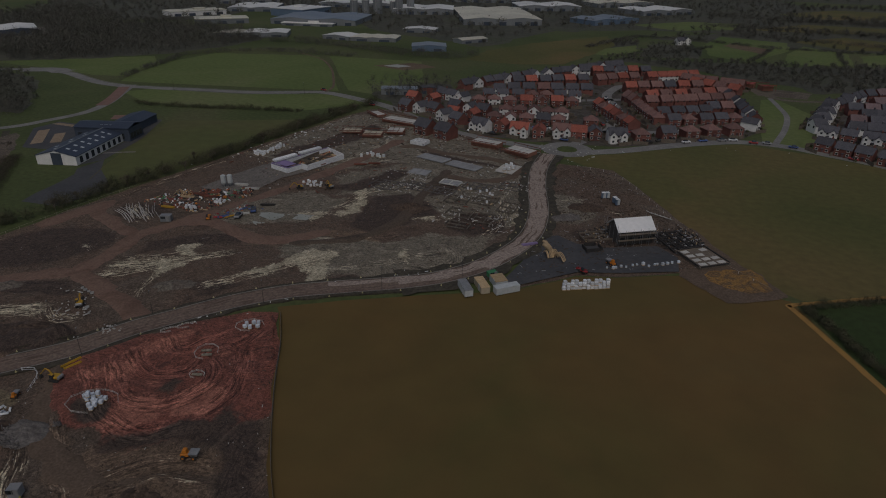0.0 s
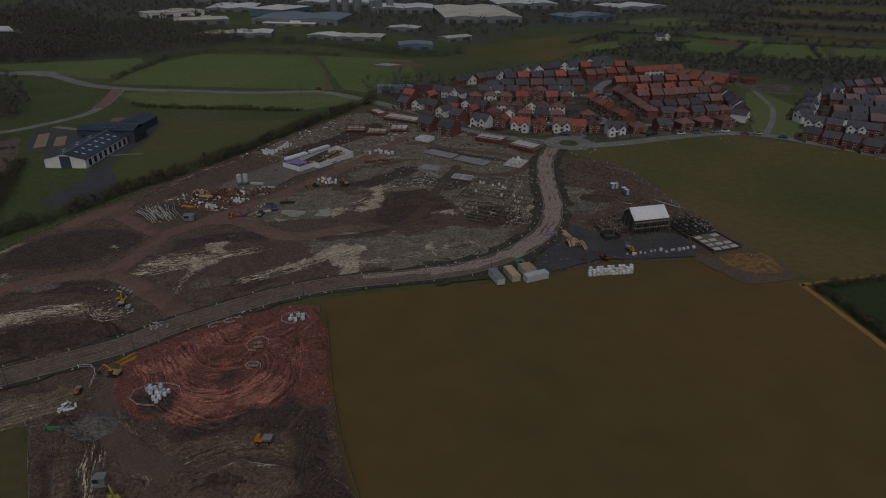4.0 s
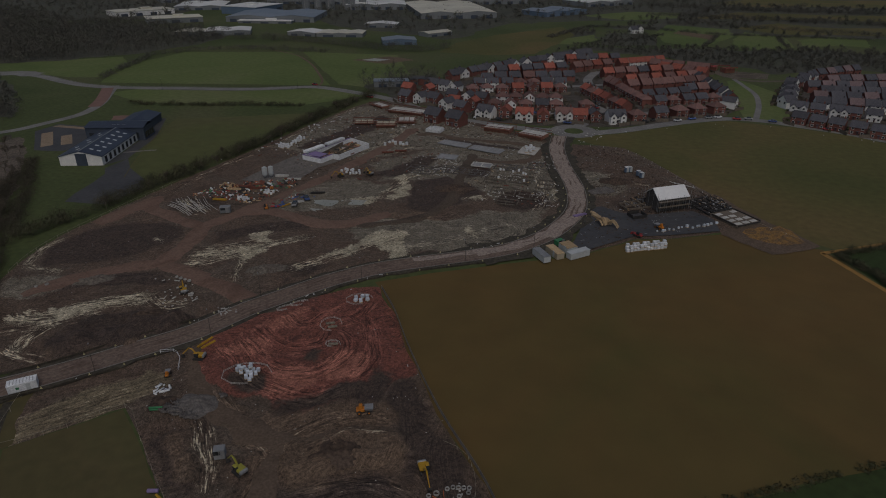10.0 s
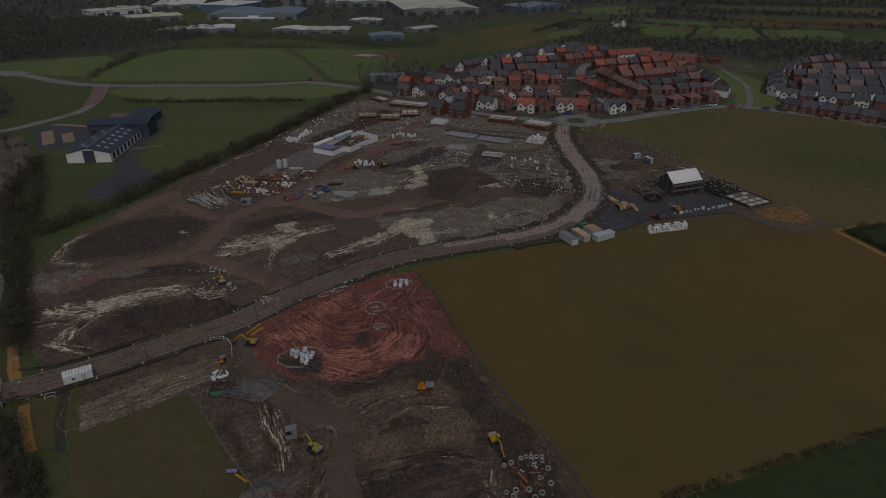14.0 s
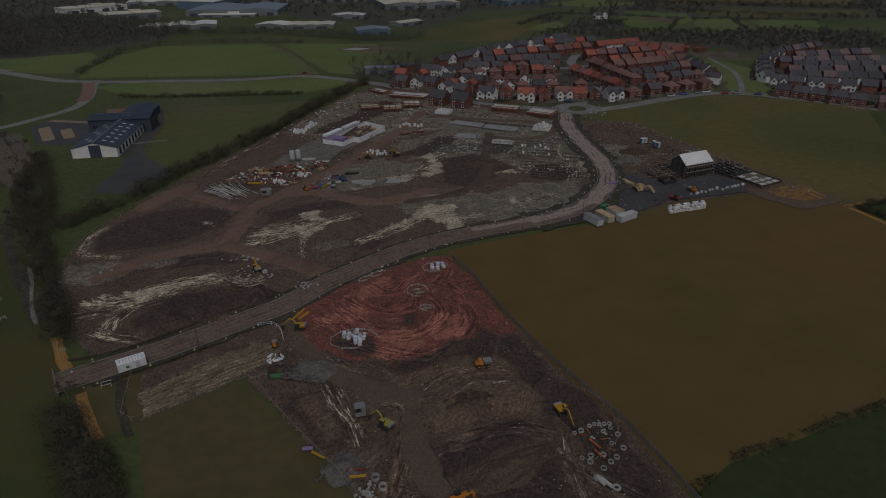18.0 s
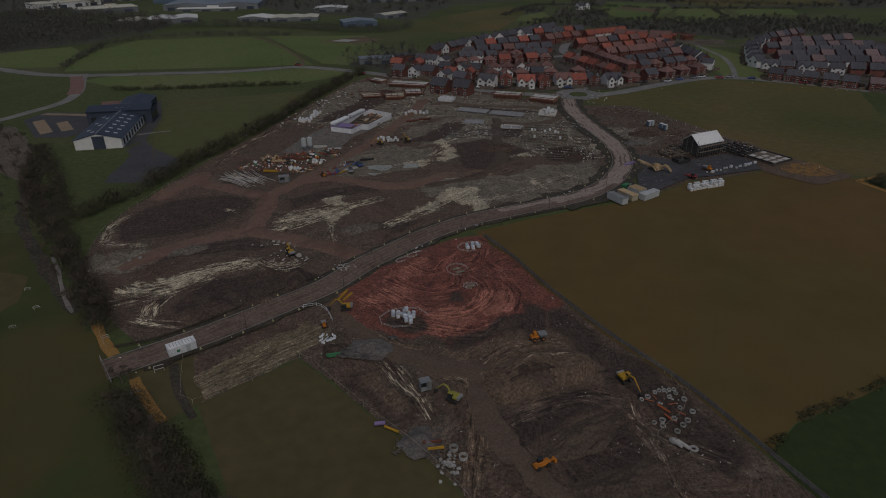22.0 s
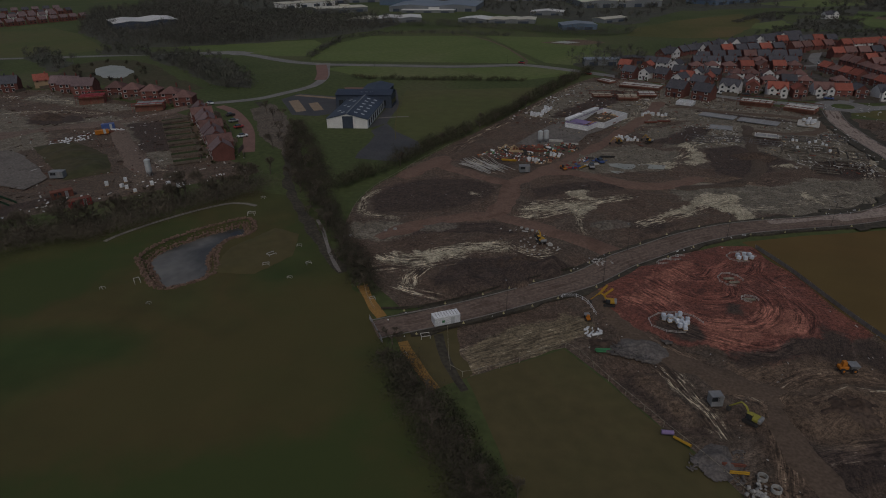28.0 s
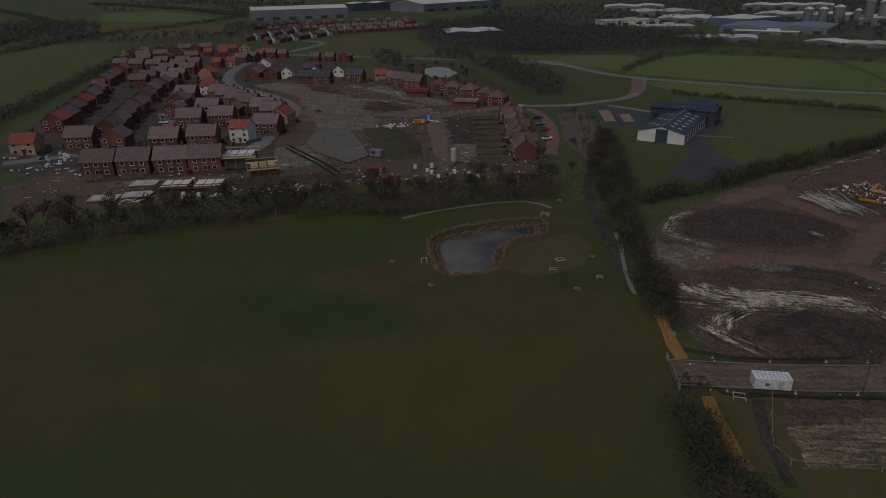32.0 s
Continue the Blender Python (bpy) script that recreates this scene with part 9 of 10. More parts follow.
def shell_building():
    ob = thing("half_built_shell", "roofless white-insulated building shell on hardstanding", "building shell")
    ob.matrix_basis = pose(-54.6, 259.5, 0.45)
    P = [(-11, -12.5), (-2, -16), (0.8, -9.4), (4, -10.5), (11.5, 8), (1, 15)]
    k = len(P)
    for i in range(k):
        bm = bmesh.new()
        wall_line(bm, P[i], P[(i + 1) % k], 0, 2.0, 0.4)
        w = part("wall_panel", bm, M["wrap"], ob, "white insulated wall panel")
        bm = bmesh.new()
        wall_line(bm, P[i], P[(i + 1) % k], 2.0, 2.2, 0.5)
        part("wall_cap", bm, M["violet" if i in (0, 1, 5) else "wrap"], w)
    bm = bmesh.new()
    prism(bm, [(x * 0.97, y * 0.97) for x, y in P], 0.05, 0.3)
    part("floor_deck", bm, M["bark"], ob, "brown timber floor deck")
    bm = bmesh.new()
    box(bm, -5.2, -11.2, 2.21, 7.0, 5.0, 0.12, -22)
    part("roof_membrane", bm, M["violet"], ob, "dull violet roof membrane")
    for x, y, w, d, m in ((3.5, 6.5, 6.0, 4.0, "newbrick"), (5.0, 10.0, 4.0, 1.6, "timber"), (2.0, 0.5, 2.4, 1.6, "timber"), (5.6, 1.5, 1.6, 3.0, "dark"), (1.2, 4.0, 1.4, 1.4, "wrap"), (6.6, -2.4, 1.8, 2.6, "newbrick")):
        bm = bmesh.new()
        box(bm, x, y, 0.3, w, d, 0.5, -22, bevel=0.05)
        part("stacked_material", bm, M[m], ob)
    for a, b in (((-6, -13.5), (-1, 10)), ((-3, -2), (6.5, -4)), ((0.8, -9), (5, 11)), ((-1, 6), (9, 3))):
        bm = bmesh.new()
        wall_line(bm, a, b, 0.3, 1.6, 0.15)
        part("partition", bm, M["bark"], ob, "brown inner partition")
    for i in range(2):
        bm = bmesh.new()
        box(bm, -8.6 + i * 5.2, -5.5 + i * 12.2, 2.21, 2.2, 11.4, 1.0, -23, bevel=0.15)
        part("roof_pack", bm, M["wrap"], ob, "white wrapped roof cassette")


shell_building()


def show_home():
    ob = thing("show_home", "scaffolded new house with a white foil roof", "house")
    ob.matrix_basis = pose(76.8, 220.6, 0.35, 0, 0, 28)
    bm = bmesh.new()
    gable_body(bm, 11.4, 7.4, 4.5, 7.2)
    # wall colour carries the shade under the eaves and scaffold
    part("wall", bm, M["shadewall"], ob, "blockwork wall coloured dark for the shade behind scaffold")
    bm = bmesh.new()
    gable_roof(bm, 12.2, 7.4, 4.5, 7.2, 0.4, 0.18)
    part("roof", bm, M["silverroof"], ob, "white foil-covered roof slope")
    bm = bmesh.new()
    cyl(bm, (0, 0, 0), (0, 0, 5.2), 0.05, 0.05, 5)
    me = mesh_named("scaffold_pole", bm, M["steel"])
    bm = bmesh.new()
    box(bm, 0, 0, 0, 2.6, 1.0, 0.1)
    dk = mesh_named("scaffold_board", bm, M["bark"])
    for sy in (-1, 1):
        for i in range(6):
            for o in (0, 1.1):
                share("scaffold_pole", me, ob, pose(-6.4 + 2.5 * i, sy * (4.4 + o), 0))
            if i < 5:
                for zz in (1.9, 3.8):
                    share("scaffold_board", dk, ob, pose(-5.2 + 2.5 * i, sy * 4.95, zz))
    for sx in (-1, 1):
        for i in range(4):
            share("scaffold_pole", me, ob, pose(sx * 6.6, -4 + 2.5 * i, 0) @ Matrix.Diagonal((1, 1, 1.3, 1)))
    for i in range(4):
        share("window", pane_data("glass", 1.4, 1.2), ob, pose(-4.5 + 3 * i, -3.73, 1.0))


show_home()


def footing(x, y, w, d, rot, nx, ny, h, label, slab="slab", wall="concrete", z=0.45, name="footing_plot", base=0.25, t=0.35):
    """A plot at floor level: a slab or strip bed with low walls on it."""
    ob = thing(name, label, "building plot", "plots at footing stage")
    ob.matrix_basis = pose(x, y, z, 0, 0, rot)
    if slab:
        bm = bmesh.new()
        box(bm, 0, 0, 0, w, d, base, bevel=0.05)
        part("slab", bm, M[slab], ob)
    else:
        base = 0.0
    for i in range(nx + 1):
        bm = bmesh.new()
        box(bm, i * w / nx - w / 2, random.uniform(-0.4, 0.4), base, t, d * random.uniform(0.75, 1.0), h)
        part("block_wall", bm, M[wall], ob)
    for i in range(ny + 1):
        bm = bmesh.new()
        box(bm, random.uniform(-0.4, 0.4), i * d / ny - d / 2, base, w * random.uniform(0.75, 1.0), t, h)
        part("block_wall", bm, M[wall], ob)
    return ob


FP = "low block walls of a house at footing stage"
footing(-6.5, 280.5, 14, 6.5, -20, 7, 1, 0.12, "long blue-grey concrete floor slab", "slab", "slab")
footing(8.5, 274.5, 15, 6.5, -20, 7, 1, 0.12, "long blue-grey concrete floor slab", "slab", "slab")
footing(-6.5, 261, 8, 6, -8, 2, 1, 0.15, "grey floor slab of a small plot", "slab", "slab")
footing(9, 252.5, 8, 5, -8, 2, 1, 0.3, "grey beam-and-block floor in a trench", "slab", "concrete")
footing(27, 276, 7.5, 11, -12, 1, 2, 0.2, "pale concrete slab stacked with packs", "concrete", "concrete")
footing(-19, 300, 7, 6, -15, 2, 2, 1.4, "pale block walls of a small plot", "slab", "wrap")
for x, y, w, d, nx, ny in [(-14, 243, 12, 9, 4, 3), (-2, 245, 9, 8, 3, 3), (8, 243, 10, 6, 4, 2), (20, 252, 11, 7, 4, 2), (32, 256, 8, 8, 3, 2)]:
    footing(x, y, w, d, -10, nx, ny, 0.25, "muddy footing trenches with pale block strips", None, "soil_grey" if x % 2 else "rubble")
for x, y, w, d in [(16, 236, 8, 7), (26, 238, 8, 8), (35, 234, 6, 9), (20, 224, 9, 7), (30, 222, 8, 8), (22, 214, 8, 5)]:
    footing(x, y, w, d, -6, 2, 2, 0.4, FP, None, "soil_grey", t=0.25)
footing(91, 222, 9, 14, 28, 4, 5, 0.6, "dark steel-framed ground floor plot", None, "dark", 0.35)
footing(67, 219, 11, 6, 28, 3, 2, 0.6, "dark brick footing walls beside the show home", None, "bark", 0.4)
footing(66, 209, 5, 4, 28, 1, 1, 1.0, "dark open store bay in the yard", "tarmac", "dark", 0.35, t=0.2)


def scaffold_plot(x, y, w, d, h, rot, label, deck="clay", pole="rust", wall="newbrick", z=0.35, board="rust", wide=0.8):
    ob = thing("scaffolded_plot", label, "building plot", "plots in scaffolding")
    ob.matrix_basis = pose(x, y, z, 0, 0, rot)
    for sx, sy, ww, dd in ((0, -1, w, 0.3), (0, 1, w, 0.3), (-1, 0, 0.3, d - 0.6), (1, 0, 0.3, d - 0.6)):
        bm = bmesh.new()
        box(bm, sx * (w / 2 - 0.15), sy * (d / 2 - 0.15), 0, ww, dd, h)
        part("wall", bm, M[wall], ob)
    k = max(2, int(w / 2.6))
    bm = bmesh.new()
    box(bm, 0, 0, 0, w / k - 0.35, d - 0.7, 0.22)
    me = mesh_named("deck_panel", bm, M[deck])
    for i in range(k):
        share("deck_panel", me, ob, pose((i + 0.5) * w / k - w / 2, 0, h - 0.05))
    bm = bmesh.new()
    cyl(bm, (0, 0, 0), (0, 0, h + 1.1), 0.07, 0.07, 5)
    pm = mesh_named("scaffold_pole", bm, M[pole])
    bm = bmesh.new()
    box(bm, 0, 0, 0, w + 2.4, 0.12, 0.25)
    lm = mesh_named("guard_rail", bm, M[pole])
    bm = bmesh.new()
    box(bm, 0, 0, 0, w + 2.4, wide, 0.1)
    bdm = mesh_named("scaffold_board", bm, M[board])
    for sy in (-1, 1):
        for i in range(k + 1):
            share("scaffold_pole", pm, ob, pose(i * (w + 2) / k - (w + 2) / 2, sy * (d / 2 + 1.1), 0))
        share("guard_rail", lm, ob, pose(0, sy * (d / 2 + 1.1), h + 0.8))
        share("scaffold_board", bdm, ob, pose(0, sy * (d / 2 + 0.6), h - 0.3))


footing(98.0, 212.4, 10.5, 12, 33, 1, 1, 0.3, "dark raised floor with pale panels laid on it", "bark", "dark", 0.3, base=0.7)
for i in range(3):
    for j in range(4):
        if (i, j) in ((1, 3), (2, 2)):
            continue
        bm = bmesh.new()
        box(bm, 0, 0, 0, 2.3, 1.5, 0.12)
        ob = link("floor_panel", bm, M["concrete"])
        ob.matrix_basis = pose(98.0, 212.4, 1.02, 0, 0, 33) @ pose(-3.2 + 3.2 * i, -4.3 + 2.8 * j, 0, 0, 0, random.uniform(-8, 8))
        tagged(ob, "pale concrete panel laid on a dark raised floor", "panel", "panels on the raised floor")
SP = "brick house shell in orange-red scaffolding"
scaffold_plot(28, 300, 12, 8, 1.7, -25, SP + " with pale decks", "concrete")
scaffold_plot(11, 307, 13, 6.5, 2.0, -15, SP, "concrete")
scaffold_plot(-40, 334, 20, 8, 1.4, -15, SP + " with pale decks", "concrete")
scaffold_plot(-36.5, 315, 8, 8, 1.3, 10, SP + " with pale decks", "concrete")
scaffold_plot(-45, 306, 9, 7, 1.4, 10, "low brick plot with pale floor panels", "clay")
scaffold_plot(-57, 309, 9, 6, 0.9, 15, "low plot with pale floor panels", "clay")
scaffold_plot(-58, 345, 9, 5, 1.0, -40, "low plot with pale floor panels", "concrete")
scaffold_plot(147, 500, 9, 7, 2.6, -20, "brick house shell wrapped in red netting", "redpaint", "rust")
scaffold_plot(157, 492, 7, 7, 2.8, 20, "brick house shell wrapped in red netting", "rust", "redpaint")
scaffold_plot(-295, 236, 11, 9, 3.5, 35, "brick house shell wrapped in red scaffolding", "redpaint", "redpaint")
scaffold_plot(-256, 231, 12, 8, 3.0, 30, "brick house shell wrapped in red scaffolding", "slab", "redpaint")
scaffold_plot(-231, 76, 8, 7, 2.4, 50, "low house shell with silver deck sheets", "silverroof", "rust", "bark")
scaffold_plot(-224, 83, 8, 7, 2.4, 50, "low house shell with silver deck sheets", "silverroof", "rust", "bark")
scaffold_plot(-243, 103, 11, 8, 4.2, 50, "house shell with pale roof sheets and timber staging", "silverroof", "timber", "bark", board="timber", wide=2.2)
scaffold_plot(-229, 104, 8, 8, 2.6, 62, "timber-framed house shell with bright boards", "timber", "timber", "newbrick", board="timber", wide=1.8)
scaffold_plot(-290, 76, 10, 6, 1.6, 50, "low house shell with pale floor", "concrete", "rust")
for x, y, r, lab in [(-22.5, 319, -25, "kge"), (-11, 314.5, -25, "kge")]:
    put_house(lab, x, y, r)


for x, y, w, d, r in [(-376, 182, 9, 6, 30), (-364, 178, 9, 6, 30), (-352, 176, 9, 6, 28), (-342, 176, 8, 6, 28), (-236, 66, 8, 5, 50), (-246, 72, 8, 5, 50), (-240, 58, 8, 5, 50)]:
    footing(x, y, w, d, r, 2, 1, 0.2, "pale concrete floor slab of a new plot", "concrete", "concrete")
cabin(-247.5, 196.0, 5, 2.3, 2.3, 45, "bluepaint", "bluepaint", "blue steel container on the estate site", "container", 0.5, glazed=False)
cabin(-244.0, 189.0, 5, 2.3, 1.6, 45, "amber", "amber", "orange steel skip on the estate site", "container", 0.5, glazed=False)
for i in range(8):
    c = Vector((-185.5, 168.5)).lerp(Vector((-230, 215.5)), i / 7)
    ob = thing("back_garden", "narrow fenced back garden behind a terrace", "garden", "terrace back gardens")
    ob.matrix_basis = pose(c.x, c.y, 0.5, 0, 0, 43)
    bm = bmesh.new()
    box(bm, 0, 0, 0, 11.0, 5.6, 0.08)
    part("lawn", bm, M["grass_rich"], ob)
    bm = bmesh.new()
    box(bm, 0, -2.9, 0, 11.0, 0.1, 1.0)
    part("fence_panel", bm, M["bark"], ob, "brown timber fence panel")
    bm = bmesh.new()
    box(bm, -5.5, 0, 0, 0.1, 5.6, 1.0)
    part("fence_panel", bm, M["bark"], ob, "brown timber fence panel")


# loose earth heaps and stones
def heap(name, x, y, r, h, material, label, seed, category="spoil heap", sq=1.0, rot=0):
    bm = bmesh.new()
    bmesh.ops.create_grid(bm, x_segments=40, y_segments=40, size=1.25)
    for v in bm.verts:
        d = math.hypot(v.co.x, v.co.y)
        a = math.atan2(v.co.y, v.co.x)
        d *= 1.15 + 0.45 * noise.noise(Vector((1.6 * math.cos(a), 1.6 * math.sin(a), seed * 3.7)))
        k = max(0.0, 1 - d) ** 0.9
        n = noise.fractal(Vector((v.co.x * 2.5 + seed, v.co.y * 2.5, seed)), 0.8, 2.0, 5)
        v.co.z = (k * h * (1 + 0.5 * n) + (0.12 * n * r * 0.3 if k > 0 else 0)) if d < 1.05 else -0.3
        v.co.x *= r
        v.co.y *= r * sq
    bmesh.ops.delete(bm, geom=[v for v in bm.verts if v.co.z < -0.25], context="VERTS")
    ob = link(name, bm, M[material], True)
    ob.matrix_basis = pose(x, y, 0.32, 0, 0, rot)
    return tagged(ob, label, category, "spoil heaps")


heap("rubble_mound", -29.5, 95.2, 5.5, 1.5, "rubble", "grey heap of crushed rubble", 1, sq=0.7, rot=20)
heap("rubble_mound", -19, 69.6, 3.6, 1.0, "rubble", "smooth grey heap of stone dust", 2)
heap("spoil_mound", 2, 88, 8, 1.8, "soil_dark", "dark brown spoil heap", 3, sq=0.6, rot=15)
heap("spoil_mound", -36.5, 94.5, 3.5, 0.8, "soil_dark", "dark rim of a dug hollow", 4)
heap("spoil_mound", 62, 243, 7, 1.6, "soil_dark", "dark spoil heap near the show home", 5, sq=0.7)
heap("spoil_mound", 56, 232, 6, 1.2, "rubble", "grey stony spoil heap", 6, sq=0.6, rot=30)
heap("spoil_mound", -83, 138, 6, 0.9, "soil_grey", "low grey spoil bank", 7, sq=0.5, rot=30)
heap("spoil_mound", -58, 122, 9, 1.6, "soil_dark", "dark spoil bank above the road", 8, sq=0.45, rot=20)
heap("spoil_mound", -40, 152, 7, 1.0, "soil_grey", "low grey spoil bank", 9, sq=0.5, rot=25)
heap("spoil_mound", 2, 224, 8, 1.6, "soil_dark", "dark brown spoil heap amid plots", 10, sq=0.6)
heap("spoil_mound", -290, 205, 10, 2.2, "soil_dark", "dark green-brown spoil heap on the estate site", 11, sq=0.6)
heap("spoil_mound", 12, 60, 9, 1.4, "earth_heap", "broad brown spoil bank", 12, sq=0.6, rot=30)
heap("spoil_mound", 8, 72, 10, 1.2, "earth_heap", "dark graded spoil bank", 13, sq=0.35, rot=35)

st_rs = random.Random(33)


def boulder(x, y, z, s, label, group):
    bm = bmesh.new()
    bmesh.ops.create_icosphere(bm, subdivisions=1, radius=0.5)
    for v in bm.verts:
        v.co *= st_rs.uniform(0.7, 1.2)
    ob = link("boulder", bm, M["ringstone"])
    ob.matrix_basis = pose(x, y, z, 0, 0, st_rs.uniform(0, 360)) @ Matrix.Diagonal((s * 1.3, s, s * 0.8, 1))
    tagged(ob, label, "boulder", group)


for i in range(42):
    boulder(-13.6 + st_rs.gauss(0, 0.9), 64.6 + st_rs.gauss(0, 1.2), 0.6 + st_rs.uniform(0, 0.5), st_rs.uniform(0.3, 0.7), "pale grey broken stone in a loose pile", "stone pile by the paddock")
for i in range(26):
    boulder(-40.6 + st_rs.gauss(0, 1.2), 128.6 + st_rs.gauss(0, 0.9), 0.5, st_rs.uniform(0.3, 0.65), "pale grey broken stone at a road junction", "stone pile at the junction")
for i in range(16):
    boulder(24.5 + st_rs.gauss(0, 1.5), 80.5 + st_rs.gauss(0, 1.6), 0.5, st_rs.uniform(0.22, 0.5), "pale block among drain rings", "blocks among drain rings")


def debris(name, poly, n, material, label, seed, smin=0.15, smax=0.6, z=0.45, flat=0.5):
    """Loose small scraps: blocks, clods and offcuts that nobody could count."""
    rs = np.random.RandomState(seed)
    a = np.array(poly)
    q = rs.uniform(a.min(0), a.max(0), (n * 4, 2))
    # scraps gather in drifts
    keep = np.array([noise.noise(Vector((x * 0.07, y * 0.07, seed))) + rs.uniform(-0.35, 0.35) > 0.0 for x, y in q])
    ins, _ = within(poly, q)
    off = np.ones(len(q), bool)
    for line in HAULS:
        P = np.array([tuple(p) for p in spline(line, 4.0)])
        off &= np.array([np.hypot(*(P - v).T).min() > 3.6 for v in q])
    q = q[ins & keep & off][:n]
    k = len(q)
    c = np.array([(-1, -1, 0), (1, -1, 0), (1, 1, 0), (-1, 1, 0), (-1, -1, 1), (1, -1, 1), (1, 1, 1), (-1, 1, 1)], float)
    s = rs.uniform(smin, smax, (k, 1, 3)) * [0.8, 0.5, flat]
    s[:, :, 0] *= rs.choice([1, 1, 1, 3.0], (k, 1))
    V = c[None] * s
    t = rs.uniform(0, math.pi, k)
    co, si = np.cos(t)[:, None], np.sin(t)[:, None]
    V = np.stack([V[:, :, 0] * co - V[:, :, 1] * si + q[:, :1], V[:, :, 0] * si + V[:, :, 1] * co + q[:, 1:], V[:, :, 2] + z], 2).reshape(-1, 3)
    F0 = np.array([(4, 5, 6, 7), (0, 1, 5, 4), (1, 2, 6, 5), (2, 3, 7, 6), (3, 0, 4, 7)])
    F = (np.arange(k)[:, None, None] * 8 + F0[None]).reshape(-1, 4)
    return stuff(name, V, F, M[material], label, "debris")


NORTH = [(-108, 137), (-110, 160), (-106, 190), (-90, 260), (-68, 350), (-50, 355), (20, 300), (34, 290), (38, 240), (38, 212), (20, 182), (-10, 166), (-36, 140), (-60, 110), (-76, 98), (-100, 124)]
PLOTS = [(-66, 345), (-50, 352), (30, 300), (36, 266), (38, 225), (30, 208), (10, 225), (-25, 235), (-50, 215), (-90, 262)]
SOUTH = [(-40, 112), (-6, 146), (8, 118), (28, 84), (40, 55), (10, 40), (-10, 60), (-40, 94)]
NWEST = [(-280, 45), (-239, 93), (-240, 140), (-290, 190), (-390, 216), (-392, 238), (-336, 254), (-225, 222), (-175, 187), (-158, 166), (-215, 86), (-240, 36)]
SHOWR = [(60, 220), (68.5, 228.5), (84, 230), (97, 235), (100, 221), (91, 213), (85, 219.5), (83, 230), (70, 224), (71, 213.5), (61, 213.5)]
EASTD = [(48, 285), (68, 285), (98, 226), (100, 206), (64, 193), (46, 180), (49, 210), (46, 260)]
debris("estate_bay_clutter", [(-256, 172), (-246, 200), (-240, 196), (-246, 170)], 70, "wrap", "white sacks and scraps by the estate street", 41, 0.2, 0.6, 0.5, 0.8)
debris("estate_bay_bricks", [(-256, 172), (-246, 200), (-240, 196), (-246, 170)], 60, "rust", "brick scraps by the estate street", 42, 0.2, 0.6, 0.5, 0.8)
debris("scattered_rubble", NORTH, 260, "gravel", "pale scraps and rubble strewn on site mud", 1, 0.08, 0.28)
debris("scattered_clods", NORTH, 1500, "soil_dark", "dark clods of turned earth", 2, 0.08, 0.26, 0.3)
debris("scattered_pale_clods", NORTH, 1500, "soil_grey", "grey clods of turned earth", 3, 0.08, 0.28, 0.3)
debris("plot_clutter", PLOTS, 150, "concrete", "pale block piles and pallets strewn between plots", 4, 0.15, 0.5, 0.5)
debris("plot_timber", PLOTS, 70, "timber", "timber offcuts strewn between plots", 5, 0.12, 0.45, 0.5)
debris("plot_bricks", PLOTS, 160, "rust", "red brick scraps strewn between plots", 6, 0.15, 0.5, 0.5)
debris("plot_dark", PLOTS, 900, "soil_dark", "dark clods and clutter between plots", 7, 0.12, 0.4, 0.4)
debris("footing_strips", [(12, 206), (40, 212), (40, 262), (14, 262)], 200, "concrete", "pale block strips and piles along footing trenches", 71, 0.12, 0.42, 0.5, 0.5)
debris("footing_strips_west", [(-22, 236), (14, 238), (14, 262), (-20, 262)], 140, "concrete", "pale block strips and piles along footing trenches", 72, 0.12, 0.42, 0.5, 0.5)
debris("verge_scraps_east", [(44, 300), (60, 316), (110, 342), (150, 346), (190, 322), (188, 314), (150, 338), (112, 334), (64, 306), (48, 290)], 60, "wrap", "pale scraps and kerb stones beside the estate road", 73, 0.12, 0.35, 0.12, 0.5)
debris("roundabout_scraps", [(30, 300), (36, 322), (62, 326), (64, 306), (50, 296)], 40, "concrete", "pale kerb stones and dust round the roundabout", 74, 0.12, 0.45, 0.13, 0.4)
debris("junction_sacks", [(-41, 96.5), (-40.5, 100), (-37.4, 99.6), (-37, 96.2)], 26, "wrap", "white sacks and scraps beside a green skip", 81, 0.2, 0.55, 0.45, 0.7)
debris("south_clods", SOUTH, 1600, "soil_dark", "dark clods on clay", 8, 0.06, 0.2, 0.35)
debris("south_pale", SOUTH, 160, "concrete", "pale stones strewn on clay", 9, 0.06, 0.18, 0.5)
debris("estate_clutter", NWEST, 380, "concrete", "pale building clutter on the estate site", 10, 0.15, 0.5, 0.4)
debris("estate_clutter_red", NWEST, 380, "rust", "reddish building clutter on the estate site", 11, 0.12, 0.42, 0.4)
debris("estate_clutter_dark", NWEST, 350, "soil_dark", "dark clods on the estate site", 12, 0.2, 0.7, 0.35)
debris("show_home_clutter", EASTD, 160, "slab", "grey scraps round the show home", 13, 0.1, 0.3, 0.35)
debris("show_home_rubble", SHOWR, 420, "dark", "dark steel and timber clutter round the show home", 51, 0.15, 0.5, 0.35, 0.8)
debris("show_home_timber", SHOWR, 130, "timber", "timber offcuts round the show home", 52, 0.12, 0.4, 0.45, 0.4)
debris("show_home_pale", SHOWR, 120, "slab", "grey blocks and boards round the show home", 53, 0.15, 0.45, 0.45, 0.5)
debris("show_home_clods", EASTD, 900, "soil_dark", "dark clods round the show home", 14, 0.12, 0.45, 0.3)
debris("compound_clutter", [(-90, 200), (-84, 214), (-60, 224), (-50, 205), (-60, 196)], 70, "rust", "red and brown store clutter", 15, 0.3, 0.9, 0.45, 1.0)
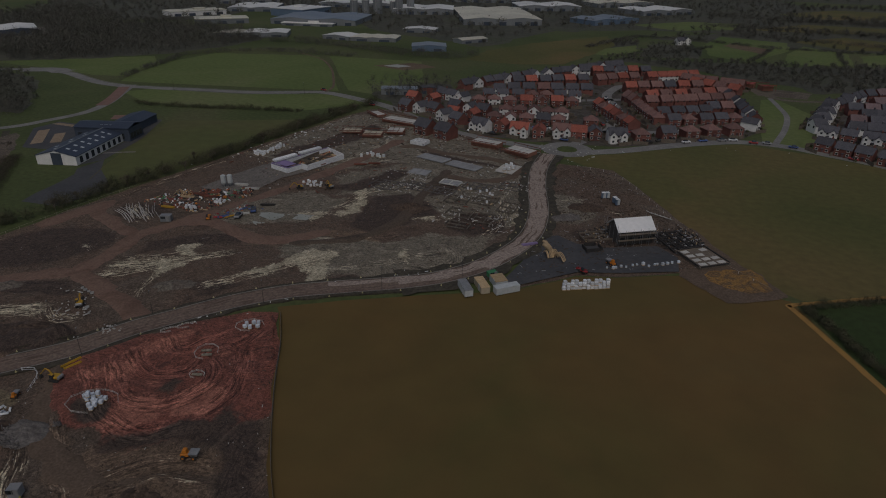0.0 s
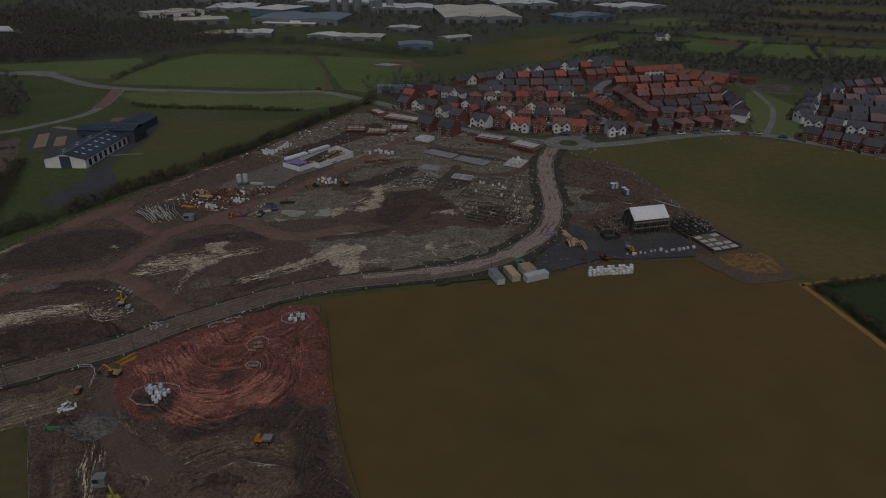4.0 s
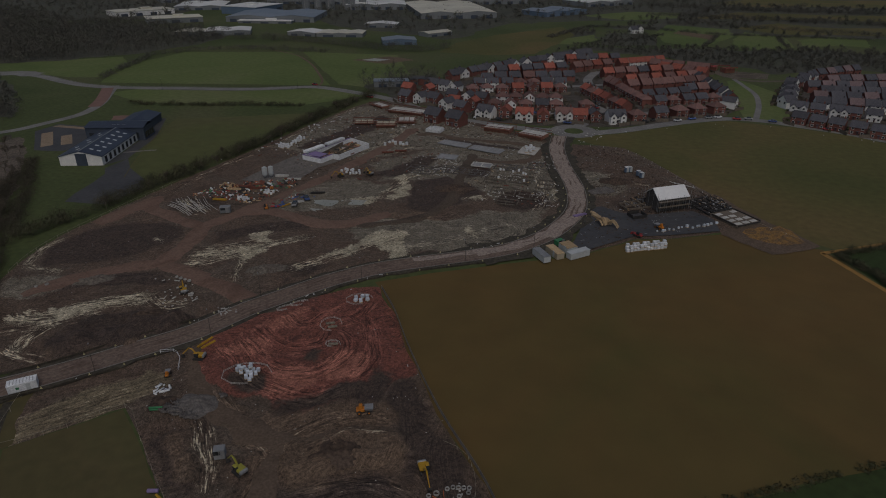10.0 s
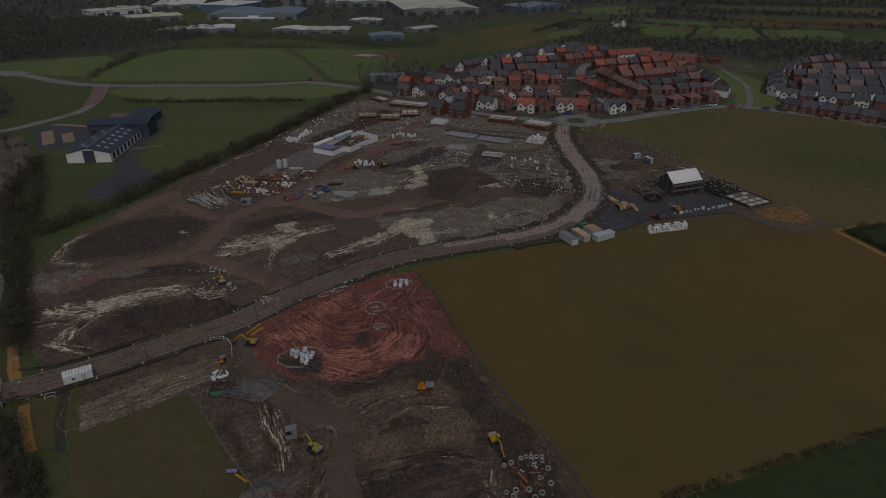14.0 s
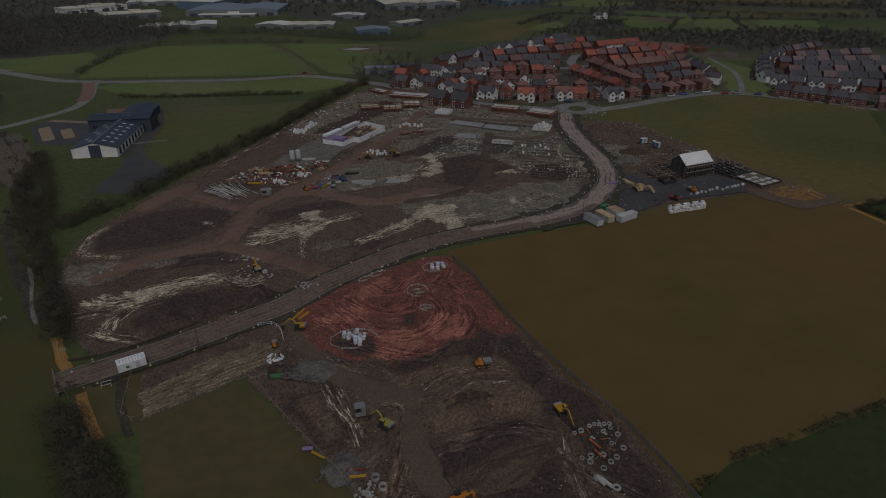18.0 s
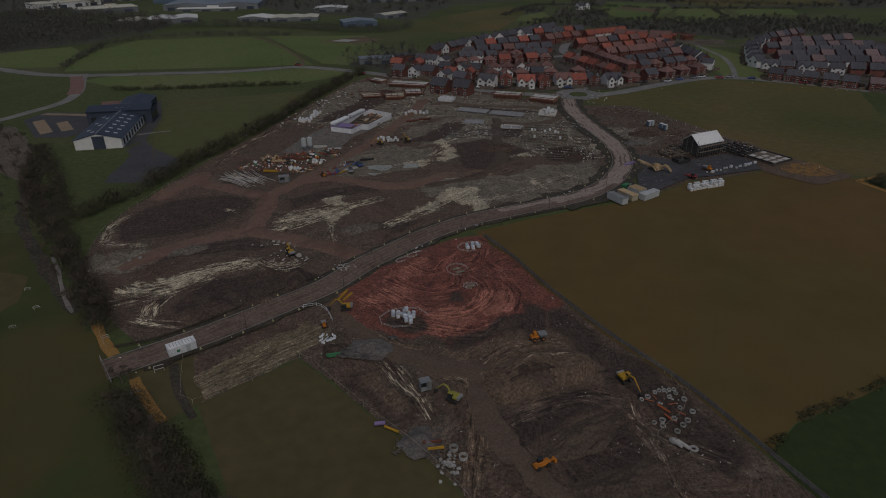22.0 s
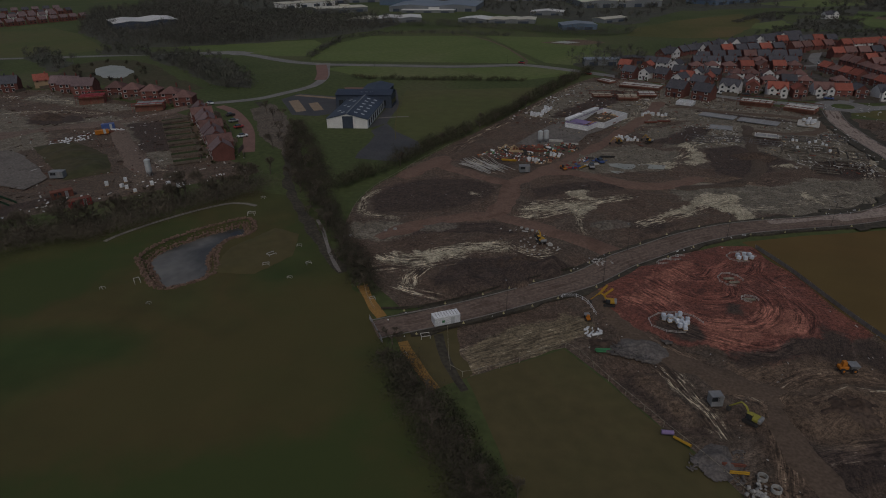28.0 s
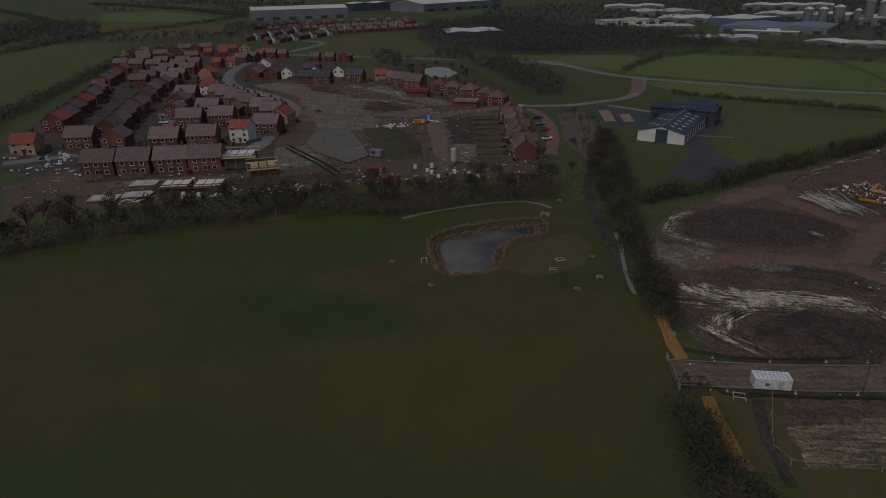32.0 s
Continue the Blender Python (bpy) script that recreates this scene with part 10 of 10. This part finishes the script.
debris("compound_clutter_dark", [(-90, 200), (-84, 214), (-60, 224), (-50, 205), (-60, 196)], 90, "dark", "dark store clutter on the compound floor", 88, 0.2, 0.7, 0.45, 0.8)
debris("compound_clutter_red", [(-90, 200), (-84, 214), (-60, 224), (-50, 205), (-60, 196)], 60, "redpaint", "red crates and scraps in the compound", 91, 0.12, 0.45, 0.45, 0.8)
debris("compound_clutter_teal", [(-90, 200), (-84, 214), (-60, 224), (-50, 205), (-60, 196)], 34, "greenpaint", "green tubs and scraps in the compound", 92, 0.12, 0.45, 0.45, 0.8)
debris("compound_clutter_timber", [(-90, 200), (-84, 214), (-60, 224), (-50, 205), (-60, 196)], 90, "timber", "timber offcuts in the compound", 93, 0.12, 0.45, 0.45, 0.8)
debris("compound_clutter_orange", [(-90, 200), (-84, 214), (-60, 224), (-50, 205), (-60, 196)], 40, "drainpipe", "orange drain fittings in the compound", 94, 0.12, 0.45, 0.45, 0.8)
debris("compound_clutter_white", [(-90, 200), (-84, 214), (-60, 224), (-50, 205), (-60, 196)], 70, "wrap", "small white sacks in the compound", 95, 0.12, 0.45, 0.45, 0.8)
debris("compound_clutter_pale", [(-90, 200), (-84, 214), (-60, 224), (-50, 205), (-60, 196)], 16, "wrap", "white sacks and scraps in the compound", 16, 0.3, 0.6, 0.45, 1.0)
debris("compound_clutter_amber", [(-90, 200), (-84, 214), (-60, 224), (-50, 205), (-60, 196)], 5, "amber", "orange barriers and scraps in the compound", 17, 0.3, 0.8, 0.45, 1.0)
UPPER = [(-92, 245), (-74, 320), (-60, 345), (-20, 325), (20, 300), (24, 282), (-20, 292), (-38, 275), (-44, 266), (-66, 266), (-78, 246)]
debris("shell_timber", [(-59.5, 252), (-55.5, 248.5), (-46.8, 266), (-52.5, 274)], 70, "timber", "timber props and boards inside the walled shell", 96, 0.15, 0.6, 0.75, 1.0)
debris("shell_dark", [(-59.5, 252), (-55.5, 248.5), (-46.8, 266), (-52.5, 274)], 120, "dark", "dark clutter inside the walled shell", 97, 0.15, 0.6, 0.75, 1.0)
debris("shell_amber", [(-59.5, 252), (-55.5, 248.5), (-46.8, 266), (-52.5, 274)], 26, "drainpipe", "orange and red scraps inside the walled shell", 98, 0.15, 0.6, 0.75, 1.0)
debris("upper_site_timber", UPPER, 60, "timber", "timber offcuts strewn on the upper site", 61, 0.15, 0.5, 0.45, 0.5)
debris("upper_site_bricks", UPPER, 90, "rust", "red brick scraps strewn on the upper site", 62, 0.15, 0.5, 0.45, 0.6)
debris("upper_site_sacks", UPPER, 34, "wrap", "white sacks and scraps on the upper site", 63, 0.15, 0.5, 0.45, 0.7)
debris("upper_site_dark", UPPER, 160, "soil_dark", "dark clods on the upper site", 64, 0.15, 0.5, 0.35, 0.7)
debris("compound_clutter_blue", [(-66, 196), (-60, 206), (-46, 210), (-46, 202), (-56, 194)], 24, "bluepaint", "blue and dark scraps below the compound", 65, 0.2, 0.5, 0.45, 0.8)
debris("hedge_side_clutter", [(-100, 240), (-90, 268), (-70, 340), (-66, 335), (-84, 262), (-92, 240)], 40, "wrap", "white wrapped scraps along the hedge", 18, 0.2, 0.6, 0.4, 0.7)
debris("tree_row_clutter", [(-186, 150), (-168, 164), (-160, 158), (-200, 104), (-232, 58), (-238, 64), (-206, 112)], 200, "wrap", "white scraps and sacks behind the tree row", 19, 0.15, 0.6, 0.4, 0.7)
debris("estate_street_clutter", [(-330, 40), (-290, 45), (-240, 90), (-262, 110), (-300, 80)], 120, "wrap", "pale sacks and boards outside new houses", 20, 0.2, 0.6, 0.2, 0.7)


# ---- parked cars ----
def car_meshes():
    bm = bmesh.new()
    box(bm, 0, 0, 0.3, 1.75, 4.2, 0.65, bevel=0.16)
    body = bm
    bm = bmesh.new()
    box(bm, 0, -0.2, 0.93, 1.6, 2.3, 0.55, taper=0.78, bevel=0.08)
    cab = mesh_named("cabin_glass", bm, M["glass"])
    bm = bmesh.new()
    cyl(bm, (-0.12, 0, 0), (0.12, 0, 0), 0.32, 0.32, 10)
    return body, cab, mesh_named("wheel", bm, M["dark"])


_body, CAR_CAB, CAR_WHEEL = car_meshes()
CAR_BODY = {m: mesh_named("body", _body.copy(), M[m]) for m in ("wrap", "dark", "steel", "redpaint", "bluepaint")}
NAMES = {"wrap": "white", "dark": "black", "steel": "silver", "redpaint": "red", "bluepaint": "blue"}


def car(x, y, rot, paint, z=0.1):
    ob = thing("car", f"parked {NAMES[paint]} car on an estate street", "car", "parked cars")
    ob.matrix_basis = pose(x, y, z, 0, 0, rot)
    share("body", CAR_BODY[paint], ob, Matrix.Identity(4))
    share("cabin_glass", CAR_CAB, ob, Matrix.Identity(4))
    for a in (-0.82, 0.82):
        for b in (-1.3, 1.35):
            share("wheel", CAR_WHEEL, ob, pose(a, b, 0.32))


c_rs = random.Random(44)
for x, y, r in [(44, 328, 80), (-2, 329, 70), (9, 328, 80), (83, 337, -60), (100, 343, -60), (108, 348, -60), (117, 352, -70), (131, 352, 80), (62, 372, 15), (64, 382, 10), (66, 392, 5), (65, 402, 0), (64, 412, -5),
                (165, 398, 10), (168, 410, 10), (171, 418, 10), (170, 338, 50), (183, 331, 50), (20, 346, 85), (33, 347, 85), (75, 353, -70), (96, 362, -65), (112, 366, -70), (-22, 348, 70), (-297, 90, 30), (-303, 72, 20),
                (-308, 60, 15), (-335, 116, -50), (-350, 124, -50), (-372, 138, -50), (-395, 158, -45), (-284, 128, 10), (-272, 108, 40), (-196, 213, -35), (-204, 221, -35), (-212, 230, -40), (-186, 201, -35), (-236, 248, 60),
                (60, 364, 15), (61, 376, 12), (67, 388, 6), (68, 398, 3), (60, 420, -8), (58, 430, -8), (88, 341, -62), (94, 344, -62), (122, 354, -75), (137, 353, 82), (148, 350, 75), (28, 346, 85), (-8, 345, 80), (50, 350, 85), (-308, 108, 48), (-313, 102, 48), (-398, 182, 60), (-388, 176, 60), (-205, 205, 60), (-114, 394, 60), (-70, 366, 60), (-300, 175, 20), (-50, 198, 10), (-48, 204, 30)]:
    car(x, y, r + c_rs.uniform(-4, 4), c_rs.choice(list(CAR_BODY)), 0.5 if -60 < x < 0 and y < 210 else 0.12)


# ---- gardens ----
def gardens():
    rs = random.Random(55)
    bm = bmesh.new()
    pl = []
    for h in HOUSES:
        if math.hypot(h.x + 20, h.y) > 520:
            continue
        ang = rs.uniform(0, 360)
        for k in range(3):
            a = radians(ang + 90 * k)
            box(bm, h.x + 7.2 * math.cos(a), h.y + 7.2 * math.sin(a), 0.03, 0.12, 7.0, 1.7, math.degrees(a))
        for _ in range(3):
            t = rs.uniform(0, 6.28)
            pl.append((h.x + 6.5 * math.cos(t), h.y + 6.5 * math.sin(t), 0.7))
    ob = link("garden_fences", bm, M["bark"])
    tagged(ob, "brown timber fences between back gardens", "fences", "", "stuff")
    V, F, N = leafy(pl, 0.35, 14, (1.0, 1.0, 0.7), 6)
    stuff("garden_shrubs", V, F, M["leaf"], "small dark shrubs in front gardens", "shrubs", N)


gardens()

debris("rubble_mound_stones", [(-36, 92), (-34, 98), (-25, 99), (-23, 93), (-29, 91)], 420, "rubble", "grey stones on and round a rubble mound", 31, 0.12, 0.4, 0.75, 0.9)
debris("stone_dust_rim", [(-23, 67), (-22, 73), (-15, 73), (-15, 66)], 160, "rubble", "grey stones round a stone dust mound", 32, 0.08, 0.25, 0.5, 0.8)
debris("junction_rubble", [(-41, 127), (-35, 134), (-31, 131), (-37, 125)], 120, "concrete", "pale rubble at the road junction", 33, 0.15, 0.45, 0.5, 0.8)
debris("dig_rubble", [(-68, 141), (-58, 144), (-50, 133), (-56, 127)], 45, "concrete", "pale broken blocks round the digger", 34, 0.12, 0.4, 0.45, 0.6)
debris("roadside_litter", [(-80, 92), (-60, 108), (-30, 143), (0, 168), (34, 190), (40, 184), (4, 158), (-26, 134), (-54, 100), (-74, 84)], 260, "wrap", "pale scraps and cones along the kerbs", 35, 0.08, 0.25, 0.46, 0.9)
